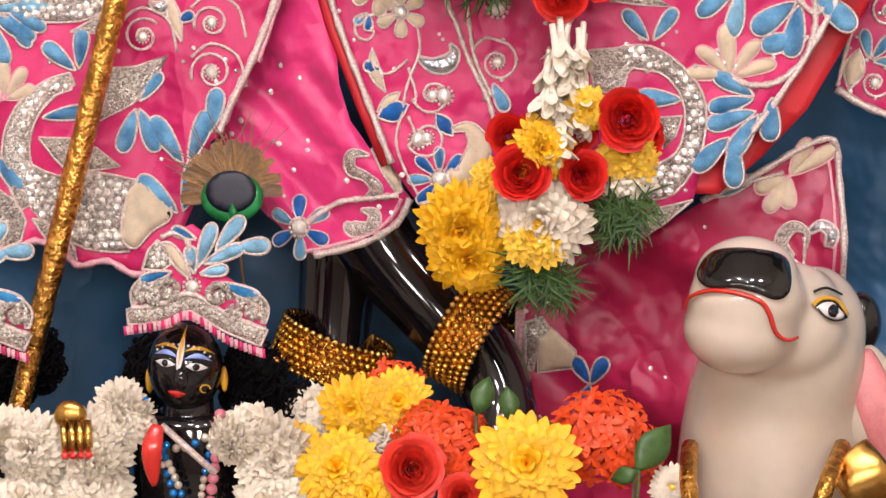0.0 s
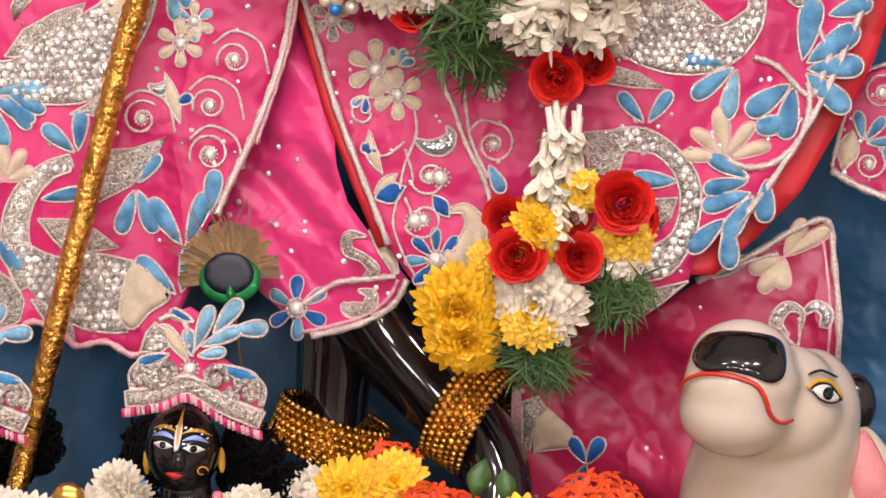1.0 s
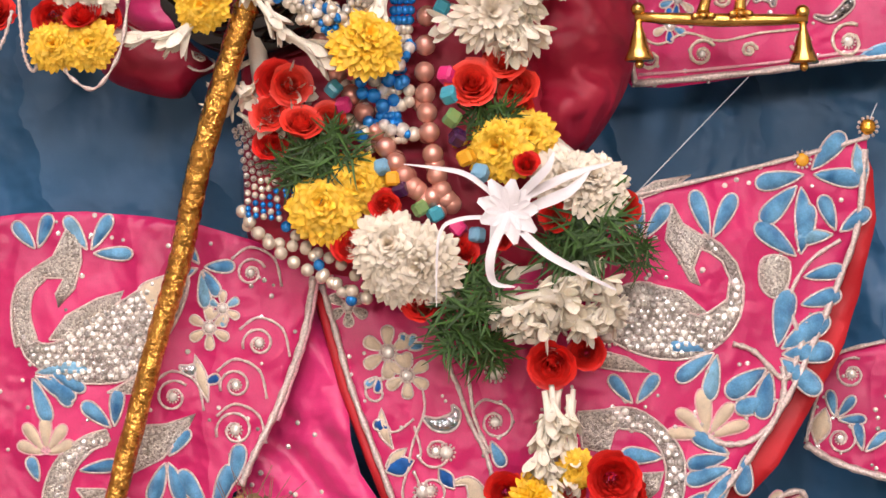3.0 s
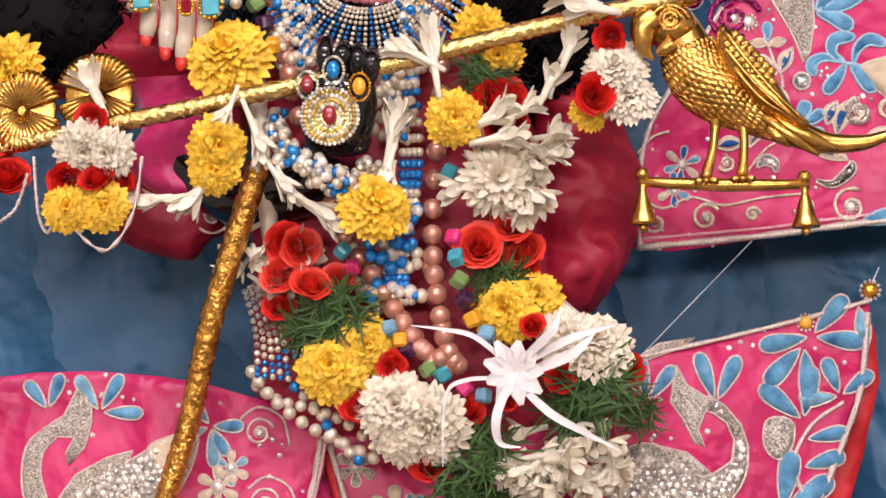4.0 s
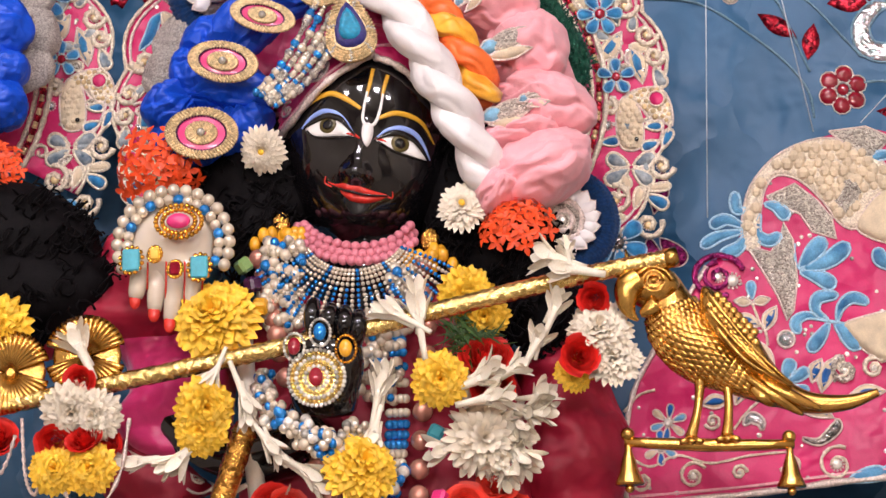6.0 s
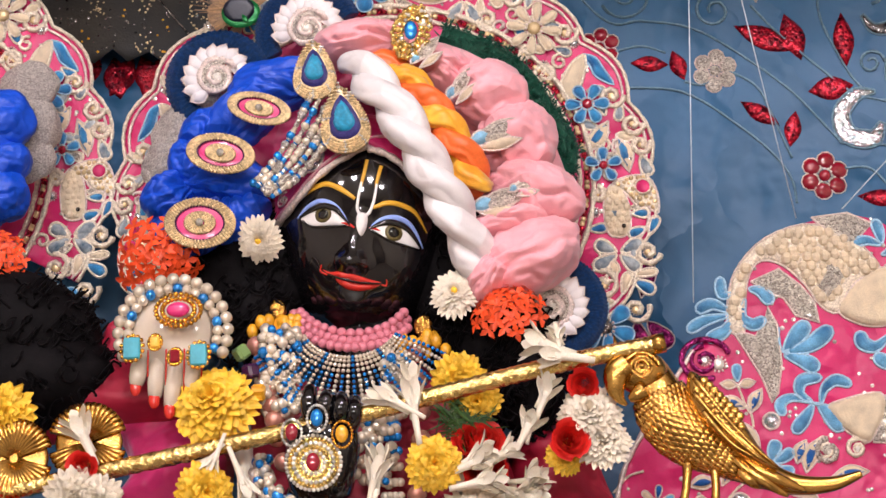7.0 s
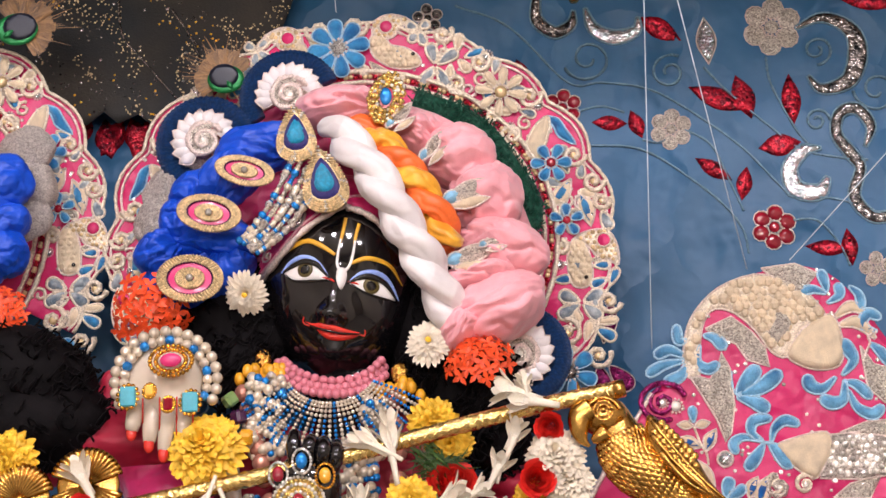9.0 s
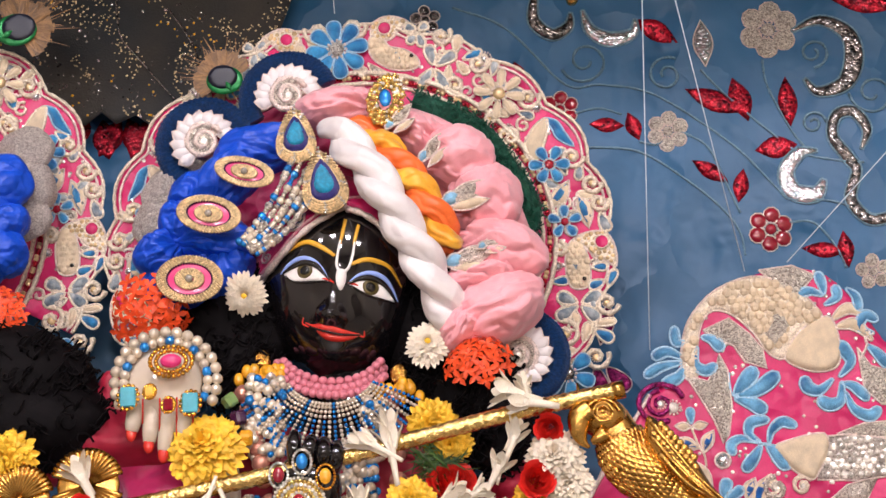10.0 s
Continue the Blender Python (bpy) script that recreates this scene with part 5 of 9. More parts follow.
def mum_mesh(mat, seed, layers=7, width=0.15, dome=0.65, heart=None, ruffle=0.0):
    rnd, p = random.Random(seed), Pile()
    for k in range(layers):
        t = k / (layers - 1)
        n = int(10 + 16 * t)
        for j in range(n):
            a = 2 * math.pi * (j + rnd.uniform(-0.3, 0.3)) / n + k
            out = (0.18 + 0.82 * t) * rnd.uniform(0.9, 1.06)
            rise = dome * math.cos(t * 1.35) * rnd.uniform(0.85, 1.1)
            pts = [Vector((math.cos(a) * out * u, math.sin(a) * out * u, -0.1 + rise * (1 - (1 - u) ** 2) - 0.10 * t * u ** 3)) for u in (0.15, 0.45, 0.7, 0.88, 1.0)]
            strip(p, pts, lambda u: width * (0.5 + 0.75 * math.sin(math.pi * (0.15 + 0.72 * u))) * (1 - 0.72 * u ** 5), 0.35, 0, None, ruffle, rnd)
    if heart:
        p.add(*ball(0.15, 8, 6, (0, 0, dome * 0.62)), slot=1)
    return p.mesh("chrysanthemum", [mat, heart or mat])


def ixora_mesh(mat, seed, n=38):
    rnd, p = random.Random(seed), Pile()
    for k in range(n):
        u, a = math.sqrt((k + 0.5) / n), k * 2.4
        c = Vector((u * math.cos(a), u * math.sin(a), 0.75 * math.sqrt(max(0, 1 - u * u * 0.9)))) * 0.85
        nrm = (c.normalized() + Vector((rnd.uniform(-0.4, 0.4), rnd.uniform(-0.4, 0.4), 0.3))).normalized()
        e1 = nrm.orthogonal().normalized()
        e2 = nrm.cross(e1)
        b = rnd.uniform(0, 1.5)
        for j in range(4):
            w = b + j * math.pi / 2
            d = e1 * math.cos(w) + e2 * math.sin(w)
            strip(p, [c, c + d * 0.12 + nrm * 0.03, c + d * 0.25 + nrm * 0.01], lambda t: 0.15 * math.sin(0.3 + 2.6 * t), 0.3, 0, nrm)
        p.add(*tube([c * 0.5, c], 0.016, 4))
    return p.mesh("ixora", mat)


def fern_mesh(seed, n=150, flatness=0.6):
    rnd, p = random.Random(seed), Pile()
    for k in range(n):
        a, e = rnd.uniform(0, 2 * math.pi), rnd.uniform(-0.2, 1.0)
        d = Vector((math.cos(a), math.sin(a), flatness * e)).normalized()
        s = Vector((rnd.uniform(-0.45, 0.45), rnd.uniform(-0.45, 0.45), rnd.uniform(-0.1, 0.25)))
        ln, bend = rnd.uniform(0.35, 0.75), Vector((rnd.uniform(-0.4, 0.4), rnd.uniform(-0.4, 0.4), rnd.uniform(-0.3, 0.3)))
        pts = [s + d * (ln * t) + bend * (t * t * 0.4) for t in (0, 0.35, 0.7, 1)]
        strip(p, pts, lambda t: 0.05 * (1 - t) ** 0.6 + 0.012, 0.4)
    return p.mesh("fern", FERN)


def bud_mesh(seed):
    """A tuberose bud or opening flower, along +z from 0 to 1."""
    rnd, p = random.Random(seed), Pile()
    bend = rnd.uniform(-0.06, 0.06)
    p.add(*tube([(bend * t * t, 0, t) for t in (0, 0.2, 0.45, 0.6, 0.7)], lambda t, a: 0.05 + 0.07 * t * t + 0.006 * math.cos(3 * a), 9))
    for j in range(6):
        a = j * math.pi / 3 + rnd.uniform(-0.25, 0.25)
        o = rnd.uniform(0.03, 0.30)
        c = Vector((bend * 0.6, 0, 0.60))
        pts = [c + Vector((math.cos(a) * (0.08 + o * t * t), math.sin(a) * (0.08 + o * t * t), 0.42 * t * (1 - 0.45 * o * t))) for t in (0, 0.3, 0.6, 0.85, 1)]
        strip(p, pts, lambda t: 0.21 * math.sin(0.45 + 2.5 * t), 0.35, 0, Vector((math.cos(a), math.sin(a), 0.2)))
    return p.mesh("tuberose", IVORY)


ROSE = [rose_mesh(ROSERED, s, 0.35) for s in (1, 2, 3)]
CORALROSE = [rose_mesh(CORAL, s, 0.5) for s in (4, 5, 6)]
MUMY = [mum_mesh(YELLOW, s, 11, 0.21, 0.78, None, 0.05) for s in (1, 2)]
MUMP = [mum_mesh(LEMON, s, 11, 0.24, 0.78, None, 0.08) for s in (3, 4)]
MUMW = [mum_mesh(WHITE, s, 11, 0.22, 0.8, None, 0.08) for s in (5, 6)]
DAISY = [mum_mesh(WHITE, 7, 7, 0.20, 0.55, LEMON)]
WIDEMUM = [mum_mesh(YELLOW, 8, 7, 0.22, 0.5, None, 0.03)]
LILYMUM = [mum_mesh(WHITE, 9, 4, 0.17, 0.6)]
IXORA = [ixora_mesh(ORANGE, s) for s in (1, 2)]
FERNS = [fern_mesh(s) for s in (1, 2, 3)]
BUDS = [bud_mesh(s) for s in (1, 2, 3, 4)]
KINDS = {"rose": ROSE, "coral_rose": CORALROSE, "yellow_chrysanthemum": MUMY, "pale_chrysanthemum": MUMP, "white_chrysanthemum": MUMW, "small_white_chrysanthemum": DAISY,
         "yellow_daisy": WIDEMUM, "white_lily_flower": LILYMUM, "ixora": IXORA, "fern_tuft": FERNS}
rf = random.Random(77)


def bloom(parent, kind, x, y, z, r, tilt=22, face=(0, 0)):
    """A flower head of radius r facing the hall."""
    me = KINDS[kind][rf.randrange(len(KINDS[kind]))]
    m = Matrix.Translation((x, y, z)) @ Euler((radians(90 + face[0] + rf.uniform(-tilt, tilt)), 0, 0)).to_matrix().to_4x4() @ Euler((0, radians(face[1] + rf.uniform(-tilt, tilt)), rf.uniform(0, 6))).to_matrix().to_4x4() @ Matrix.Diagonal((r, r, r, 1))
    return part(kind, me, parent, m=m)


def bud(parent, a, b, wide=1.0):
    """A tuberose from point a to its open end b."""
    a, b = Vector(a), Vector(b)
    d = b - a
    m = Matrix.Translation(a) @ d.to_track_quat("Z", "Y").to_matrix().to_4x4() @ Matrix.Diagonal((d.length * wide, d.length * wide, d.length, 1))
    return part("tuberose", BUDS[rf.randrange(4)], parent, m=m)


def leaf(parent, x, y, z, ang, length, mat=LEAF):
    s = lambda a, b: y - 0.006 * math.cos((a - x) * 90) + 0.1 * (b - z)
    return part("leaf", sheet(leafshape(x, z, ang, length, length * 0.6), s, 0.005, 0.0006, 0.002, 0.006, mat, "leaf"), parent)


# ---- the great garland ----
garland = thing("flower_garland", "thick garland of red roses, yellow and white chrysanthemums and fern", "garland", at=(-0.02, -0.05, 1.5))
v, f = tube(spline([(-0.206, -0.03, 1.951), (-0.181, -0.04, 1.732), (-0.109, -0.04, 1.637), (0.017, -0.04, 1.575), (0.092, -0.04, 1.664), (0.012, -0.04, 1.766), (-0.014, -0.03, 1.946)], 8), 0.008, 6)
part("string", mesh("string", v, f, IVORY), garland)
v, f = tube(spline([(0.044, -0.04, 1.574), (0.049, -0.045, 1.493), (0.032, -0.045, 1.401), (0.026, -0.04, 1.324)], 6), 0.006, 6)
part("string", mesh("string", v, f, IVORY), garland)
for kind, x, y, z, r in (
        ("pale_chrysanthemum", -0.223, -0.065, 1.930, 0.040), ("coral_rose", -0.163, -0.065, 1.766, 0.022), ("coral_rose", -0.179, -0.065, 1.743, 0.021), ("coral_rose", -0.153, -0.075, 1.732, 0.022),
        ("coral_rose", -0.131, -0.065, 1.737, 0.018), ("rose", -0.181, -0.055, 1.717, 0.019), ("fern_tuft", -0.130, -0.07, 1.709, 0.042), ("fern_tuft", -0.155, -0.06, 1.698, 0.034),
        ("pale_chrysanthemum", -0.135, -0.065, 1.664, 0.034), ("pale_chrysanthemum", -0.109, -0.065, 1.683, 0.028), ("coral_rose", -0.084, -0.07, 1.666, 0.015), ("rose", -0.115, -0.065, 1.632, 0.020)):
    bloom(garland, kind, x, y, z, r)
for kind, x, y, z, r in (
        ("white_chrysanthemum", -0.083, -0.07, 1.630, 0.035), ("white_chrysanthemum", -0.052, -0.07, 1.615, 0.036), ("white_chrysanthemum", -0.076, -0.06, 1.610, 0.032), ("rose", -0.024, -0.07, 1.625, 0.019),
        ("rose", -0.056, -0.055, 1.583, 0.023), ("rose", -0.086, -0.07, 1.665, 0.016), ("fern_tuft", -0.013, -0.065, 1.588, 0.046), ("fern_tuft", -0.028, -0.055, 1.558, 0.038), ("fern_tuft", -0.006, -0.05, 1.548, 0.036),
        ("rose", 0.008, -0.055, 1.888, 0.031), ("rose", 0.012, -0.045, 1.868, 0.026), ("coral_rose", -0.011, -0.07, 1.762, 0.026)):
    bloom(garland, kind, x, y, z, r)
for kind, x, y, z, r in (
        ("coral_rose", 0.016, -0.065, 1.780, 0.022), ("coral_rose", 0.027, -0.055, 1.758, 0.022), ("rose", 0.023, -0.05, 1.743, 0.019), ("fern_tuft", 0.003, -0.06, 1.730, 0.036),
        ("pale_chrysanthemum", 0.012, -0.065, 1.709, 0.031), ("pale_chrysanthemum", 0.033, -0.055, 1.719, 0.027), ("rose", 0.032, -0.08, 1.694, 0.014), ("white_chrysanthemum", 0.085, -0.065, 1.676, 0.034),
        ("white_chrysanthemum", 0.058, -0.065, 1.683, 0.028), ("rose", 0.055, -0.07, 1.651, 0.017), ("rose", 0.109, -0.055, 1.659, 0.020), ("fern_tuft", 0.088, -0.07, 1.639, 0.046)):
    bloom(garland, kind, x, y, z, r)
for kind, x, y, z, r in (
        ("fern_tuft", 0.064, -0.055, 1.625, 0.040), ("fern_tuft", 0.118, -0.04, 1.623, 0.028), ("rose", 0.049, -0.06, 1.532, 0.026), ("rose", 0.077, -0.045, 1.540, 0.020),
        ("pale_chrysanthemum", -0.008, -0.05, 1.949, 0.026), ("pale_chrysanthemum", 0.009, -0.05, 1.930, 0.022), ("fern_tuft", -0.004, -0.05, 1.913, 0.034), ("yellow_chrysanthemum", 0.032, -0.075, 1.418, 0.026),
        ("rose", 0.017, -0.08, 1.399, 0.027), ("rose", 0.096, -0.075, 1.437, 0.029), ("rose", 0.062, -0.07, 1.396, 0.023), ("rose", 0.059, -0.055, 1.427, 0.019)):
    bloom(garland, kind, x, y, z, r, 14)
for kind, x, y, z, r in (
        ("rose", 0.008, -0.05, 1.427, 0.022), ("rose", 0.109, -0.05, 1.424, 0.02), ("pale_chrysanthemum", 0.067, -0.07, 1.445, 0.018), ("pale_chrysanthemum", 0.096, -0.055, 1.410, 0.025),
        ("white_chrysanthemum", 0.032, -0.055, 1.364, 0.040), ("white_chrysanthemum", 0.095, -0.045, 1.396, 0.026), ("pale_chrysanthemum", 0.026, -0.065, 1.351, 0.026), ("pale_chrysanthemum", -0.004, -0.045, 1.393, 0.020),
        ("fern_tuft", 0.094, -0.05, 1.369, 0.036), ("fern_tuft", 0.080, -0.045, 1.361, 0.030), ("fern_tuft", 0.026, -0.05, 1.325, 0.036), ("fern_tuft", 0.037, -0.05, 1.312, 0.030)):
    bloom(garland, kind, x, y, z, r, 14)
for kind, x, y, z, r in (("yellow_chrysanthemum", -0.030, -0.05, 1.362, 0.036), ("yellow_chrysanthemum", -0.026, -0.05, 1.339, 0.034), ("yellow_chrysanthemum", -0.019, -0.04, 1.325, 0.020), ("rose", -0.173, -0.06, 1.770, 0.024), ("white_lily_flower", 0.005, -0.08, 1.819, 0.034)):
    bloom(garland, kind, x, y, z, r)
# the white tuberose bunches
for k in range(34):
    a = radians(rf.uniform(-200, 20) if k % 3 else rf.uniform(-110, 70))
    c = Vector((0.017, -0.06, 1.829))
    s = c + Vector((rf.uniform(-0.02, 0.02), rf.uniform(-0.01, 0.005), rf.uniform(-0.02, 0.028)))
    bud(garland, s, s + Vector((math.cos(a), -0.35, math.sin(a))) * rf.uniform(0.026, 0.042), 1.2)
for cx, cy, cz, n in ((0.031, -0.06, 1.583, 22), (0.076, -0.055, 1.580, 20), (0.056, -0.06, 1.600, 10), (-0.194, -0.05, 1.777, 9), (-0.203, -0.045, 1.756, 7)):
    for k in range(n):
        a = radians(rf.uniform(-170, 10))
        s = Vector((cx, cy, cz)) + Vector((rf.uniform(-0.018, 0.018), rf.uniform(-0.012, 0.006), rf.uniform(-0.012, 0.014)))
        bud(garland, s, s + Vector((math.cos(a), rf.uniform(-0.6, 0), math.sin(a))) * rf.uniform(0.022, 0.036), 1.45)
for k in range(14):
    t = k / 13
    for sx, sy, sz, ex, ey, ez in ((0.044, -0.06, 1.515, 0.034, -0.07, 1.433), (0.061, -0.055, 1.514, 0.068, -0.06, 1.457)):
        s = Vector((sx, sy, sz)).lerp(Vector((ex, ey, ez)), t) + Vector((rf.uniform(-0.006, 0.006), rf.uniform(-0.006, 0.002), 0))
        bud(garland, s, s + Vector((rf.uniform(-0.015, 0.015), -0.012, -rf.uniform(0.026, 0.040))), 1.2)

# the large white ribbon flower on the garland
bow = thing("tuberose_bow", "white flower of curling ribbon petals tied on the garland", "flower", at=(0.016, -0.1, 1.657))
for pts, w in (([0.016, -0.1, 1.650, 0.003, -0.12, 1.620, 0.004, -0.115, 1.597, 0.021, -0.11, 1.593], 0.010), ([0.012, -0.1, 1.661, -0.014, -0.11, 1.683, -0.040, -0.11, 1.690, -0.067, -0.1, 1.695], 0.006),
               ([0.022, -0.1, 1.643, 0.046, -0.12, 1.619, 0.076, -0.11, 1.602, 0.102, -0.1, 1.589], 0.009), ([0.025, -0.1, 1.665, 0.048, -0.12, 1.685, 0.055, -0.12, 1.700], 0.010),
               ([0.021, -0.1, 1.661, 0.065, -0.115, 1.680, 0.100, -0.105, 1.691], 0.010), ([0.034, -0.1, 1.656, 0.065, -0.115, 1.667, 0.083, -0.115, 1.684], 0.013), ([0.007, -0.1, 1.650, -0.023, -0.11, 1.648, -0.039, -0.11, 1.635, -0.043, -0.1, 1.579], 0.005)):
    p = Pile()
    q = [Vector(pts[k:k + 3]) for k in range(0, len(pts), 3)]
    strip(p, [Vector(a) for a in spline(q, 6)], lambda t, w=w: 0.75 * w * (0.7 + 0.8 * math.sin(math.pi * t)) * (1 - 0.75 * t), 0.5, 0, Vector((0, -1, 0.3)))
    part("ribbon_petal", p.mesh("ribbon_petal", WHITESATIN), bow)
for k in range(9):
    a = k * 0.7
    p = Pile()
    c = Vector((0.017, -0.095, 1.655))
    d = Vector((math.cos(a), 0, math.sin(a)))
    strip(p, [c, c + d * 0.016 + Vector((0, -0.012, 0)), c + d * rf.uniform(0.024, 0.034) + Vector((0, -0.010, 0))], lambda t: 0.016 * math.sin(0.5 + 2.4 * t), 0.4, 0, Vector((0, -1, 0)))
    part("ribbon_petal", p.mesh("ribbon_petal", WHITESATIN), bow)
bloom(bow, "rose", 0.013, -0.1, 1.630, 0.010)

# ---- flowers on the altar's edge ----
bedding = thing("flower_bed", "heap of white and red petals along the altar edge", "flowers", kind="stuff", at=(-0.05, -0.1, 1.02))
p = Pile()
for k in range(900):
    x, y = rf.uniform(-0.22, 0.26), rf.uniform(-0.17, 0.06)
    z = 1.03 + 0.085 * rf.random() * (0.55 + (y + 0.17) * 2.4)
    a, d = rf.uniform(0, 6.3), Vector((rf.uniform(-1, 1), rf.uniform(-1, 1), rf.uniform(-0.2, 0.8))).normalized()
    c = Vector((x, y, z))
    ln = rf.uniform(0.010, 0.020)
    strip(p, [c, c + d * ln * 0.5, c + d * ln + Vector((0, 0, -0.003))], lambda t: 0.009 * math.sin(0.4 + 2.5 * t), 0.4, 0 if x < 0.02 and rf.random() < 0.6 else 1 if rf.random() < 0.7 else 2)
part("petal_heap", p.mesh("petal_heap", [WHITE, ORANGE, CORAL]), bedding, kind="stuff")
v, f = ball(1, 24, 10)
part("moss_base", mesh("moss_base", [(0.02 + 0.28 * a, -0.05 + 0.13 * b, 1.02 + 0.055 * c) for a, b, c in v], f, FERN), bedding)
for kind, word, x, y, z, r in (
        ("yellow_daisy", "bright yellow chrysanthemum", 0.017, -0.15, 1.194, 0.040), ("yellow_daisy", "bright yellow chrysanthemum", -0.119, -0.14, 1.191, 0.032), ("yellow_daisy", "bright yellow chrysanthemum", -0.112, -0.1, 1.230, 0.026),
        ("yellow_daisy", "bright yellow chrysanthemum", -0.078, -0.09, 1.233, 0.026), ("yellow_daisy", "bright yellow chrysanthemum", -0.152, -0.11, 1.203, 0.020), ("coral_rose", "coral red rose", -0.066, -0.14, 1.190, 0.029),
        ("white_chrysanthemum", "white chrysanthemum", -0.129, -0.07, 1.213, 0.030), ("white_chrysanthemum", "white chrysanthemum", -0.090, -0.08, 1.205, 0.026), ("white_chrysanthemum", "white chrysanthemum", -0.147, -0.06, 1.222, 0.026),
        ("ixora", "orange red ixora cluster", 0.070, -0.1, 1.205, 0.040), ("ixora", "orange red ixora cluster", -0.083, -0.05, 1.237, 0.026), ("ixora", "orange red ixora cluster", 0.049, -0.09, 1.197, 0.032)):
    bloom_thing = thing(kind, word + " lying on the altar flower heap", "flower", "altar flowers", at=(x, y, z))
    bloom(bloom_thing, kind, x, y, z, r, 10, (-16, 0))
for kind, word, x, y, z, r in (("ixora", "orange red ixora cluster", -0.038, -0.1, 1.198, 0.036), ("coral_rose", "coral red rose", -0.032, -0.09, 1.207, 0.022), ("ixora", "orange red ixora cluster", -0.055, -0.1, 1.207, 0.03), ("ixora", "orange red ixora cluster", 0.090, -0.09, 1.192, 0.03),
                               ("small_white_chrysanthemum", "small white chrysanthemum", 0.121, -0.13, 1.172, 0.018), ("yellow_daisy", "bright yellow chrysanthemum", -0.098, -0.14, 1.171, 0.03), ("coral_rose", "coral red rose", -0.031, -0.14, 1.169, 0.02), ("ixora", "orange red ixora cluster", -0.013, -0.11, 1.181, 0.032)):
    bloom_thing = thing(kind, word + " lying on the altar flower heap", "flower", "altar flowers", at=(x, y, z))
    bloom(bloom_thing, kind, x, y, z, r, 10, (-16, 0))
for x, y, z, ang, ln in ((-0.019, -0.12, 1.226, 70, 0.030), (0.006, -0.12, 1.221, 95, 0.026), (0.094, -0.14, 1.186, 50, 0.042), (0.097, -0.145, 1.188, 200, 0.022), (0.039, -0.13, 1.197, 110, 0.030)):
    lt = thing("green_leaf", "small green leaf among the altar flowers", "leaf", "altar leaves", at=(x, y, z))
    leaf(lt, x, y, z, ang, ln)
    v, f = tube([(x, y, z), (x - 0.003, y + 0.01, z - 0.05)], 0.0012, 5)
    part("stem", mesh("stem", v, f, LEAF), lt)
# ---- bodice and sleeves ----
bodice = thing("bodice", "crimson satin bodice with full puffed sleeves", "garment", at=(0, 0.03, 1.7))
S_BOD = folded(0.03, 0.008, 26, 14, 21)
part("bodice_cloth", sheet([tuple(p) for p in spline([(-0.185, 1.983), (-0.115, 1.955), (-0.045, 1.979), (0.014, 1.926), (0.042, 1.850), (0.050, 1.751), (0.063, 1.692), (0.056, 1.605), (-0.060, 1.592), (-0.157, 1.599), (-0.211, 1.634), (-0.216, 1.737), (-0.216, 1.856), (-0.205, 1.942)], 3, True)], S_BOD, 0.009, 0.004, 0.045, 0.05, CRIMSON), bodice)


def crumple(y, s, a=0.012, f1=24, f2=40):
    return lambda x, z: y + a * noise.noise(Vector((x * f1 + z * 14, z * f2, s))) + 0.5 * a * math.sin(z * 85 + 14 * x + 5 * noise.noise(Vector((x * 10, z * 10, s))))


part("sleeve", sheet([tuple(p) for p in spline([(0.027, 1.881), (0.054, 1.931), (0.093, 1.920), (0.121, 1.868), (0.132, 1.832), (0.123, 1.783), (0.103, 1.743), (0.076, 1.713), (0.051, 1.707), (0.032, 1.735)], 4, True)], crumple(0.05, 3), 0.007, 0.01, 0.05, 0.06, CRIMSON), bodice, "plain crimson satin puffed sleeve")
part("sleeve", sheet([tuple(p) for p in spline([(-0.347, 1.824), (-0.339, 1.793), (-0.311, 1.779), (-0.274, 1.772), (-0.259, 1.787), (-0.239, 1.799), (-0.226, 1.819), (-0.239, 1.840), (-0.289, 1.851), (-0.330, 1.847)], 4, True)], crumple(0.04, 5, 0.006), 0.007, 0.01, 0.03, 0.05, CRIMSON), bodice, "crimson satin sleeve end with a silver curl")
part("sleeve_fold", sheet([tuple(p) for p in spline([(-0.332, 1.961), (-0.286, 1.970), (-0.236, 1.958), (-0.221, 1.907), (-0.223, 1.847), (-0.238, 1.817), (-0.286, 1.823), (-0.316, 1.839), (-0.326, 1.859), (-0.314, 1.894), (-0.329, 1.925), (-0.347, 1.946)], 4, True)], crumple(0.02, 8, 0.016, 14, 30), 0.006, 0.01, 0.03, 0.05, ROSEPINK), bodice, "bright pink satin sleeve in soft folds")
slv = Cloth(bodice, lambda x, z: 0.008, "", None, None)
slv.curlwork(-0.247, 1.806, 0.017, 1.4, 220, 1)
slv.line([(-0.286, 1.823), (-0.271, 1.827), (-0.256, 1.825)], 0.0015)

# ---- staff ----
staff = thing("staff", "tall slanting staff wrapped in embossed gold foil", "staff", at=(-0.358, -0.05, 1.277))
line = [Vector((-0.359, -0.05, 1.276)), Vector((-0.287, -0.045, 1.537)), Vector((-0.260, -0.05, 1.622)), Vector((-0.237, -0.065, 1.711)), Vector((-0.197, -0.08, 1.828))]
pts = spline(line, 60)
v, f = tube(pts, lambda t, a: 0.0088 + 0.0018 * t + 0.0004 * math.sin(3 * a + t * 150) + 0.0002 * math.sin(4 * a - t * 100), 16)
part("shaft", mesh("shaft", v, f, GOLD), staff)
v, f = tube([pts[-1], pts[-1] + (pts[-1] - pts[-3]).normalized() * 0.010], lambda t, a: 0.0125 - 0.004 * t, 16)
part("cap", mesh("cap", v, f, SHINYGOLD), staff)
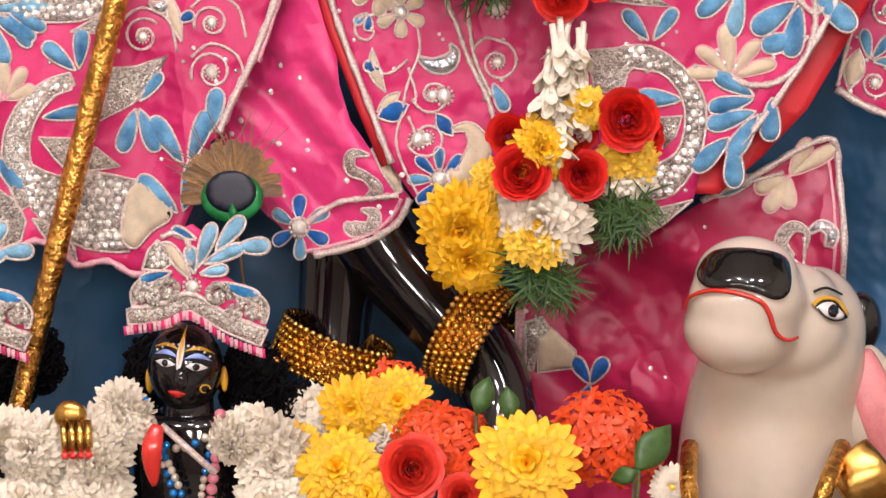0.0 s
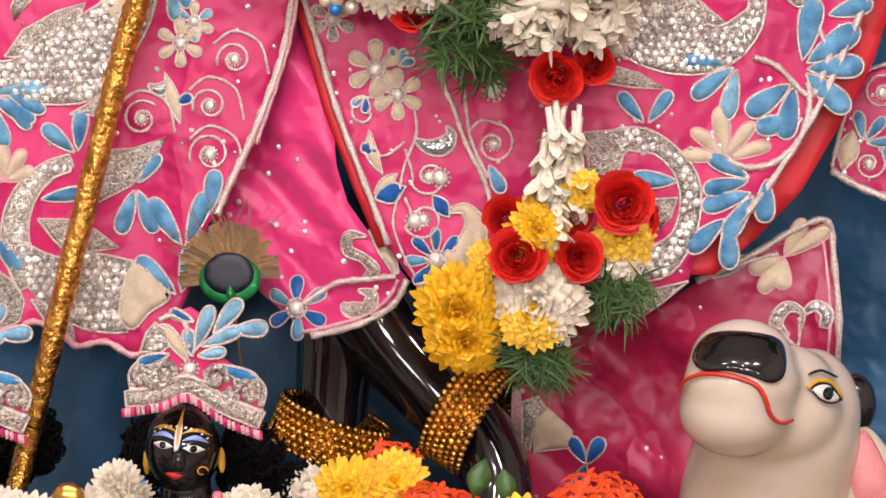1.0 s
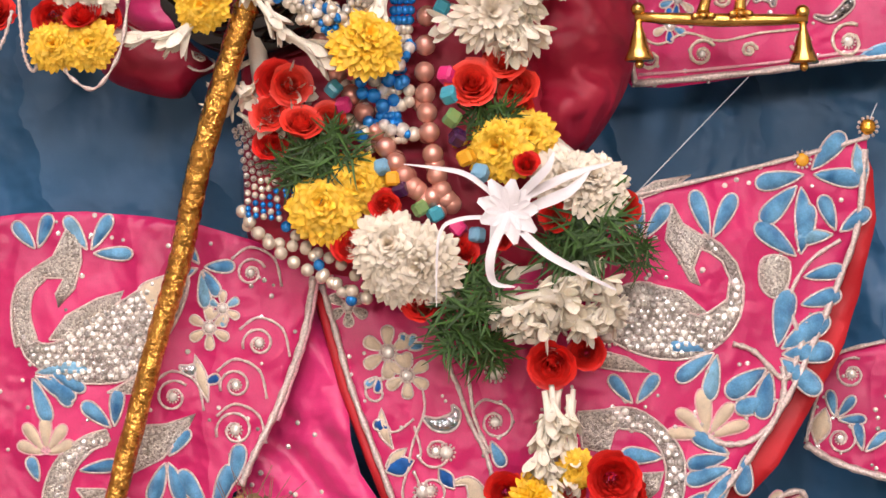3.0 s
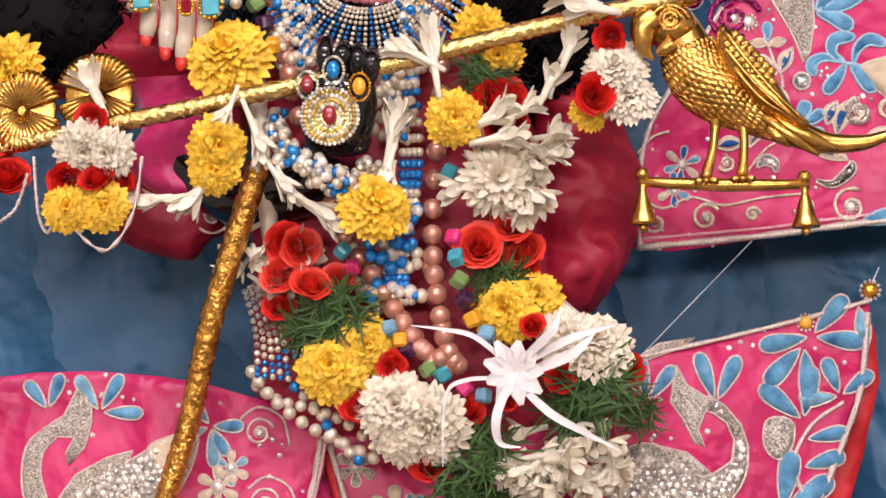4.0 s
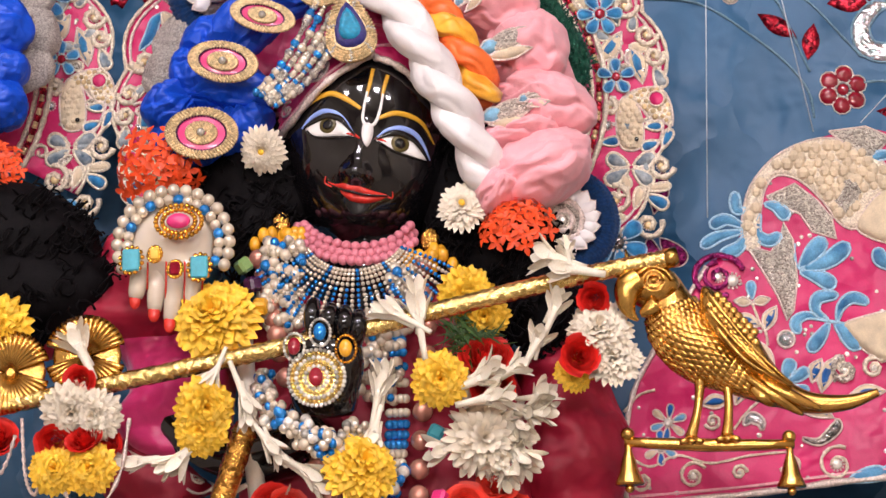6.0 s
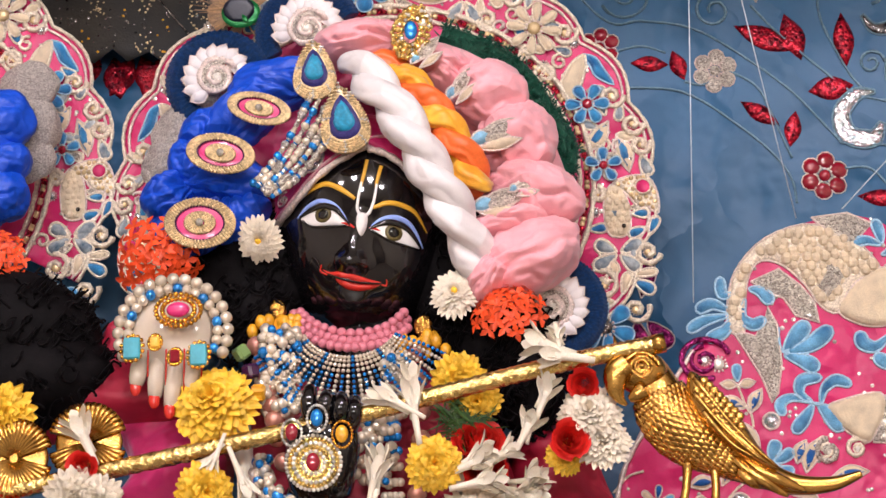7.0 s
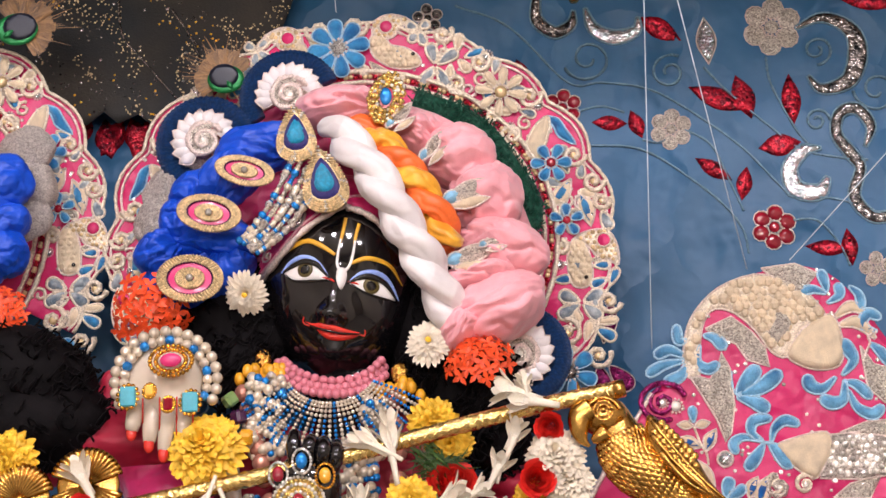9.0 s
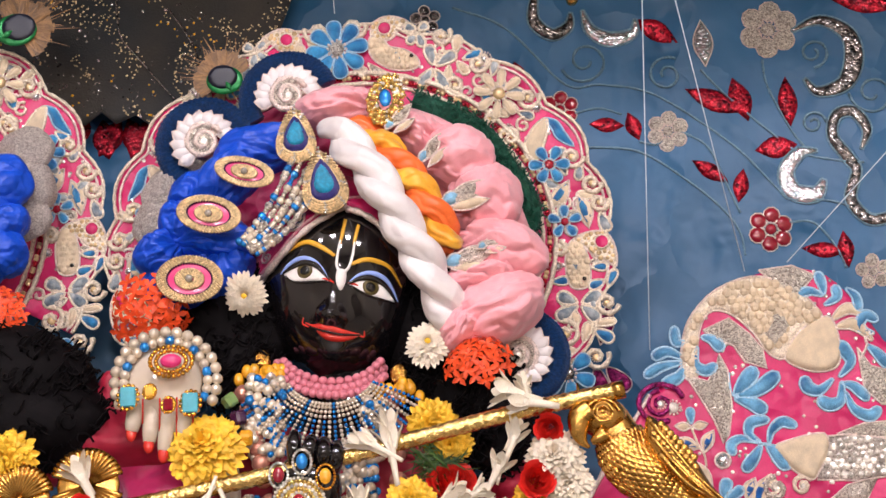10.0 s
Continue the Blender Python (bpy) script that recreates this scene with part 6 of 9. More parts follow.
# foot of the staff down to the altar
foot = Vector(line[0]) + (Vector(line[0]) - pts[4]).normalized() * 0.15
v, f = tube([line[0], foot], 0.0085, 12)
part("shaft", mesh("shaft", v, f, GOLD), staff)

# ---- flute ----
flute = thing("flute", "long gold twisted flute held across the chest", "flute", at=(-0.126, -0.09, 1.912))
fl = [Vector((-0.496, -0.075, 1.839)), Vector((-0.416, -0.08, 1.856)), Vector((-0.221, -0.095, 1.888)), Vector((-0.077, -0.1, 1.915)), Vector((0.065, -0.1, 1.946)), Vector((0.172, -0.1, 1.965))]
pts = spline(fl, 100)
v, f = tube(pts, lambda t, a: 0.0077 + 0.0003 * math.sin(4 * a + t * 420) + 0.0002 * math.sin(3 * a - t * 610), 22)
part("shaft", mesh("shaft", v, f, FOIL), flute)
v, f = tube([(0.162, -0.1, 1.963), (0.173, -0.1, 1.965)], 0.0088, 16)
part("end_ring", mesh("end_ring", v, f, SHINYGOLD), flute)
for px in ((-0.396, -0.085, 1.887), (-0.331, -0.085, 1.899)):
    c = Vector(px)
    p = Pile()
    for k in range(17):
        a = radians(20 + 140 * k / 16)
        for s in (1, -1):
            d = Vector((math.cos(a) * 1.0, 0, math.sin(a) * s))
            p.add(*tube([c + d * 0.004, c + d * 0.030 + Vector((0, -0.002, 0)), c + d * 0.034], lambda t, q: 0.0020 + 0.0014 * t, 6))
    part("fan_shell", p.mesh("fan_shell", SHINYGOLD), flute, "ribbed gold fan ornament")
    v, f = ball(0.030, 20, 8, (c.x, c.y + 0.004, c.z), sy=0.12)
    part("fan_plate", mesh("fan_plate", v, f, SHINYGOLD), flute)

# ---- gilt parrot on its perch ----
parrot = thing("parrot_figure", "polished gold parrot figure standing on a small perch with bells", "figurine", at=(0.193, -0.08, 1.807))
spine = [(0.157, 1.941, 0.0197), (0.165, 1.923, 0.0225), (0.177, 1.901, 0.0290), (0.197, 1.884, 0.0290), (0.220, 1.869, 0.0215), (0.247, 1.853, 0.0140), (0.276, 1.841, 0.0094), (0.309, 1.840, 0.0066), (0.335, 1.848, 0.0033)]
bp = spline([(x, -0.085 + 0.02 * (x - 0.14), z, r) for x, z, r in spine], 10)
radius_at = lambda t: bp[min(len(bp) - 1, int(t * (len(bp) - 1) + 0.5))][3]
v, f = tube([q.to_3d() for q in bp], lambda t, a: radius_at(t), 32, squash=0.8)
body = part("body", mesh("parrot_body", v, f, SHINYGOLD), parrot)
# breast and back scales in rows
p = Pile()
for row in range(17):
    t = 0.16 + 0.40 * row / 16
    k = int(t * (len(bp) - 1))
    q, d = bp[k].to_3d(), (bp[k + 1].to_3d() - bp[k - 1].to_3d()).normalized()
    up = d.cross(Vector((0, 1, 0))).normalized()
    for j in range(15):
        a = radians(-80 + 160 * (j + 0.5 * (row % 2)) / 14)
        nrm = up * math.sin(a) + Vector((0, -0.8, 0)) * math.cos(a)
        c = q + nrm * (radius_at(t) * 0.99)
        m = Matrix.Translation(c) @ Matrix((d, nrm.normalized().cross(d), nrm.normalized())).transposed().to_4x4()
        p.add(*ball(0.0044, 8, 6, (0, 0, 0), 1.2, 0.8, 0.26 + 0.06 * ((row * 7 + j * 5) % 4)), m=m)
part("scale_feather", p.mesh("scale_feathers", SHINYGOLD), body, kind="stuff")
# head with brow, cheek, hooked beak and crest
hx, hz = (0.153, 1.941)
v, f = ball(0.0215, 32, 22, (hx, -0.088, hz), 1.06, 0.9, 0.9)
head = part("head", mesh("parrot_head", v, f, SHINYGOLD), parrot)
for name, rows in (("upper_beak", ((0.140, 1.947, 0.0112), (0.131, 1.940, 0.0117), (0.129, 1.927, 0.0089), (0.132, 1.917, 0.0047), (0.138, 1.911, 0.0014))), ("lower_beak", ((0.153, 1.924, 0.0084), (0.146, 1.919, 0.0066), (0.140, 1.916, 0.0028)))):
    bill = spline([(x, -0.102, z, r) for x, z, r in rows], 6)
    v, f = tube([q.to_3d() for q in bill], lambda t, a: bill[int(t * (len(bill) - 1) + 0.5)][3], 20, squash=0.8)
    part(name, mesh(name, v, f, SHINYGOLD), head)
ex, ez = (0.152, 1.943)
p = Pile()
p.add(*ball(0.0028, 12, 8, (ex, -0.110, ez)))
for q, r in ((0.0056, 0.0014), (0.0089, 0.0011)):
    p.add(*tube([(ex + q * math.cos(k * 0.2618), -0.1085 + 0.10 * q, ez + q * math.sin(k * 0.2618)) for k in range(25)], r, 8))
part("eye", p.mesh("parrot_eye", SHINYGOLD), head)
v, f = tube([(x, -0.104, z) for x, z in spline([(0.139, 1.950), (0.150, 1.956), (0.162, 1.952), (0.168, 1.944)], 5)], 0.0016, 8)
part("brow", mesh("brow", v, f, SHINYGOLD), head)
for x, z in ((0.130, 1.975), (0.124, 1.963)):
    a = (0.137, 1.953)
    v, f = tube([(a[0], -0.088, a[1]), ((a[0] + x) / 2 - 0.002, -0.09, (a[1] + z) / 2), (x, -0.09, z)], lambda t, q: 0.0051 * (1 - 0.85 * t), 10)
    part("crest_feather", mesh("crest_feather", v, f, SHINYGOLD), head)
# folded wing with its long feathers
wing_line = [tuple(q) for q in spline([(0.193, 1.936), (0.211, 1.921), (0.231, 1.898), (0.246, 1.871), (0.262, 1.850), (0.240, 1.859), (0.215, 1.877), (0.198, 1.898), (0.190, 1.918)], 4, True)]
S_WING = lambda x, z: -0.116 + 0.10 * max(0, x - 0.215)
wing = part("wing", sheet(wing_line, S_WING, 0.004, 0.02, 0.006, 0.012, SHINYGOLD), parrot)
for a, b in (((0.195, 1.929), (0.261, 1.851)), ((0.194, 1.916), (0.252, 1.855)), ((0.201, 1.900), (0.241, 1.860))):
    pts = [(a[0] + (b[0] - a[0]) * t, S_WING(a[0] + (b[0] - a[0]) * t, 0) - 0.0062, a[1] + (b[1] - a[1]) * t - 0.006 * math.sin(math.pi * t)) for t in [k / 10 for k in range(11)]]
    v, f = tube(pts, lambda t, q: 0.0026 - 0.0014 * t, 8)
    part("wing_quill", mesh("wing_quill", v, f, SHINYGOLD), wing)
p = Pile()
for row in range(9):
    for j in range(5):
        t = row / 11
        x, z = (0.197, 1.926)
        x, z = x + 0.0445 * t + 0.0033 * j, z - 0.0492 * t + 0.0042 * j - 0.0084
        if inside(x, z, wing_line):
            p.add(*ball(0.0036, 8, 5, (x, S_WING(x, z) - 0.0055, z), 1.1, 0.45, 1.1))
part("wing_feather", p.mesh("wing_feathers", SHINYGOLD), wing, kind="stuff")
for a, b in (((0.226, 1.863), (0.271, 1.829)), ((0.233, 1.861), (0.286, 1.833)), ((0.230, 1.853), (0.249, 1.837))):
    v, f = tube(spline([(a[0], -0.098, a[1]), ((a[0] + b[0]) / 2, -0.100, (a[1] + b[1]) / 2 - 0.002), (b[0], -0.092, b[1])], 5), lambda t, q: 0.0055 * math.sin(0.6 + 2.3 * t), 10, squash=0.6)
    part("tail_feather", mesh("tail_feather", v, f, SHINYGOLD), body)
for ax, bx in (((0.188, 1.864), (0.178, 1.813)), ((0.209, 1.867), (0.208, 1.814))):
    ax, bx = (ax[0], -0.09, ax[1]), (bx[0], -0.088, bx[1])
    v, f = tube(spline([ax, Vector(ax).lerp(Vector(bx), 0.5) + Vector((0.002, 0, 0)), bx], 5), lambda t, a: 0.0056 - 0.0020 * math.sin(math.pi * t), 12)
    leg = part("leg", mesh("leg", v, f, SHINYGOLD), parrot)
    for d in (-0.008, 0, 0.008):
        v, f = tube([Vector(bx), Vector(bx) + Vector((d, -0.012, -0.005))], 0.0028, 8)
        part("claw", mesh("claw", v, f, SHINYGOLD), leg)
v, f = tube([(0.123, -0.085, 1.812), (0.146, -0.085, 1.810), (0.193, -0.085, 1.807), (0.239, -0.085, 1.806), (0.263, -0.085, 1.806)], lambda t, a: 0.0058 - 0.002 * abs(2 * t - 1), 14)
part("perch", mesh("perch", v, f, SHINYGOLD), parrot)
for c in ((0.126, -0.085, 1.808), (0.259, -0.085, 1.802)):
    c = Vector(c)
    v, f = tube([c + Vector((0, 0, d)) for d in (0.006, -0.004, -0.012, -0.022, -0.030, -0.032)], lambda t, a: (0.003, 0.003, 0.006, 0.0085, 0.012, 0.012)[int(t * 5 + 0.5)], 14)
    bell = part("bell", mesh("bell", v, f, SHINYGOLD), parrot)
    v, f = ball(0.004, 8, 6, c + Vector((0, 0, -0.035)))
    part("clapper", mesh("clapper", v, f, SHINYGOLD), bell)
    v, f = ball(0.006, 10, 8, c + Vector((0, 0, 0.010)))
    part("knob", mesh("knob", v, f, SHINYGOLD), parrot)

# ---- tuberose strings wound on the flute ----
strings = thing("tuberose_string", "string of white tuberoses and yellow chrysanthemums hung on the flute", "garland", at=(-0.125, -0.1, 1.862))
for kind, x, y, z, r in (("pale_chrysanthemum", -0.226, -0.105, 1.849, 0.027), ("pale_chrysanthemum", -0.229, -0.1, 1.830, 0.025), ("pale_chrysanthemum", -0.096, -0.11, 1.792, 0.034), ("pale_chrysanthemum", -0.028, -0.11, 1.865, 0.026), ("rose", 0.102, -0.1, 1.931, 0.018),
                         ("white_chrysanthemum", 0.106, -0.09, 1.904, 0.030), ("white_chrysanthemum", 0.117, -0.085, 1.880, 0.026), ("rose", 0.088, -0.1, 1.883, 0.022), ("pale_chrysanthemum", 0.083, -0.08, 1.873, 0.018)):
    bloom(strings, kind, x, y, z, r)
for a, b in (((-0.207, -0.11, 1.898), (-0.221, -0.11, 1.862)), ((-0.204, -0.11, 1.886), (-0.185, -0.11, 1.838)), ((-0.192, -0.11, 1.843), (-0.162, -0.11, 1.804)), ((-0.171, -0.11, 1.809), (-0.125, -0.11, 1.784)),
             ((-0.220, -0.1, 1.835), (-0.258, -0.1, 1.794)), ((-0.253, -0.1, 1.808), (-0.296, -0.09, 1.805)), ((-0.087, -0.11, 1.821), (-0.075, -0.11, 1.873)), ((-0.039, -0.12, 1.880), (-0.048, -0.115, 1.938)), ((-0.034, -0.12, 1.903), (-0.076, -0.115, 1.929))):
    bud(strings, a, b, 0.85)
    a, b = Vector(a), Vector(b)
    c = a + (b - a) * 0.35 + Vector((rf.uniform(-0.006, 0.006), 0.004, rf.uniform(-0.004, 0.004)))
    bud(strings, c, c + (b - a) * 0.8 + Vector((rf.uniform(-0.010, 0.010), -0.004, rf.uniform(-0.008, 0.008))), 0.85)
for a, b in (((-0.021, -0.11, 1.853), (0.017, -0.11, 1.871)), ((0.012, -0.11, 1.861), (0.045, -0.11, 1.879)), ((0.040, -0.11, 1.870), (0.060, -0.11, 1.907)), ((0.059, -0.11, 1.898), (0.074, -0.11, 1.933)),
             ((0.112, -0.12, 1.947), (0.065, -0.12, 1.957)), ((0.084, -0.12, 1.952), (0.080, -0.12, 1.976)), ((-0.016, -0.11, 1.843), (0.026, -0.11, 1.851)), ((-0.077, -0.11, 1.845), (-0.087, -0.11, 1.812)), ((-0.320, -0.1, 1.876), (-0.340, -0.1, 1.918))):
    bud(strings, a, b, 1.25)
    a, b = Vector(a), Vector(b)
    c = a + (b - a) * 0.35 + Vector((rf.uniform(-0.006, 0.006), 0.004, rf.uniform(-0.004, 0.004)))
    bud(strings, c, c + (b - a) * 0.8 + Vector((rf.uniform(-0.010, 0.010), -0.004, rf.uniform(-0.008, 0.008))), 1.25)
cluster = thing("flower_tassel", "hanging tassel of white, red and yellow flowers on the flute", "garland", at=(-0.334, -0.1, 1.833))
for kind, x, y, z, r in (("white_chrysanthemum", -0.339, -0.1, 1.850, 0.027), ("white_chrysanthemum", -0.318, -0.1, 1.845, 0.025), ("rose", -0.353, -0.1, 1.824, 0.021), ("rose", -0.326, -0.105, 1.823, 0.020), ("rose", -0.310, -0.09, 1.820, 0.018), ("rose", -0.332, -0.1, 1.874, 0.018),
                         ("pale_chrysanthemum", -0.351, -0.1, 1.800, 0.024), ("pale_chrysanthemum", -0.322, -0.1, 1.800, 0.024)):
    bloom(cluster, kind, x, y, z, r)
for kind, word, x, y, z, r in (("pale_chrysanthemum", "pale yellow chrysanthemum tied to the flute", -0.410, -0.07, 1.926, 0.034), ("rose", "red rose tied to the flute", -0.409, -0.08, 1.829, 0.026), ("rose", "red rose tied to the flute", -0.419, -0.08, 1.863, 0.02)):
    bloom_thing = thing(kind, word, "flower", at=(x, y, z))
    bloom(bloom_thing, kind, x, y, z, r)
# thin chains under the flute
chain = thing("chain", "thin silver chains looped under the flute", "chain", at=(-0.385, -0.09, 1.846))
for pts in (([-0.384, -0.09, 1.846], [-0.380, -0.09, 1.798], [-0.372, -0.09, 1.781], [-0.366, -0.09, 1.797]), ([-0.290, -0.1, 1.842], [-0.298, -0.1, 1.794], [-0.319, -0.1, 1.764], [-0.341, -0.1, 1.776], [-0.343, -0.1, 1.788]), ([-0.389, -0.09, 1.832], [-0.399, -0.09, 1.803], [-0.413, -0.09, 1.791])):
    v, f = tube(spline(pts, 14), lambda t, a: 0.0016 + 0.0006 * math.sin(t * 400), 5)
    part("loop", mesh("loop", v, f, CORD), chain)
# ---- embroidered haloes behind the heads ----
HALO_C, HALO_TOP = Vector((-0.083, 2.173)), Vector((-0.100, 2.387))


def halo(cx, cz, y, rx, rz, lo, hi, label, both=True):
    """A scalloped halo; its motifs stand on one half and, turned over, on the other."""
    th = thing("halo", label, "halo", at=(cx, y, cz - rz * 0.5))
    surf = lambda x, z: y + 0.003 * noise.noise(Vector((x * 15, z * 15, 2)))
    at = lambda a, r: (cx + rx * r * math.cos(radians(a)), cz + rz * r * math.sin(radians(a)))
    n = int((hi - lo) / 1.0)
    out = [at(lo + (hi - lo) * k / n, 0.968 + 0.040 * abs(math.sin(radians((lo + (hi - lo) * k / n) * 9.5)))) for k in range(n + 1)]
    c = Cloth(th, surf, "backing", out, PINK, 0.012, 0.006)
    c.line(out, 0.0021, GOLDCORD, n=0)
    inner = [at(lo + (hi - lo) * k / n, 0.945 + 0.040 * abs(math.sin(radians((lo + (hi - lo) * k / n) * 9.5)))) for k in range(n + 1)]
    c.line(inner, 0.0016, CORD, n=0)
    top = Cloth(th, lambda x, z: surf(x, z) - 0.004, "", None, None)
    for r, w in ((0.775, 0.003), (0.725, 0.0026)):
        c.line([at(lo + (hi - lo) * k / 60, r) for k in range(61)], w, GOLDCORD, n=2)
    p = Pile()
    for k in range(170):
        x, z = at(lo + (hi - lo) * k / 170, 0.75)
        p.add(*ball(0.0030, 6, 4, (x, surf(x, z) - 0.002, z), sy=0.7), slot=k % 4 // 2)
    part("bead_row", p.mesh("bead_row", [ANTIQUE, REDSEQ]), th, kind="stuff")
    taken = []
    axis = (HALO_TOP - HALO_C).normalized()
    side = Vector((axis.y, -axis.x))
    for sign in (1, -1) if both else (1,):
        def g(x, z):
            d = Vector((x, z)) - HALO_C
            q = Vector((cx, cz)) + axis * d.dot(axis) + side * (sign * d.dot(side))
            taken.append((q.x, q.y))
            return q.x, q.y

        def ln(*pts):
            return [g(*q) for q in pts]

        def curl(x, z, r, start, mat=GOLDCORD):
            a = g(x, z)
            c.curlwork(*a, r, 1.25, start if sign > 0 else 180 - start, -sign, 0.0030, mat, jewel=False)
            c.gem(*a, r * 0.30, ANTIQUE)
        # fish with its curled tail
        for body, tail, hole, fin, eye, lip in (
                (((-0.064, 2.402), (-0.067, 2.387), (-0.060, 2.373), (-0.043, 2.363), (-0.025, 2.361), (-0.013, 2.366), (-0.016, 2.376), (-0.029, 2.385), (-0.044, 2.389), (-0.051, 2.399)),
                 ((-0.064, 2.402), (-0.060, 2.418), (-0.043, 2.424), (-0.023, 2.416), (-0.033, 2.408), (-0.041, 2.398), (-0.052, 2.396)), (-0.049, 2.409),
                 ((-0.068, 2.371), (-0.058, 2.366), (-0.043, 2.357), (-0.053, 2.353), (-0.063, 2.357)), (-0.021, 2.376), (-0.013, 2.367)),
                (((0.138, 2.166), (0.131, 2.151), (0.131, 2.130), (0.135, 2.116), (0.146, 2.113), (0.155, 2.119), (0.156, 2.139), (0.152, 2.156), (0.149, 2.165)),
                 ((0.139, 2.166), (0.155, 2.174), (0.174, 2.173), (0.183, 2.156), (0.183, 2.136), (0.173, 2.141), (0.161, 2.145), (0.154, 2.155)), (0.169, 2.162),
                 ((0.155, 2.142), (0.165, 2.147), (0.175, 2.138), (0.164, 2.137)), (0.149, 2.123), (0.140, 2.115))):
            c.stones([tuple(q) for q in spline(ln(*tail), 3, True)], 0.0058, 0.0026, ANTIQUE, GOLDCORD, "tail")
            c.pad("fin", ln(*fin), SILVER, 0.002, GOLDCORD)
            c.stones([tuple(q) for q in spline(ln(*body), 3, True)], 0.0066, 0.0034, CREAM, CREAM, "fish")
            top.pad("tail_eye", disc(*g(*hole), 0.0075, 12), PINK, 0.002, GOLDCORD)
            top.gem(*g(*eye), 0.0022, DARKPAINT, None)
        # sprays of petals, shaded silver blue
        for root, tips, w in (((-0.014, 2.406), ((-0.024, 2.391), (-0.009, 2.387), (-0.027, 2.411), (-0.003, 2.412)), 0.0090), ((0.002, 2.363), ((-0.003, 2.388), (0.026, 2.378), (-0.014, 2.342), (0.016, 2.337)), 0.0119),
                              ((0.143, 2.097), ((0.121, 2.108), (0.166, 2.108), (0.119, 2.083), (0.162, 2.080)), 0.0130)):
            for k, tip in enumerate(tips):
                a, b = Vector(g(*root)), Vector(g(*tip))
                d = b - a
                c.pad("petal", drop(*(a + d * 0.08), math.degrees(math.atan2(d.y, d.x)), d.length * 0.92, w * 1.2), SILVERBLUE, 0.005, GOLDCORD, 0.0018)
        # deep blue buds and leaves
        for a, b, w, m in (((0.033, 2.370), (0.052, 2.378), 0.0096, HALOBLUE), ((0.157, 2.136), (0.172, 2.136), 0.0090, HALOBLUE), ((0.173, 2.114), (0.181, 2.131), 0.0090, HALOBLUE), ((0.171, 2.121), (0.155, 2.115), 0.0102, HALOBLUE),
                           ((0.156, 2.070), (0.174, 2.059), 0.0124, HALOBLUE), ((0.169, 2.195), (0.176, 2.176), 0.0124, SILVERBLUE), ((0.026, 2.378), (0.029, 2.396), 0.0107, CREAM), ((0.027, 2.368), (0.037, 2.355), 0.0102, CREAM),
                           ((0.153, 2.075), (0.177, 2.078), 0.0079, CREAM), ((0.145, 2.057), (0.151, 2.076), 0.0096, CREAM)):
            d = Vector(g(*b)) - Vector(g(*a))
            c.pad("bud", drop(*g(*a), math.degrees(math.atan2(d.y, d.x)), d.length * 1.08, w * 1.15), m, 0.005, GOLDCORD, 0.0017)
        c.pad("leaf", [tuple(q) for q in spline(ln((0.116, 2.301), (0.129, 2.298), (0.137, 2.285), (0.146, 2.268), (0.129, 2.277), (0.123, 2.290)), 3, True)], HALOBLUE, 0.004, BLUECORD)
        c.pad("paisley", [tuple(q) for q in spline(ln((0.118, 2.301), (0.105, 2.292), (0.094, 2.272), (0.097, 2.257), (0.106, 2.254), (0.114, 2.270), (0.119, 2.289)), 3, True)], CREAM, 0.004, GOLDCORD, 0.0018)
        for a, b, w in (((0.139, 2.231), (0.114, 2.200), 0.0169), ((0.146, 2.218), (0.157, 2.178), 0.0169)):
            c.twin_leaf(g(*a), g(*b), w, HALOBLUE)
        # whole flowers
        top.flower(*g(0.070, 2.329), 0.0260, 8, (CREAM,), 0.42, 80, ANTIQUE, GOLDCORD)
        top.flower(*g(0.119, 2.248), 0.0203, 6, (HALOBLUE,), 0.62, 60, RUBY, BLUECORD)
        top.flower(*g(0.132, 2.185), 0.0169, 5, (HALOBLUE,), 0.62, 90, RUBY, BLUECORD)
        top.flower(*g(0.127, 2.024), 0.0271, 6, (HALOBLUE,), 0.66, 100, SMOKE, BLUECORD)
        # pink drops closed by cord
        for x, z, r, st in ((-0.082, 2.412, 0.0135, 20), (0.024, 2.341, 0.0124, 300), (0.011, 2.398, 0.0113, 40), (0.049, 2.364, 0.0119, 60), (0.100, 2.324, 0.0130, 20), (0.080, 2.282, 0.0113, 200), (0.143, 2.256, 0.0124, 0), (0.162, 2.227, 0.0113, 0),
                            (0.169, 2.206, 0.0102, 20), (0.171, 2.097, 0.0124, 350), (0.127, 2.066, 0.0147, 100), (0.157, 2.041, 0.0135, 20), (0.059, 2.304, 0.0079, 100), (0.125, 2.157, 0.0079, 90), (-0.075, 2.360, 0.0073, 200), (-0.039, 2.351, 0.0068, 20)):
            curl(x, z, r, st)
        for x, z, r in ((0.057, 2.371, 0.0051), (0.053, 2.358, 0.0040), (0.108, 2.314, 0.0045), (0.078, 2.291, 0.0045), (0.157, 2.192, 0.0034), (0.122, 2.139, 0.0040)):
            c.gem(*g(x, z), r, HOLO)
    # small buds, curls and stones that fill the ground between
    rnd = random.Random(31)
    busy = [Vector(g0) for g0 in taken]
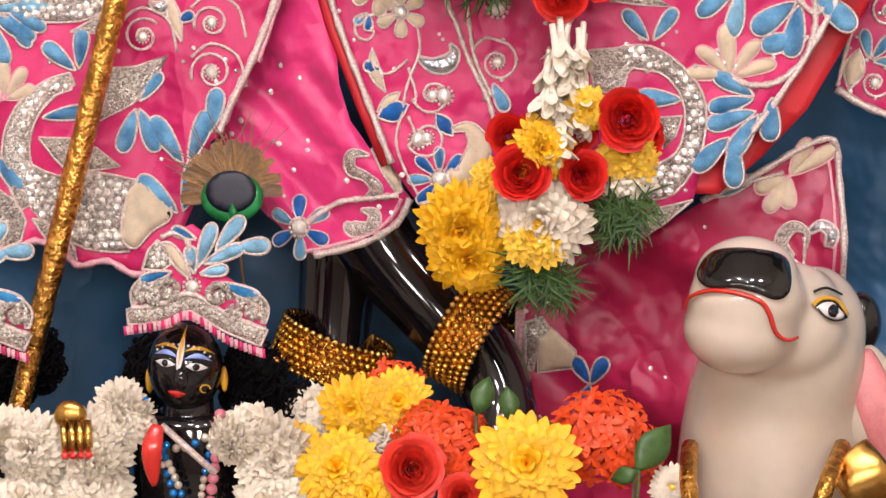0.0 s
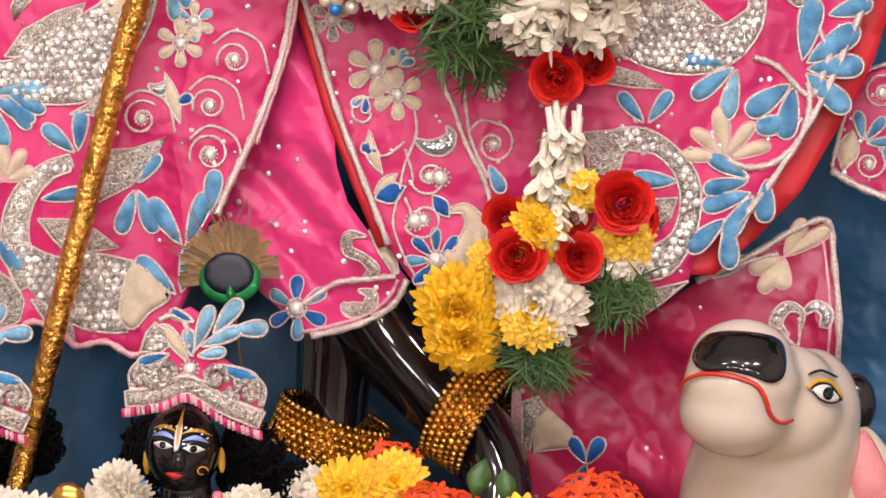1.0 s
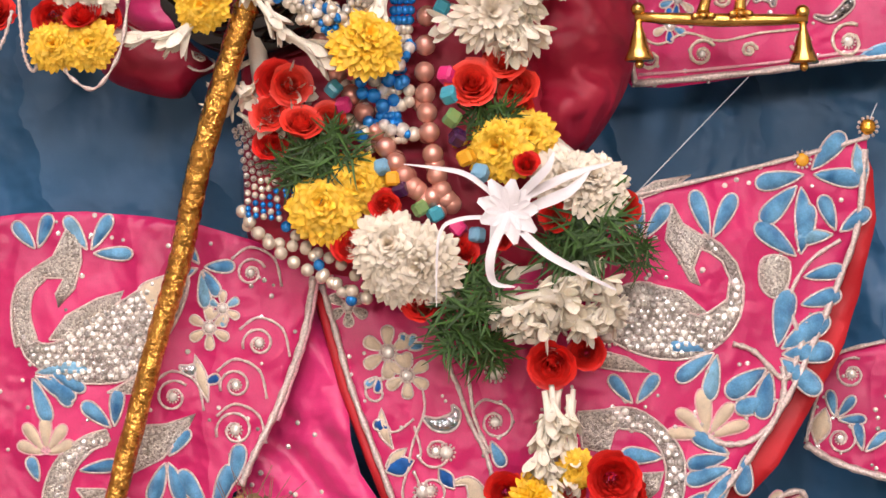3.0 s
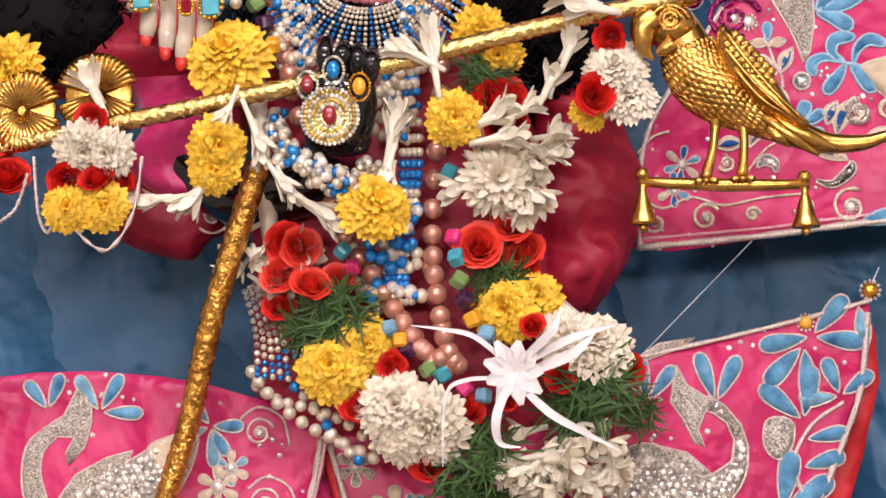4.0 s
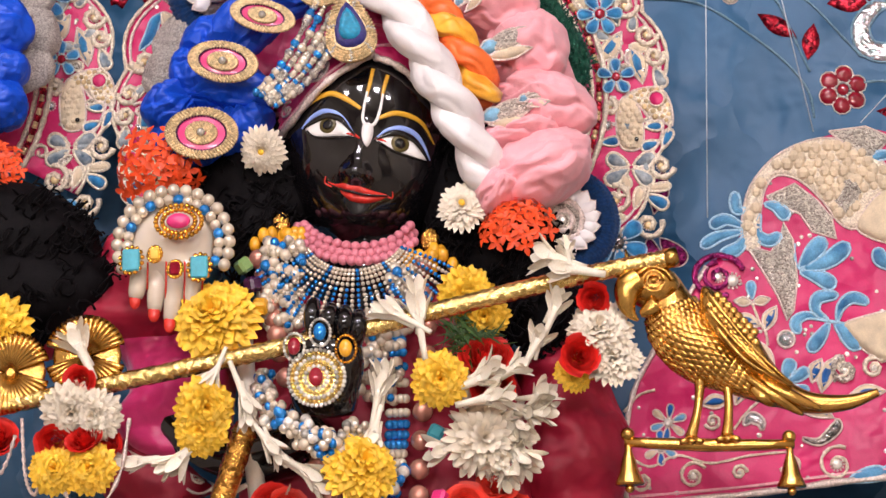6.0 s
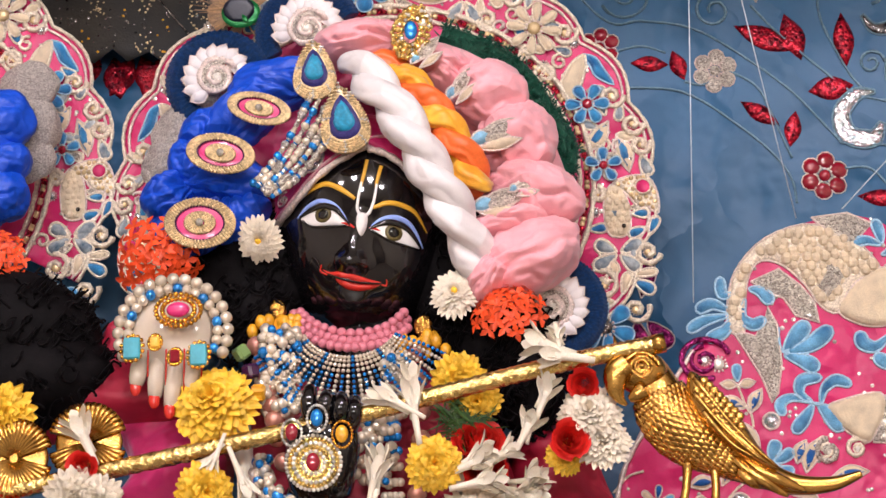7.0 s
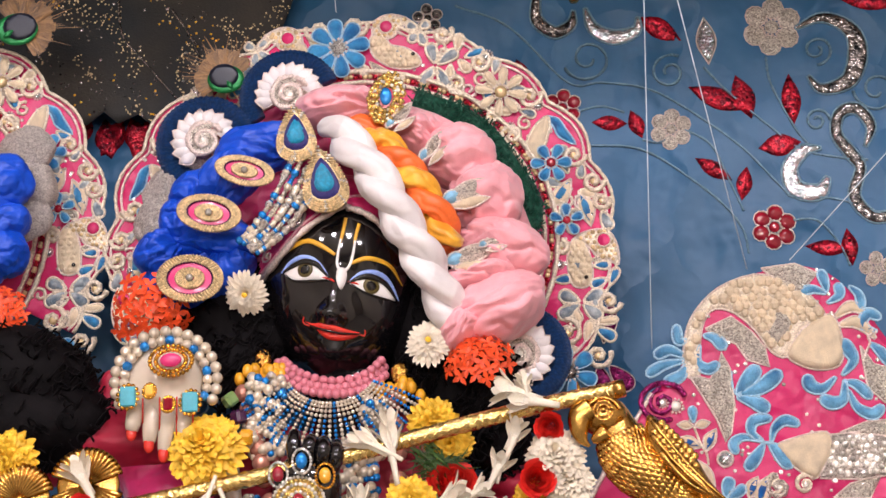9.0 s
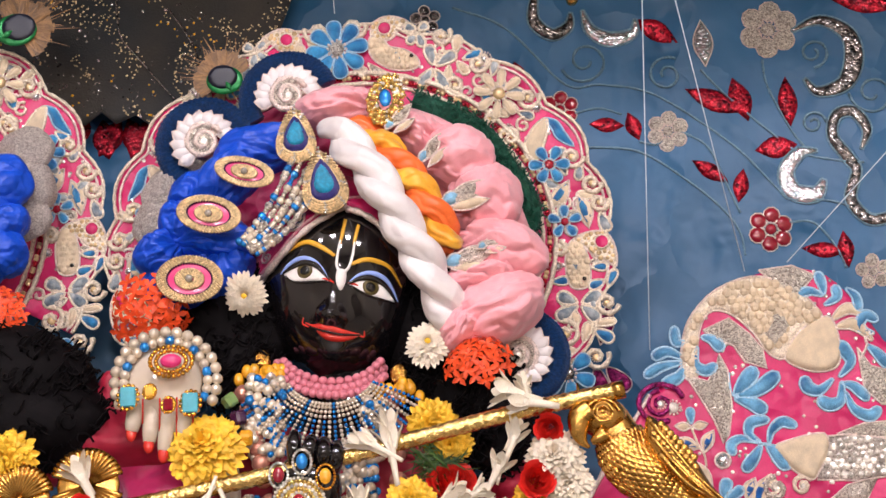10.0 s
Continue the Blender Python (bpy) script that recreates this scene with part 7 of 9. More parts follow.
    for k in range(900):
        a, r = rnd.uniform(lo + 2, hi - 2), rnd.uniform(0.80, 0.955)
        q = Vector(at(a, r))
        if min((q - b).length for b in busy) < 0.0108:
            continue
        busy.append(q)
        if k % 3 == 0:
            c.curlwork(q.x, q.y, 0.0085, 1.2, rnd.uniform(0, 360), rnd.choice((1, -1)), 0.0019, rnd.choice((GOLDCORD, CORD)), jewel=False)
        else:
            turn = rnd.uniform(0, 360)
            c.pad("bud", drop(q.x - 0.008 * math.cos(radians(turn)), q.y - 0.008 * math.sin(radians(turn)), turn, 0.018, 0.011), rnd.choice((CREAM, SILVERBLUE, SILVERBLUE, HALOBLUE, SILVER)), 0.004, GOLDCORD, 0.0014)
    a = HALO_TOP - HALO_C + Vector((cx, cz))
    top.flower(a.x, a.y, 0.0316, 8, (HALOBLUE,), 0.60, 97, SILVER, BLUECORD)
    c.spangles([at(lo + (hi - lo) * k / 40, 0.95) for k in range(41)] + [at(hi - (hi - lo) * k / 40, 0.80) for k in range(41)], 130, 0.0020, STONE, 3)
    return th


halo(-0.083, 2.173, 0.1, 0.2649, 0.2416, -38, 212, "pink halo embroidered with blue flowers, cream fish and silver cord")
halo(-0.614, 2.212, 0.1, 0.2649, 0.2416, -30, 150, "pink embroidered halo behind the neighbouring statue", False)

# ---- hair ----
def curls(name, label, blobs, seed):
    """A mass of black curls: overlapping lobes covered with little ringlets."""
    th = thing(name, label, "hair", at=blobs[0][:3])
    rnd, p = random.Random(seed), Pile()
    for x, y, z, rx, ry, rz in blobs:
        v, f = ball(1, 28, 18)
        p.add([(x + rx * a * (1 + 0.12 * noise.noise(Vector((a * 3, b * 3, c * 3 + seed)))), y + ry * b, z + rz * c * (1 + 0.12 * noise.noise(Vector((a * 3 + 9, b * 3, c * 3))))) for a, b, c in v], f)
        for k in range(170):
            a, e = rnd.uniform(0, 6.28), rnd.uniform(-0.2, 1)
            d = Vector((math.cos(a) * math.sqrt(1 - e * e), -e, math.sin(a) * math.sqrt(1 - e * e)))
            c = Vector((x + 1.03 * rx * d.x, y + 1.06 * ry * d.y, z + 1.03 * rz * d.z))
            w = rnd.uniform(0.004, 0.008)
            p.add(*tube([c + Vector((w * math.cos(t * 0.8), -0.002 + w * 0.6 * math.cos(t * 0.8 + k), -0.0012 * t + w * math.sin(t * 0.8 + 2 * k))) for t in range(6)], 0.0011, 4))
    part("curl_mass", p.mesh("curl_mass", HAIRCLOTH), th)
    return th


curls("hair", "black wool curls at the statue's neck", [(-0.203, 0.03, 2.075, 0.060, 0.03, 0.062), (-0.233, 0.05, 2.102, 0.05, 0.03, 0.05), (-0.199, 0.02, 2.030, 0.035, 0.025, 0.045)], 3)
curls("hair", "black wool curls at the statue's neck", [(-0.005, 0.03, 2.058, 0.05, 0.03, 0.07), (0.027, 0.02, 2.002, 0.055, 0.03, 0.048), (0.048, 0.01, 1.960, 0.04, 0.03, 0.05), (-0.012, 0.02, 2.015, 0.03, 0.02, 0.04)], 4)
curls("hair", "long black wool curls of the neighbouring statue", [(-0.429, 0, 2.016, 0.074, 0.04, 0.064), (-0.422, 0, 1.976, 0.100, 0.045, 0.048), (-0.376, 0.01, 2.001, 0.036, 0.03, 0.058)], 5)


# ---- turban ----
turban = thing("turban", "turban of twisted white and orange ropes, pink and blue satin puffs", "turban", at=(-0.086, 0.02, 2.158))
S_CAP = lambda x, z: min(head_front(x, z) - 0.005, 0.03)
cap = Cloth(turban, S_CAP, "cap", [(-0.186, 2.112), (-0.165, 2.121), (-0.128, 2.154), (-0.086, 2.178), (-0.066, 2.166), (-0.039, 2.142), (-0.011, 2.097), (0.009, 2.074), (0.017, 2.142), (-0.026, 2.202), (-0.070, 2.222), (-0.115, 2.230), (-0.161, 2.203), (-0.184, 2.163)], PINK, 0.008, 0.004)
cap.line([(-0.185, 2.111), (-0.164, 2.119), (-0.127, 2.151), (-0.086, 2.176)], 0.0035)
cap.line([(-0.086, 2.172), (-0.065, 2.164), (-0.038, 2.139), (-0.011, 2.095)], 0.0035)
cap.line([(-0.183, 2.118), (-0.162, 2.127), (-0.127, 2.159), (-0.087, 2.184), (-0.065, 2.187)], 0.0016, PINKCORD)
cap.stroke("crescent", [(-0.149, 2.156, 0.002), (-0.137, 2.159, 0.010), (-0.132, 2.170, 0.009), (-0.139, 2.177, 0.003)], HOLO)
for x, z, r in ((-0.168, 2.134, 0.008), (-0.116, 2.178, 0.008)):
    cap.curlwork(x, z, r, 1.2, 60, 1, 0.0012)


def rope(pts, r, turns, mats, name, label, rough=0.10):
    """A rope of two strands twisted about a line."""
    c = spline(pts, 14)
    n = len(c)
    for s in (0, 1):
        q = []
        for k in range(n):
            d = (Vector(c[min(k + 1, n - 1)]) - Vector(c[max(k - 1, 0)])).normalized()
            u = d.cross(Vector((0, 1, 0))).normalized()
            w = u.cross(d)
            a = 2 * math.pi * turns * k / n + math.pi * s
            q.append(Vector(c[k]) + (u * math.cos(a) + w * math.sin(a)) * r * 0.55)
        ease = lambda t, a: r * (0.90 + 0.05 * math.cos(3 * a + t * 9 + 2 * s) - rough * (1 - abs(math.sin(2.5 * a + 11 * t + 3 * noise.noise(Vector((t * 14, a * 0.6, s + r * 900))))) ** 0.5) - rough * 0.6 * (1 - abs(math.sin(turns * 11 * t + 0.8 * a + s)) ** 0.4)) * min(1, 0.55 + 4 * min(t, 1 - t))
        v, f = tube(spline(q, 3), ease, 40)
        part(name, mesh(name, v, f, mats[s]), turban, label)


rope([(-0.101, -0.01, 2.266), (-0.079, -0.035, 2.234), (-0.051, -0.05, 2.189), (-0.029, -0.05, 2.147), (-0.010, -0.045, 2.108), (0.009, -0.03, 2.068), (0.013, -0.01, 2.050)], 0.0155, 3.1, (WHITESATIN, WHITESATIN), "rope_strand", "white satin rope strand")
rope([(-0.083, 0, 2.268), (-0.054, -0.015, 2.244), (-0.026, -0.025, 2.210), (-0.004, -0.03, 2.172), (0.017, -0.025, 2.129)], 0.0130, 3.0, (ORANGESATIN, shader("deep_orange_satin", (0.85, 0.16, 0.03), 0.4, vary=0.15, grain=24, bump=0.06)), "rope_strand", "orange satin rope strand", 0.2)


def puff(owner, x, y, z, rx, rz, ry, mat, pleats=9, ang=0.0, seed=0, deep=0.12, name="puff", gather=180.0):
    """A gathered puff of cloth: full and smooth, with sharp creases running out of the tied side."""
    v, f = ball(1, 90, 56)
    out, a0 = [], radians(ang)
    gx, gz = 0.98 * math.cos(radians(gather - ang)), 0.98 * math.sin(radians(gather - ang))
    for a, b, c in v:
        d = math.hypot(a - gx, c - gz)
        phi = math.atan2(c - gz, a - gx)
        warp = 1.7 * noise.noise(Vector((a * 1.6 + seed, c * 1.6, seed))) + 0.6 * noise.noise(Vector((a * 4 + seed, c * 4, seed + 3)))
        fold = 0.65 * abs(math.sin(pleats * 0.5 * phi + seed + warp)) ** 0.55 + 0.35 * abs(math.sin(pleats * 0.9 * phi + 2 * seed + 2.4 * warp + 2.2 * d)) ** 0.7
        near = 0.22 + 0.95 * math.exp(-1.5 * d)
        dip = (1 - fold) * near * deep * 3.6
        bulge = 0.10 * noise.noise(Vector((a * 1.3 + seed, b * 1.3, c * 1.3))) + 0.05 * abs(noise.noise(Vector((a * 3.2 + seed, b * 3.2, c * 3.2)))) + 0.025 * noise.noise(Vector((a * 7 + seed, b * 7, c * 7)))
        k = 1 + bulge - 0.32 * dip
        dy = ry * b * (1 - dip + bulge) * (0.5 + 0.5 * min(1, d / 0.8))
        u, w = rx * a * k, rz * c * k
        out.append((x + u * math.cos(a0) - w * math.sin(a0), y + dy, z + u * math.sin(a0) + w * math.cos(a0)))
    return part(name, mesh(name, out, f, mat), owner)


for n, (x, z, rx, rz, ang, tied) in enumerate((
        (-0.091, 2.293, 0.0433, 0.0206, 8, 345), (-0.012, 2.261, 0.0303, 0.0238, -30, 205), (0.027, 2.233, 0.0357, 0.0325, 0, 200), (0.055, 2.186, 0.0346, 0.0379, -20, 195),
        (0.068, 2.132, 0.0444, 0.0292, -15, 190), (0.046, 2.103, 0.0411, 0.0162, 10, 120), (0.058, 2.067, 0.0541, 0.0325, 25, 215), (0.026, 2.050, 0.0270, 0.0184, 55, 70))):
    puff(turban, x - 0.004, 0.022 - 0.005 * n + 0.004 * (n % 2), z, rx * 1.10, rz * 1.04, 0.046, SOFTPINK, 9, ang, n * 3.7, 0.17, "pink_puff", tied)
part("puff_lining", sheet([tuple(q) for q in spline([(-0.072, 2.298), (-0.014, 2.293), (0.037, 2.263), (0.078, 2.206), (0.098, 2.140), (0.087, 2.082), (0.040, 2.052), (0.006, 2.051), (0.009, 2.126), (-0.017, 2.205)], 3, True)], flat(0.03), 0.012, 0.01, 0.01, 0.02, SOFTPINK), turban)
for n, (x, y, z, rx, rz, ang) in enumerate((
        (-0.176, 0, 2.247, 0.046, 0.026, 10), (-0.205, 0, 2.217, 0.044, 0.026, 40), (-0.239, 0.015, 2.206, 0.030, 0.022, 30), (-0.226, 0.005, 2.161, 0.048, 0.024, -10), (-0.256, 0.015, 2.177, 0.022, 0.026, 20), (-0.277, 0.015, 2.145, 0.026, 0.022, 20), (-0.216, 0.01, 2.124, 0.036, 0.026, 30), (-0.255, 0.02, 2.119, 0.044, 0.030, 0))):
    puff(turban, x, y - 0.005 * (n % 3), z, rx * 1.0, rz * 1.05, 0.030, ROYAL, 10, ang, n * 2.3 + 40, 0.20, "blue_puff", (330, 250, 300, 200, 0, 20, 100, 80)[n])
for n, (x, y, z, rx, rz, ang) in enumerate(((-0.273, 0.05, 2.227, 0.034, 0.022, 40), (-0.288, 0.05, 2.191, 0.026, 0.022, 60), (-0.252, 0.05, 2.253, 0.03, 0.02, 30))):
    puff(turban, x, y, z, rx, rz, 0.02, SILVERTINSEL, 7, ang, n * 2.3 + 80, 0.08, "silver_puff")


def ring(p, x, y, z, r, rz, ang, bead, n, slot, tip=0.0, shift=0.0):
    """A ring of beads, an ellipse turned by ang and tipped in depth."""
    a0 = radians(ang)
    for k in range(n):
        t = 2 * math.pi * (k + shift) / n
        u, w = r * math.cos(t), rz * math.sin(t)
        p.add(*ball(bead, 6, 5, (x + u * math.cos(a0) - w * math.sin(a0), y + tip * math.sin(t) * r, z + u * math.sin(a0) + w * math.cos(a0))), slot=slot)


def rosette(x, y, z, r, rz, ang, tip=0.0):
    v, f = ball(1, 30, 8)
    a0 = radians(ang)
    part("rosette_disc", mesh("rosette_disc", [(x + r * a * math.cos(a0) - rz * c * math.sin(a0), y + 0.003 + 0.004 * b + tip * c * r, z + r * a * math.sin(a0) + rz * c * math.cos(a0)) for a, b, c in v], f, MAGENTABEAD), turban, "magenta felt rosette")
    p = Pile()
    for q in (1.0, 0.94, 0.88, 0.82, 0.76):
        ring(p, x, y - 0.001, z, r * q, rz * q, ang, 0.0017, int(62 * q), 0, tip, q * 7)
    for q in (0.42, 0.36, 0.30, 0.24, 0.18):
        ring(p, x, y - 0.002, z, r * q, rz * q, ang, 0.0017, int(70 * q), 0, tip, q * 7)
    ring(p, x, y - 0.001, z, r * 0.70, rz * 0.70, ang, 0.0012, 50, 1, tip)
    p.add(*ball(r * 0.12, 10, 8, (x, y - 0.004, z)), slot=2)
    part("bead_ring", p.mesh("bead_ring", [ANTIQUE, PLUM, STONE]), turban, "gold bead rings with a crystal", "stuff")


rosette(-0.241, -0.034, 2.107, 0.032, 0.023, -5)
rosette(-0.220, -0.046, 2.169, 0.031, 0.018, -12)
rosette(-0.184, -0.048, 2.210, 0.029, 0.014, -16)


def peacock_brooch(x, y, z, s, ang):
    c = Cloth(turban, flat(y), "", None, None)
    d = Vector((math.cos(radians(ang)), math.sin(radians(ang))))
    base = lambda k: (x - d.x * 0.030 * s * k, z - d.y * 0.030 * s * k)
    for k, (q, mat) in enumerate(((1.0, ANTIQUE), (0.68, INDIGO), (0.48, PEACOCK))):
        o = [(x + (a - x) * q, z + (b - z) * q) for a, b in drop(x + d.x * 0.030 * s, z + d.y * 0.030 * s, ang + 180, 0.064 * s, 0.050 * s)]
        part("brooch_plate", sheet(o, flat(y - 0.0022 * k), 0.004, 0.004, 0.003, 0.004, mat), turban)
        if k == 0:
            p = Pile()
            for q2 in (1.0, 0.93, 0.86, 0.79, 0.72):
                line = o + [o[0]]
                for j in range(56):
                    t = (j + (q2 * 7) % 1) / 57 * (len(line) - 1)
                    a, b = Vector(line[int(t)]).lerp(Vector(line[int(t) + 1]), t % 1)
                    p.add(*ball(0.0014, 6, 4, (x + (a - x) * q2, y - 0.003, z + (b - z) * q2)), slot=int(j % 9 == 0))
            part("bead_rim", p.mesh("bead_rim", [ANTIQUE, STONE]), turban, kind="stuff")
    c.gem(x, z - 0.006 * s, 0.0034 * s, ANTIQUE)
    c.gem(x + 0.001, z - 0.014 * s, 0.0026 * s, PLUM, None)


peacock_brooch(-0.133, -0.045, 2.249, 0.92, 62 + 30)
peacock_brooch(-0.106, -0.052, 2.198, 1.05, 80 + 18)


# fringed navy fans with white petals
def fan_ring(x, y, z, r, lo, hi, turn, n=11):
    pts = [(x + 0.95 * r * math.cos(radians(a)), y, z + 0.95 * r * math.sin(radians(a))) for a in range(lo, hi + 1, 2)]
    v, f = tube(pts, lambda t, a: 0.0105 + 0.0008 * math.sin(t * 230 + 3 * a) + 0.0006 * math.sin(7 * a), 20, squash=0.7)
    part("fringe_ring", mesh("fringe_ring", v, f, NAVY), turban, "navy silk fringe ring")
    c = Cloth(turban, flat(y - 0.011), "", None, None)
    for k in range(n):
        a = lo + (hi - lo) * (k + 0.5) / n
        c.pad("white_petal", leafshape(x + r * 0.34 * math.cos(radians(a)), z + r * 0.34 * math.sin(radians(a)), a + turn, r * 0.50, r * 0.36), WHITESATIN, 0.004, CORD, 0.0006)
    c.line(swirl(x, z, r * 0.48, 1.8, lo, 1), 0.0034, CORD, n=0)
    c.line(swirl(x, z, r * 0.36, 1.4, lo + 40, 1), 0.003, SILVER, n=0)
    c.gem(x, z, r * 0.13)


fan_ring(-0.234, 0.035, 2.267, 0.043, 20, 250, -30)
fan_ring(-0.147, 0.04, 2.314, 0.044, 20, 215, -30)
fan_ring(0.077, 0.02, 2.027, 0.043, -100, 60, 30, 8)
v, f = tube(spline([(-0.020, 0.06, 2.310), (0.020, 0.06, 2.295), (0.049, 0.06, 2.272), (0.076, 0.06, 2.234), (0.095, 0.06, 2.191), (0.087, 0.05, 2.158)], 10), lambda t, a: 0.012 + 0.0016 * math.sin(t * 300 + 4 * a), 14)
p = Pile()
p.add(v, f)
for k in range(1100):
    q = Vector(rf.choice(v))
    d = Vector((rf.uniform(-1, 1), rf.uniform(-1, 0.2), rf.uniform(-1, 1))).normalized()
    strip(p, [q, q + d * 0.0035, q + d * 0.0065 + Vector((rf.uniform(-0.002, 0.002), 0, rf.uniform(-0.002, 0.002)))], lambda t: 0.0016, 0.5, 0, Vector((0.3, -1, 0.2)))
part("tinsel", p.mesh("tinsel", GREENTINSEL), turban, "dark green tinsel roll")
# gold crest with blue stone
crest = thing("crest_jewel", "gold filigree crest jewel with a blue stone", "jewel", at=(-0.043, -0.03, 2.283))
p = Pile()
cx, cy, cz = -0.044, -0.025, 2.286
for q, n in ((1.0, 22), (0.78, 18), (0.56, 14)):
    ring(p, cx, cy - 0.002 * (1 - q), cz, 0.016 * q, 0.025 * q, -15, 0.0032, n, 0)
for k in range(60):
    a, q = rf.uniform(0, 6.28), rf.uniform(0.5, 1.15)
    p.add(*ball(rf.uniform(0.0014, 0.0026), 6, 5, (cx + 0.017 * q * math.cos(a) + 0.004 * q * math.sin(a), cy - 0.003, cz + 0.025 * q * math.sin(a))), slot=k % 3 // 2)
part("setting", p.mesh("setting", [PALEGOLD, STONE]), crest)
v, f = ball(0.0062, 14, 10, (cx, cy - 0.006, cz), sy=0.5, sz=1.5)
part("blue_stone", mesh("blue_stone", v, f, BLUEBEAD), crest)
# leaf-shaped pins on the pink puffs
for n, (ax, ay, az, bx, by, bz) in enumerate(((0.010, -0.025, 2.173, 0.059, -0.03, 2.195), (0.011, -0.025, 2.112, 0.061, -0.03, 2.126), (-0.008, -0.02, 2.219, 0.010, -0.02, 2.248), (-0.041, -0.02, 2.256, -0.018, -0.01, 2.280), (0.045, -0.03, 2.126, 0.070, -0.03, 2.137))):
    pin = thing("leaf_pin", "silver beaded leaf pin with pale blue tip", "pin", "turban pins", at=(ax, ay, az))
    c = Cloth(pin, flat(ay - 0.006), "", None, None)
    ang = math.degrees(math.atan2(bz - az, bx - ax))
    ln = math.hypot(bx - ax, bz - az)
    c.pad("blade", leafshape(ax, az, ang, ln, ln * 0.34), SILVER, 0.004)
    c.pad("blade", leafshape(ax + 0.004, az - 0.006, ang - 12, ln * 0.8, ln * 0.22), CREAM, 0.004)
    c.pad("blade", leafshape(ax - 0.004, az - 0.002, ang + 6, ln * 0.5, ln * 0.26), THREADLT, 0.005)
# pearl strings on the turban's side
pearls = thing("pearl_strings", "strings of pearls and blue beads hung beside the turban", "beads", at=(-0.153, -0.045, 2.178))
p = Pile()
for s in range(5):
    a, b = Vector((-0.122, -0.045, 2.211)), Vector((-0.182, -0.04, 2.135))
    off = Vector((0.0072 * (s - 2), -0.001 * (s % 2), -0.0054 * (s - 2)))
    for k in range(32):
        q = a.lerp(b, k / 31) + off * (1 - 0.4 * k / 31) + Vector((0, 0, -0.010 * math.sin(math.pi * k / 31)))
        p.add(*ball(rf.choice((0.0026, 0.0032, 0.0045)), 7, 5, q), slot=rf.choice((0, 0, 2, 1, 2)))
part("bead", p.mesh("pearl_strings", [PEARL, BLUEBEAD, SILVER]), pearls, kind="stuff")


# ---- flowers at the ears ----
for kind, word, x, y, z, r in (("ixora", "orange red ixora cluster behind the raised hand", -0.284, 0, 2.084, 0.044), ("ixora", "orange red ixora cluster beside the ear", 0.039, -0.03, 2.007, 0.037), ("small_white_chrysanthemum", "white chrysanthemum at the ear", -0.188, -0.02, 2.093, 0.023),
                               ("small_white_chrysanthemum", "white chrysanthemum at the ear", -0.010, -0.03, 2.032, 0.024), ("ixora", "orange red ixora cluster on the neighbouring statue", -0.432, 0, 2.086, 0.032)):
    bloom_thing = thing(kind, word, "flower", "ear flowers", at=(x, y, z))
    bloom(bloom_thing, kind, x, y, z, r)


# ---- peacock feathers ----
def feather(x, y, z, s, ang, label):
    th = thing("peacock_feather", label, "feather", "peacock feathers", at=(x, y, z))
    rnd, p = random.Random(int(x * 1000)), Pile()
    for k in range(150):
        a = radians(ang + rnd.uniform(-100, 100))
        d = Vector((math.cos(a), 0, math.sin(a)))
        ln = s * rnd.uniform(0.95, 1.25)
        c = Vector((x, y + 0.001 + rnd.uniform(0, 0.002), z))
        strip(p, [c + d * s * 0.3, c + d * ln * 0.75, c + d * ln], lambda t: 0.0075 * (1 - 0.5 * t), 0.2, 0, Vector((0, -1, 0)))
    for k in range(34):
        a = radians(ang + rnd.uniform(-65, 65))
        d = Vector((math.cos(a), 0, math.sin(a)))
        c = Vector((x, y + 0.004, z))
        strip(p, [c, c + d * s * 1.2, c + d * s * rnd.uniform(1.2, 2.0) + Vector((rnd.uniform(-0.01, 0.01), 0, 0))], lambda t: 0.0012 * (1 - 0.6 * t), 0.2, 0, Vector((0, -1, 0)))
    part("barb_fan", p.mesh("barb_fan", BROWNFIBRE), th)
    d = Vector((math.cos(radians(ang)), math.sin(radians(ang))))
    part("green_rim", sheet(disc(x - d.x * s * 0.14, z - d.y * s * 0.14, s * 0.74, 24, s * 0.60), flat(y - 0.002), 0.004, 0.001, 0.001, 0.004, GREENEYE), th)
    part("eye", sheet(disc(x, z, s * 0.60, 24, s * 0.50), flat(y - 0.004), 0.004, 0.001, 0.001, 0.004, NIGHT), th)
    part("notch", sheet(leafshape(x - d.x * s * 0.72, z - d.y * s * 0.72, ang, s * 0.45, s * 0.20), flat(y - 0.006), 0.003, 0.001, 0.001, 0.003, GREENEYE), th)
    v, f = tube([(x, y + 0.003, z), (x - d.x * s * 2.6, y + 0.006, z - d.y * s * 2.6)], 0.0009, 5)
    part("quill", mesh("quill", v, f, BROWNFIBRE), th)


feather(-0.219, 0.07, 2.352, 0.026, 120, "brown peacock feather with green rimmed dark eye")
feather(-0.435, 0.07, 2.419, 0.030, 35, "brown peacock feather with green rimmed dark eye")
feather(-0.203, -0.05, 1.390, 0.032, 95, "brown peacock feather hanging before the skirt")
# ---- necklaces ----
BEADS = {m.name: mesh("bead", *ball(1.0, 14, 10), m) for m in (PEARL, COPPER, BLUEBEAD, PINKBEAD, AMBER)}


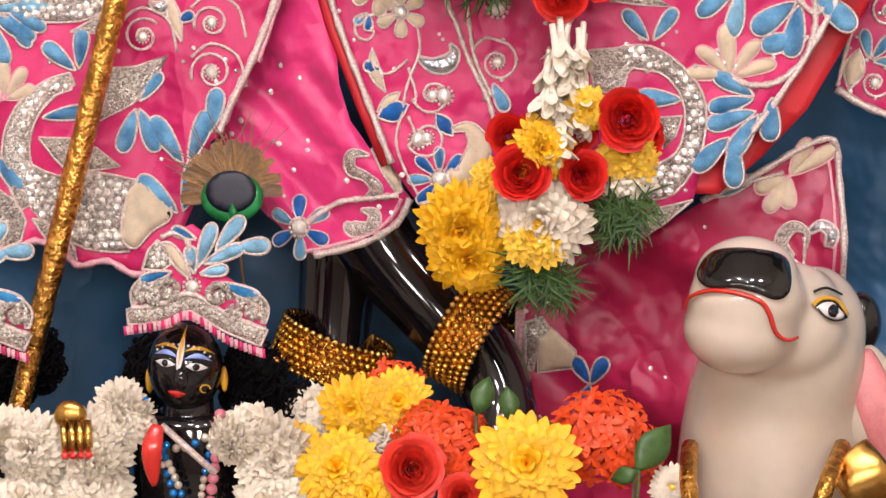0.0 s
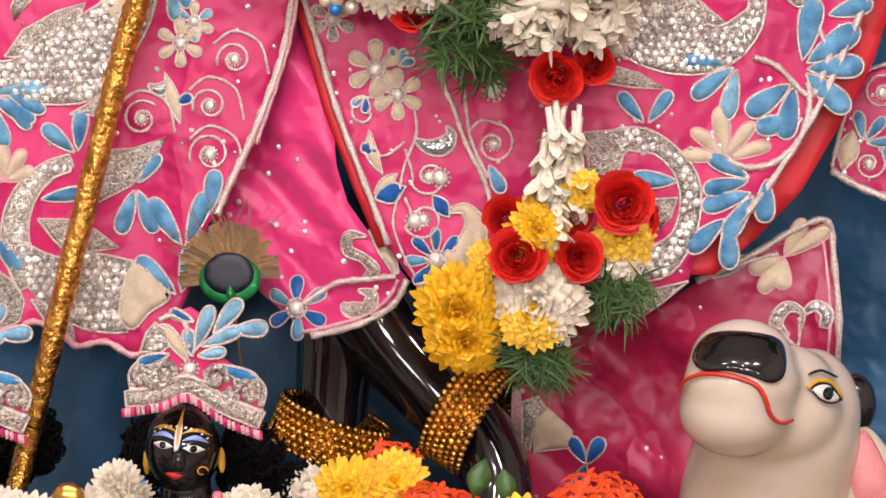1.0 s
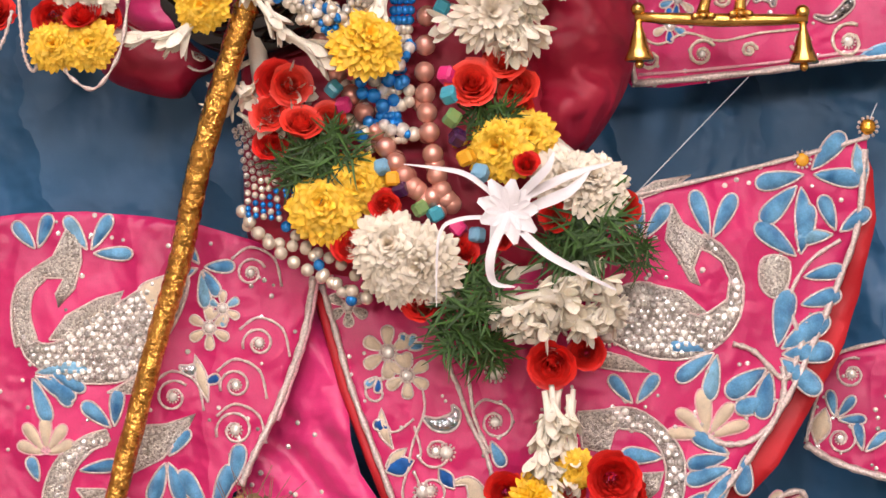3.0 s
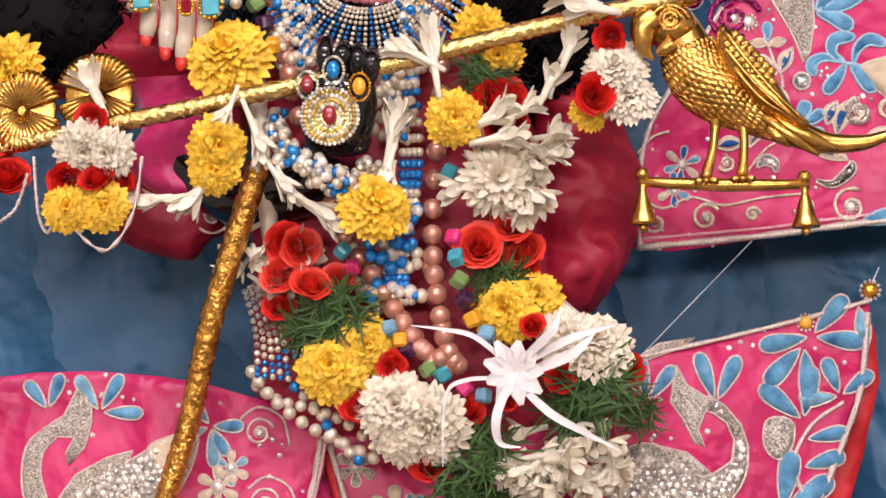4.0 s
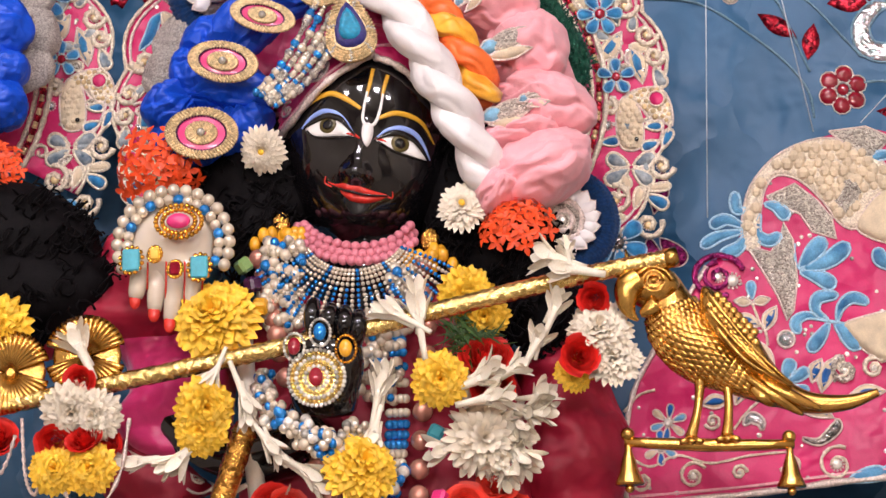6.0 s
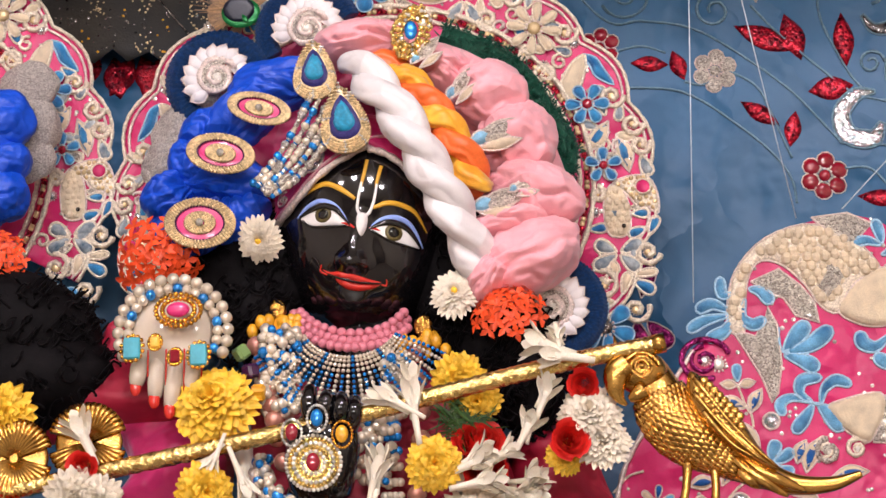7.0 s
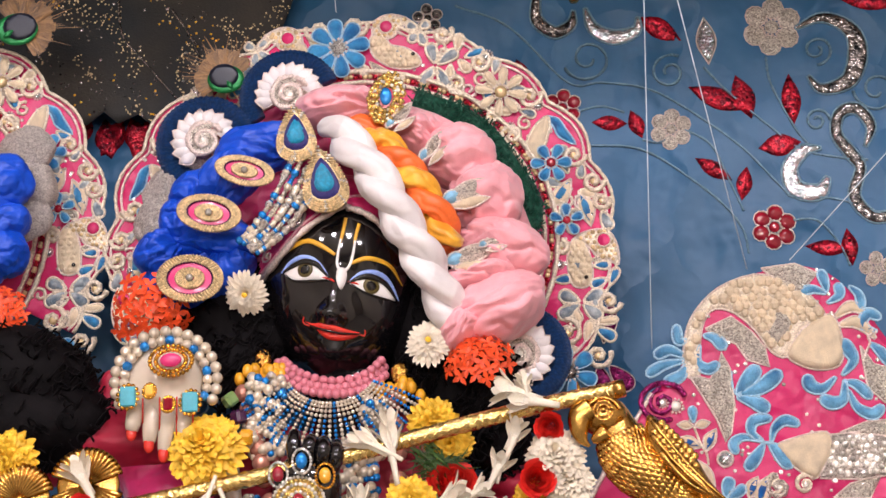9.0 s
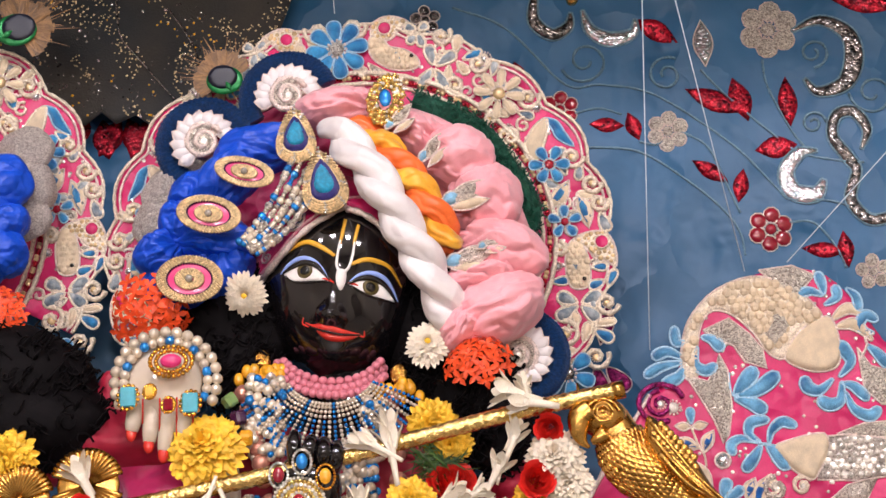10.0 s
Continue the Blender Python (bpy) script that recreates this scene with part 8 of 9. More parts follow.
def beads(th, name, pts, r, mats, pick=None, n=None, label=""):
    """Beads strung along a line, each its own ball in one strand."""
    c = [Vector(q) for q in spline(pts, 20)]
    length = sum((c[k + 1] - c[k]).length for k in range(len(c) - 1))
    n = n or int(length / (2.02 * r))
    p = Pile()
    for k in range(n):
        t = (k + 0.5) / n * (len(c) - 1)
        q = c[int(t)].lerp(c[min(int(t) + 1, len(c) - 1)], t % 1)
        s = pick(k) if pick else 0
        if r > 0.0041 and th:
            part("bead", BEADS[mats[s].name], th, m=Matrix.Translation(q) @ Matrix.Scale(r, 4))
            continue
        p.add(*ball(r * (1 if s == 0 else 0.92), 8, 6, q), slot=s)
    return part(name, p.mesh(name, mats), th, label, "stuff") if p.v else None


choker = thing("pink_bead_choker", "three rows of dusty pink wooden beads", "necklace", at=(-0.106, -0.03, 2.003))
for k in range(3):
    y = -0.02 - 0.006 * k
    beads(choker, "bead_row", [(-0.162, 0.01, 2.030), (-0.136, -0.03, 2.001), (-0.104, -0.045, 1.989), (-0.074, -0.03, 1.997), (-0.055, 0.01, 2.020)] if k == 0 else
          [(-0.163, 0, 2.021), (-0.136, -0.035, 1.993), (-0.103, -0.05, 1.982), (-0.073, -0.035, 1.989), (-0.054, 0, 2.010)] if k == 1 else
          [(-0.155, 0, 2.029), (-0.134, -0.028, 2.008), (-0.104, -0.04, 1.997), (-0.075, -0.028, 2.004), (-0.057, 0, 2.025)], 0.0046, [PINKBEAD])
collar = thing("bead_collar", "collar of white and blue seed beads with long fringe", "necklace", at=(-0.106, -0.04, 1.970))
for s in range(31):
    t = s / 30
    a = radians(206 + 126 * t)
    cx, cz = -0.104, 2.014
    r0, r1 = 0.040, 0.086 + 0.010 * math.sin(math.pi * t)
    y = -0.045 - 0.012 * math.sin(math.pi * t)
    beads(collar, "fringe_string", [(cx + 1.12 * r0 * math.cos(a), y + 0.005, cz + r0 * math.sin(a)), (cx + 1.12 * r1 * 0.75 * math.cos(a), y - 0.004, cz + r1 * 0.75 * math.sin(a)), (cx + 1.12 * r1 * math.cos(a), y, cz + r1 * math.sin(a))], 0.0020, [PEARL, BLUEBEAD], lambda k, s=s: int((s % 2 == 0 and 3 < k < 14) or (s % 3 == 1 and k > 9) or (s % 7 == 2 and k < 4)))
big = thing("copper_pearl_necklace", "long necklace of large rose copper pearls", "necklace", at=(-0.073, -0.06, 1.747))
beads(big, "bead_row", [(-0.048, -0.03, 1.987), (-0.042, -0.045, 1.914), (-0.047, -0.055, 1.843), (-0.051, -0.06, 1.775), (-0.048, -0.065, 1.727), (-0.040, -0.065, 1.679), (-0.030, -0.06, 1.663)], 0.0092, [COPPER])
beads(big, "bead_row", [(-0.192, -0.03, 1.996), (-0.180, -0.04, 1.958), (-0.174, -0.045, 1.927), (-0.164, -0.05, 1.881), (-0.131, -0.05, 1.788), (-0.102, -0.06, 1.743), (-0.080, -0.065, 1.706), (-0.062, -0.065, 1.679), (-0.039, -0.06, 1.657)], 0.0092, [COPPER])
beads(big, "bead_row", [(-0.093, -0.055, 1.722), (-0.074, -0.06, 1.699), (-0.057, -0.065, 1.675), (-0.039, -0.065, 1.674), (-0.049, -0.06, 1.716), (-0.055, -0.055, 1.758)], 0.0088, [COPPER])
mid_n = thing("pearl_necklace", "ropes of small pearls and blue beads over the chest", "necklace", at=(-0.073, -0.05, 1.806))
for dx in (-14, -5, 5, 14):
    s = dx / 2000
    beads(mid_n, "bead_row", [Vector(q) + Vector((s, 0, 0)) for q in ((-0.071, -0.048, 1.914), (-0.068, -0.055, 1.844), (-0.073, -0.06, 1.795), (-0.082, -0.062, 1.747), (-0.076, -0.062, 1.718))], 0.0042, [PEARL, BLUEBEAD], lambda k: int(k // 3 % 2 == 0))
for k in range(46):
    t = k / 45
    x, y, z = -0.082, -0.066, 1.765
    q = (x + rf.uniform(-0.022, 0.022), y + rf.uniform(-0.004, 0.004), z + rf.uniform(-0.045, 0.035))
    v, f = ball(rf.choice((0.004, 0.0055, 0.0065)), 9, 7, q)
    part("bead", mesh("bead", v, f, rf.choice((BLUEBEAD, BLUEBEAD, PEARL, STONE))), mid_n)
clus = thing("pearl_cluster", "clusters of cream pearls under the collar", "necklace", at=(-0.174, -0.05, 1.956))
for n, cx, cy, cz, sx, sz in ((120, -0.167, -0.045, 1.964, 0.020, 0.040), (100, -0.082, -0.05, 1.894, 0.018, 0.040), (40, -0.062, -0.045, 1.949, 0.012, 0.03), (30, -0.105, -0.05, 1.744, 0.02, 0.03)):
    p = Pile()
    for k in range(n):
        p.add(*ball(rf.choice((0.0036, 0.0045, 0.0056)), 9, 7, (cx + rf.uniform(-sx, sx), cy + rf.uniform(-0.008, 0.004), cz + rf.uniform(-sz, sz))), slot=int(rf.random() < 0.22))
    part("pearl", p.mesh("pearl", [PEARL, BLUEBEAD]), clus, kind="stuff")
# coloured cubes strung between the flowers
cubes = thing("cube_bead_necklace", "string of pink, blue, green and plum cube beads", "necklace", at=(-0.029, -0.07, 1.764))
CUBE = [mesh("cube_bead", *box(1, 1, 1, 0.18), m, False) for m in (MAGENTABEAD, TEAL, GREENGLASS, PLUM, AMBER, THREADLT)]
for k, (x, y, z) in enumerate(((-0.032, -0.075, 1.770), (-0.030, -0.078, 1.753), (-0.028, -0.078, 1.734), (-0.024, -0.075, 1.718), (-0.017, -0.08, 1.701), (-0.006, -0.08, 1.688), (-0.033, -0.07, 1.812), (-0.035, -0.07, 1.826), (-0.201, -0.05, 1.981), (-0.193, -0.05, 1.964), (-0.185, -0.06, 1.942))):
    part("cube_bead", CUBE[k % 6], cubes, m=pose(x, y, z, rf.uniform(0, 90), rf.uniform(0, 90), rf.uniform(0, 90)) @ Matrix.Diagonal((0.013, 0.013, 0.013, 1)))
for k, (x, y, z) in enumerate(((-0.126, -0.07, 1.762), (-0.118, -0.07, 1.748), (-0.087, -0.07, 1.696), (-0.078, -0.07, 1.686), (-0.072, -0.07, 1.677), (-0.056, -0.07, 1.661), (-0.044, -0.07, 1.656), (-0.025, -0.075, 1.644), (-0.010, -0.07, 1.638), (-0.024, -0.06, 1.718), (-0.074, -0.06, 1.726))):
    part("cube_bead", CUBE[(k * 5 + 1) % 6], cubes, m=pose(x, y, z, rf.uniform(0, 90), rf.uniform(0, 90), rf.uniform(0, 90)) @ Matrix.Diagonal((0.012, 0.012, 0.012, 1)))
# earrings
for x, y, z, w in ((-0.175, 0, 2.022, 1), (-0.041, 0, 2.002, -1)):
    ear = thing("earring", "black and gold earring with amber bead drops", "earring", "earrings", at=(x, y, z))
    v, f = ball(0.0085, 16, 10, (x, y, z + 0.008), sy=0.4, sz=1.3)
    part("plate", mesh("plate", v, f, GOLD), ear)
    p = Pile()
    for k in range(16):
        p.add(*ball(0.0055, 8, 6, (x + rf.uniform(-0.022, 0.022), y - 0.012 + rf.uniform(-0.004, 0.004), z - 0.012 + rf.uniform(-0.012, 0.008)), sz=1.3))
    part("amber_drops", p.mesh("amber_drops", AMBER), ear)
# jewels of the raised hand
hj = thing("hand_jewels", "crystal brooch, rings and pearl bracelet on the statue's hand", "jewellery", at=(-0.131, -0.1, 1.876))
bx, by, bz = -0.130, -0.118, 1.868
p = Pile()
for q, n, r, s in ((0.0235, 40, 0.0019, 0), (0.0205, 34, 0.0019, 1), (0.0170, 26, 0.0021, 0), (0.0130, 22, 0.0018, 1), (0.0095, 14, 0.0021, 0)):
    ring(p, bx, by - 0.002, bz, q, q, 0, r, n, s)
v, f = ball(0.023, 24, 8, (bx, by + 0.002, bz), sy=0.14)
p.add(v, f, 1)
p.add(*ball(0.0062, 12, 8, (bx, by - 0.006, bz), sy=0.6, sz=1.3), slot=2)
part("brooch", p.mesh("brooch", [STONE, PALEGOLD, RUBY]), hj, "round crystal brooch with a red stone")
for x, y, z, m in ((-0.126, -0.125, 1.905, BLUEBEAD), (-0.105, -0.122, 1.891, AMBER), (-0.148, -0.122, 1.894, RUBY)):
    p = Pile()
    ring(p, x, y, z, 0.0085, 0.0115, 0, 0.0015, 24, 0)
    p.add(*ball(0.0056, 12, 8, (x, y - 0.003, z), sy=0.6, sz=1.35), slot=1)
    part("finger_ring", p.mesh("finger_ring", [GOLDBEAD if m == AMBER else STONE, m]), hj)
p = Pile()
arc = spline([(-0.183, -0.06, 1.878), (-0.170, -0.1, 1.846), (-0.142, -0.12, 1.821), (-0.119, -0.12, 1.813), (-0.097, -0.08, 1.828)], 10)
for k in range(210):
    q = arc[rf.randrange(len(arc))] + Vector((rf.uniform(-0.008, 0.008), rf.uniform(-0.008, 0.008), rf.uniform(-0.011, 0.011)))
    p.add(*ball(rf.choice((0.0032, 0.0042, 0.0052)), 8, 6, q), slot=rf.choice((0, 0, 0, 0, 1, 2)))
part("bracelet", p.mesh("bracelet", [PEARL, BLUEBEAD, STONE]), hj, "thick bracelet of pearls and blue beads")
# tassels of beads at the hip
hip = thing("bead_tassel", "tassels of silver, pearl and blue beads at the waist", "beads", at=(-0.194, -0.05, 1.698))
for k in range(13):
    a = Vector((-0.213, -0.045, 1.734)) + Vector((0.0045 * k, 0, 0.003 * k))
    b = a + Vector((0.012 + 0.002 * k, -0.008, -0.075 - 0.004 * (k % 5)))
    beads(hip, "bead_row", [a, a.lerp(b, 0.5) + Vector((0.004, 0, 0)), b], 0.0030, [PEARL, BLUEBEAD, SILVER], lambda j, k=k: 1 if j > 9 and (j + k) % 3 else 2 if j < 8 else 0)
beads(hip, "pearl_swag", [(-0.209, -0.045, 1.667), (-0.191, -0.05, 1.643), (-0.164, -0.05, 1.620), (-0.132, -0.05, 1.603), (-0.100, -0.05, 1.587)], 0.0058, [PEARL])
beads(hip, "pearl_swag", [(-0.206, -0.04, 1.654), (-0.184, -0.045, 1.639), (-0.154, -0.05, 1.631), (-0.127, -0.05, 1.619), (-0.100, -0.05, 1.596)], 0.0052, [PEARL])
beads(hip, "pearl_swag", [(-0.173, -0.045, 1.653), (-0.150, -0.05, 1.629), (-0.136, -0.05, 1.606), (-0.114, -0.05, 1.585)], 0.0050, [PEARL, BLUEBEAD], lambda k: int(k % 4 == 0))
# anklets
for n, (c, axis, r) in enumerate((((-0.141, 0.055, 1.255), (0.40, -0.06, 1.0), 0.044), ((-0.026, 0.03, 1.269), (0.88, -0.25, -0.52), 0.042))):
    ank = thing("anklet", "broad gold anklet studded with amber beads", "anklet", "anklets", at=c)
    ax = Vector(axis).normalized()
    u = ax.orthogonal().normalized()
    w = ax.cross(u)
    pts = [Vector(c) + (u * math.cos(t * 0.2618) + w * math.sin(t * 0.2618)) * r for t in range(25)]
    v, f = [], []
    band = 0.017
    for k in range(25):
        for s in (-1, 1):
            v.append(pts[k] + ax * band * s)
    part("band", mesh("band", v, [(2 * k, 2 * k + 1, 2 * k + 3, 2 * k + 2) for k in range(24)], GOLD), ank)
    p = Pile()
    for row in range(7):
        m = 44
        for k in range(m):
            t = 2 * math.pi * (k + 0.5 * (row % 2)) / m
            p.add(*ball(0.0030, 6, 5, Vector(c) + (u * math.cos(t) + w * math.sin(t)) * (r + 0.002) + ax * (band * (row / 3 - 1))), slot=int(row in (0, 6)))
    part("stud", p.mesh("studs", [GOLDBEAD, SHINYGOLD]), ank, kind="stuff")
# ---- painted marble calf: one mesh ----
def melted(p, voxel=0.004, rounds=14):
    """The pieces run together into one smooth skin."""
    me = p.mesh("skin", MARBLE)
    ob = new("skin", me)
    mod = ob.modifiers.new("melt", "REMESH")
    mod.mode, mod.voxel_size = "VOXEL", voxel
    soft = ob.modifiers.new("soften", "SMOOTH")
    soft.factor, soft.iterations = 0.5, rounds
    got = bpy.data.meshes.new_from_object(ob.evaluated_get(bpy.context.evaluated_depsgraph_get()))
    v, f = [q.co.copy() for q in got.vertices], [tuple(g.vertices) for g in got.polygons]
    bpy.data.objects.remove(ob)
    return v, f


def calf():
    raw = Pile()
    neck = spline([(0.202, -0.03, 1.121), (0.200, -0.05, 1.184), (0.202, -0.065, 1.229), (0.210, -0.08, 1.264), (0.217, -0.08, 1.285)], 6)
    raw.add(*tube(neck, lambda t, a: 0.078 - 0.026 * t, 32))
    for (x, y, z), r, sx, sy, sz in (((0.229, -0.085, 1.279), 0.040, 0.95, 1.0, 1.2), ((0.202, -0.11, 1.282), 0.044, 1.1, 1.0, 0.95), ((0.172, -0.14, 1.288), 0.041, 1.03, 1.0, 0.84), ((0.175, -0.148, 1.308), 0.038, 1.1, 0.95, 0.9), ((0.176, -0.14, 1.324), 0.034, 1.1, 1.0, 0.85), ((0.206, -0.11, 1.300), 0.036, 1.1, 1.0, 0.9)):
        raw.add(*ball(r, 28, 18, (x, y, z), sx, sy, sz))
    v, f = melted(raw, 0.0028, 26)
    pts = np.array([tuple(q) for q in v])

    def on(x, z, lift=0.001):
        near = pts[np.hypot(pts[:, 0] - x, pts[:, 2] - z) < 0.004]
        return Vector((x, float(near[:, 1].min()) - lift if len(near) else -0.12, z))
    p = Pile()
    nx, nz = 0.171, 1.329
    p.add(v, f)
    # the nose pad is painted black
    pad = [tuple(q) for q in spline([(0.140, 1.326), (0.144, 1.336), (0.153, 1.344), (0.170, 1.346), (0.192, 1.343), (0.203, 1.337), (0.205, 1.325), (0.202, 1.314), (0.193, 1.310), (0.180, 1.315), (0.164, 1.319), (0.147, 1.319)], 4, True)]
    sheet(pad, lambda x, z: on(x, z).y, 0.0035, 0.004, 0.001, 0.004, pile=p, slot=1, lift=0.0004)
    # mouth line
    m = spline([(0.130, 1.302), (0.135, 1.312), (0.147, 1.317), (0.164, 1.316), (0.181, 1.310), (0.188, 1.301), (0.193, 1.287), (0.201, 1.281), (0.210, 1.282)], 8)
    p.add(*tube([on(q.x, q.y, 0.0004) for q in m], lambda t, a: 0.0016 * (0.6 + 0.6 * math.sin(math.pi * t)), 8), slot=2)
    # half-closed eye with its painted lids
    ex, ez = (0.236, 1.298)
    front = lambda x, z: on(x, z).y
    sheet([tuple(q) for q in spline([(0.224, 1.302), (0.230, 1.305), (0.239, 1.303), (0.246, 1.294), (0.239, 1.292), (0.230, 1.296)], 4, True)], front, 0.003, 0.0, 0.0008, 0.003, pile=p, slot=3, lift=0.0006)
    sheet(disc(0.237, 1.298, 0.0045, 14), front, 0.003, 0.0, 0.001, 0.003, pile=p, slot=1, lift=0.0018)
    for rows, r, slot in ((((0.222, 1.303), (0.229, 1.307), (0.240, 1.305), (0.248, 1.294)), 0.0016, 4), (((0.224, 1.302), (0.230, 1.305), (0.239, 1.303), (0.247, 1.292)), 0.0012, 1), (((0.225, 1.301), (0.231, 1.294), (0.239, 1.291), (0.248, 1.292)), 0.0007, 1), (((0.223, 1.312), (0.233, 1.314), (0.245, 1.308)), 0.0011, 1)):
        p.add(*tube([on(q.x, q.y, 0.0012) for q in spline(rows, 6)], r, 6), slot=slot)
    # horn bud and ear
    p.add(*ball(0.020, 16, 12, (0.267, -0.05, 1.281), 0.8, 0.8, 1.15), slot=1)
    ear = spline([(0.257, -0.08, 1.263), (0.264, -0.09, 1.235), (0.275, -0.09, 1.202), (0.282, -0.08, 1.171)], 6)
    p.add(*tube(ear, lambda t, a: 0.024 * math.sin(0.5 + 2.5 * t) + 0.004, 16, squash=0.35))
    p.add(*tube([q + Vector((0.004, -0.007, 0)) for q in ear], lambda t, a: 0.014 * math.sin(0.5 + 2.4 * t) + 0.002, 12, squash=0.3), slot=5)
    ob = new("calf_statue", p.mesh("calf_statue", [MARBLE, DARKPAINT, REDPAINT, WHITEPAINT, YELLOWPAINT, shader("ear_pink", (0.62, 0.20, 0.20), 0.4, vary=0.15)]))
    return tagged(ob, "cream marble calf statue with black nose and red mouth line", "statue")


calf()
rope_c = thing("calf_collar", "gold embossed collar around the calf's neck", "collar", at=(0.199, -0.12, 1.174))
v, f = tube(spline([(0.136, -0.1, 1.197), (0.132, -0.14, 1.179), (0.134, -0.16, 1.154)], 6), lambda t, a: 0.0065, 10)
part("band", mesh("band", v, f, GOLD), rope_c)
v, f = tube(spline([(0.244, -0.12, 1.198), (0.229, -0.16, 1.180), (0.218, -0.17, 1.154)], 6), lambda t, a: 0.0065, 10)
part("band", mesh("band", v, f, GOLD), rope_c)
v, f = tube(spline([(0.245, -0.13, 1.192), (0.257, -0.14, 1.177), (0.270, -0.13, 1.154)], 6), lambda t, a: 0.020, 12, squash=0.3)
part("pendant", mesh("pendant", v, f, SHINYGOLD), rope_c)


# ---- the small statue on the altar ----
def small_statue(dx, name, label):
    c = Vector((-0.234, -0.1, 1.263)) + Vector((dx, 0, 0))
    front = lambda x, z: c.y - 0.026 * math.sqrt(max(0, 1 - ((x - c.x) / 0.028) ** 2 - ((z - c.z) / 0.034) ** 2))
    p = Pile()
    v, f = ball(1, 28, 20)
    p.add([(c.x + 0.028 * a / (1 + max(0, -k) * 0.06), c.y + 0.026 * b, c.z + 0.034 * k) for a, b, k in v], f)
    for s in (-1, 1):
        p.add(*ball(0.0065, 12, 8, (c.x + s * 0.028, c.y + 0.004, c.z - 0.010), 0.45, 0.7, 1.5), slot=2)
    p.add(*tube([(c.x, c.y + 0.006, c.z - 0.02), (c.x, c.y + 0.01, c.z - 0.06)], 0.019, 12))
    p.add(*tube([(c.x, c.y + 0.012, c.z - 0.036), (c.x, c.y + 0.012, c.z - 0.046), (c.x, c.y + 0.012, c.z - 0.20)], lambda t, a: 0.040 + 0.010 * t, 18, squash=0.6))
    p.add(*tube(spline([(c.x + 0.045, c.y + 0.01, c.z - 0.07), (c.x + 0.075, c.y, c.z - 0.10), (c.x + 0.085, c.y - 0.01, c.z - 0.14)], 5), 0.014, 12))
    p.add(*ball(0.0052, 10, 8, (c.x + 0.001, front(c.x, c.z - 0.006) - 0.001, c.z - 0.006), sz=1.6))

    def daub(outline, slot, lift):
        sheet(outline, front, 0.0028, 0.0, 0.0004, 0.002, pile=p, slot=slot, lift=lift)
    lean = radians(-9)
    turned = lambda pts: [(c.x + (x - c.x) * math.cos(lean) - (z - c.z) * math.sin(lean), c.z + (x - c.x) * math.sin(lean) + (z - c.z) * math.cos(lean)) for x, z in pts]
    for s in (-1, 1):
        ex, ez = c.x + s * 0.0115, c.z + 0.004
        daub(turned(leafshape(ex - 0.008, ez, 0, 0.016, 0.0056)), 1, 0.0006)
        daub(turned(disc(ex, ez, 0.0026, 10)), 5, 0.0012)
        daub(turned(leafshape(ex - 0.009, ez + 0.0016, 0, 0.018, 0.0018, curl=0.16)), 5, 0.0016)
        daub(turned(leafshape(ex - 0.010, ez + 0.0045, 0, 0.020, 0.0036, curl=0.18)), 3, 0.0006)
        daub(turned(leafshape(ex - 0.011, ez + 0.0095, 0, 0.022, 0.0026, curl=0.18)), 2, 0.0006)
        for k in range(5):
            daub(turned(disc(ex - 0.008 * s + 0.004 * s * k, ez + 0.0145 - 0.0004 * k * k, 0.0009, 8)), 1, 0.0008)
    daub(turned(leafshape(c.x - 0.001, c.z - 0.005, 90, 0.034, 0.005)), 1, 0.0012)
    daub(turned(leafshape(c.x - 0.001, c.z + 0.004, 90, 0.028, 0.0026)), 2, 0.0018)
    daub(turned(leafshape(c.x - 0.0075, c.z - 0.0165, 0, 0.014, 0.0055, curl=-0.10)), 4, 0.0010)
    daub(turned(swirl(c.x + 0.019, c.z - 0.012, 0.004, 0.8, 0, 1, 10, 0.8) + swirl(c.x + 0.019, c.z - 0.012, 0.003, 0.8, 0, 1, 10, 0.8)[::-1]), 2, 0.0012)
    ob = new(name, p.mesh(name, [BLACKSTONE, WHITEPAINT, YELLOWPAINT, SKYPAINT, REDPAINT, DARKPAINT]))
    tagged(ob, label, "statue")
    # ear pads and crown
    crown = thing("crown", "pink and silver embroidered crown with a blue flower plume", "crown", "small crowns", at=(c.x, c.y, c.z + 0.03))
    S = lambda x, z: c.y - 0.020 - 0.016 * math.sqrt(max(0, 1 - ((x - c.x - 0.004) / 0.07) ** 2))
    mv = lambda pts: [(q[0] + dx, *q[1:]) for q in pts]
    cr = Cloth(crown, S, "crown_front", mv([(-0.270, 1.298), (-0.264, 1.320), (-0.256, 1.329), (-0.252, 1.349), (-0.236, 1.364), (-0.220, 1.370), (-0.212, 1.364), (-0.212, 1.340), (-0.196, 1.331), (-0.180, 1.319), (-0.169, 1.302), (-0.172, 1.279), (-0.197, 1.290), (-0.223, 1.307), (-0.243, 1.302)]), PINK, 0.005, 0.004)
    cr.stroke("band", mv([(-0.269, 1.304, 0.0113), (-0.243, 1.306, 0.0113), (-0.222, 1.313, 0.0121), (-0.197, 1.298, 0.0121), (-0.171, 1.286, 0.0129)]), SILVER, 0.004)
    cr.line(mv([(-0.266, 1.310), (-0.243, 1.313), (-0.222, 1.320), (-0.196, 1.304), (-0.170, 1.292)]), 0.0022, CORD)
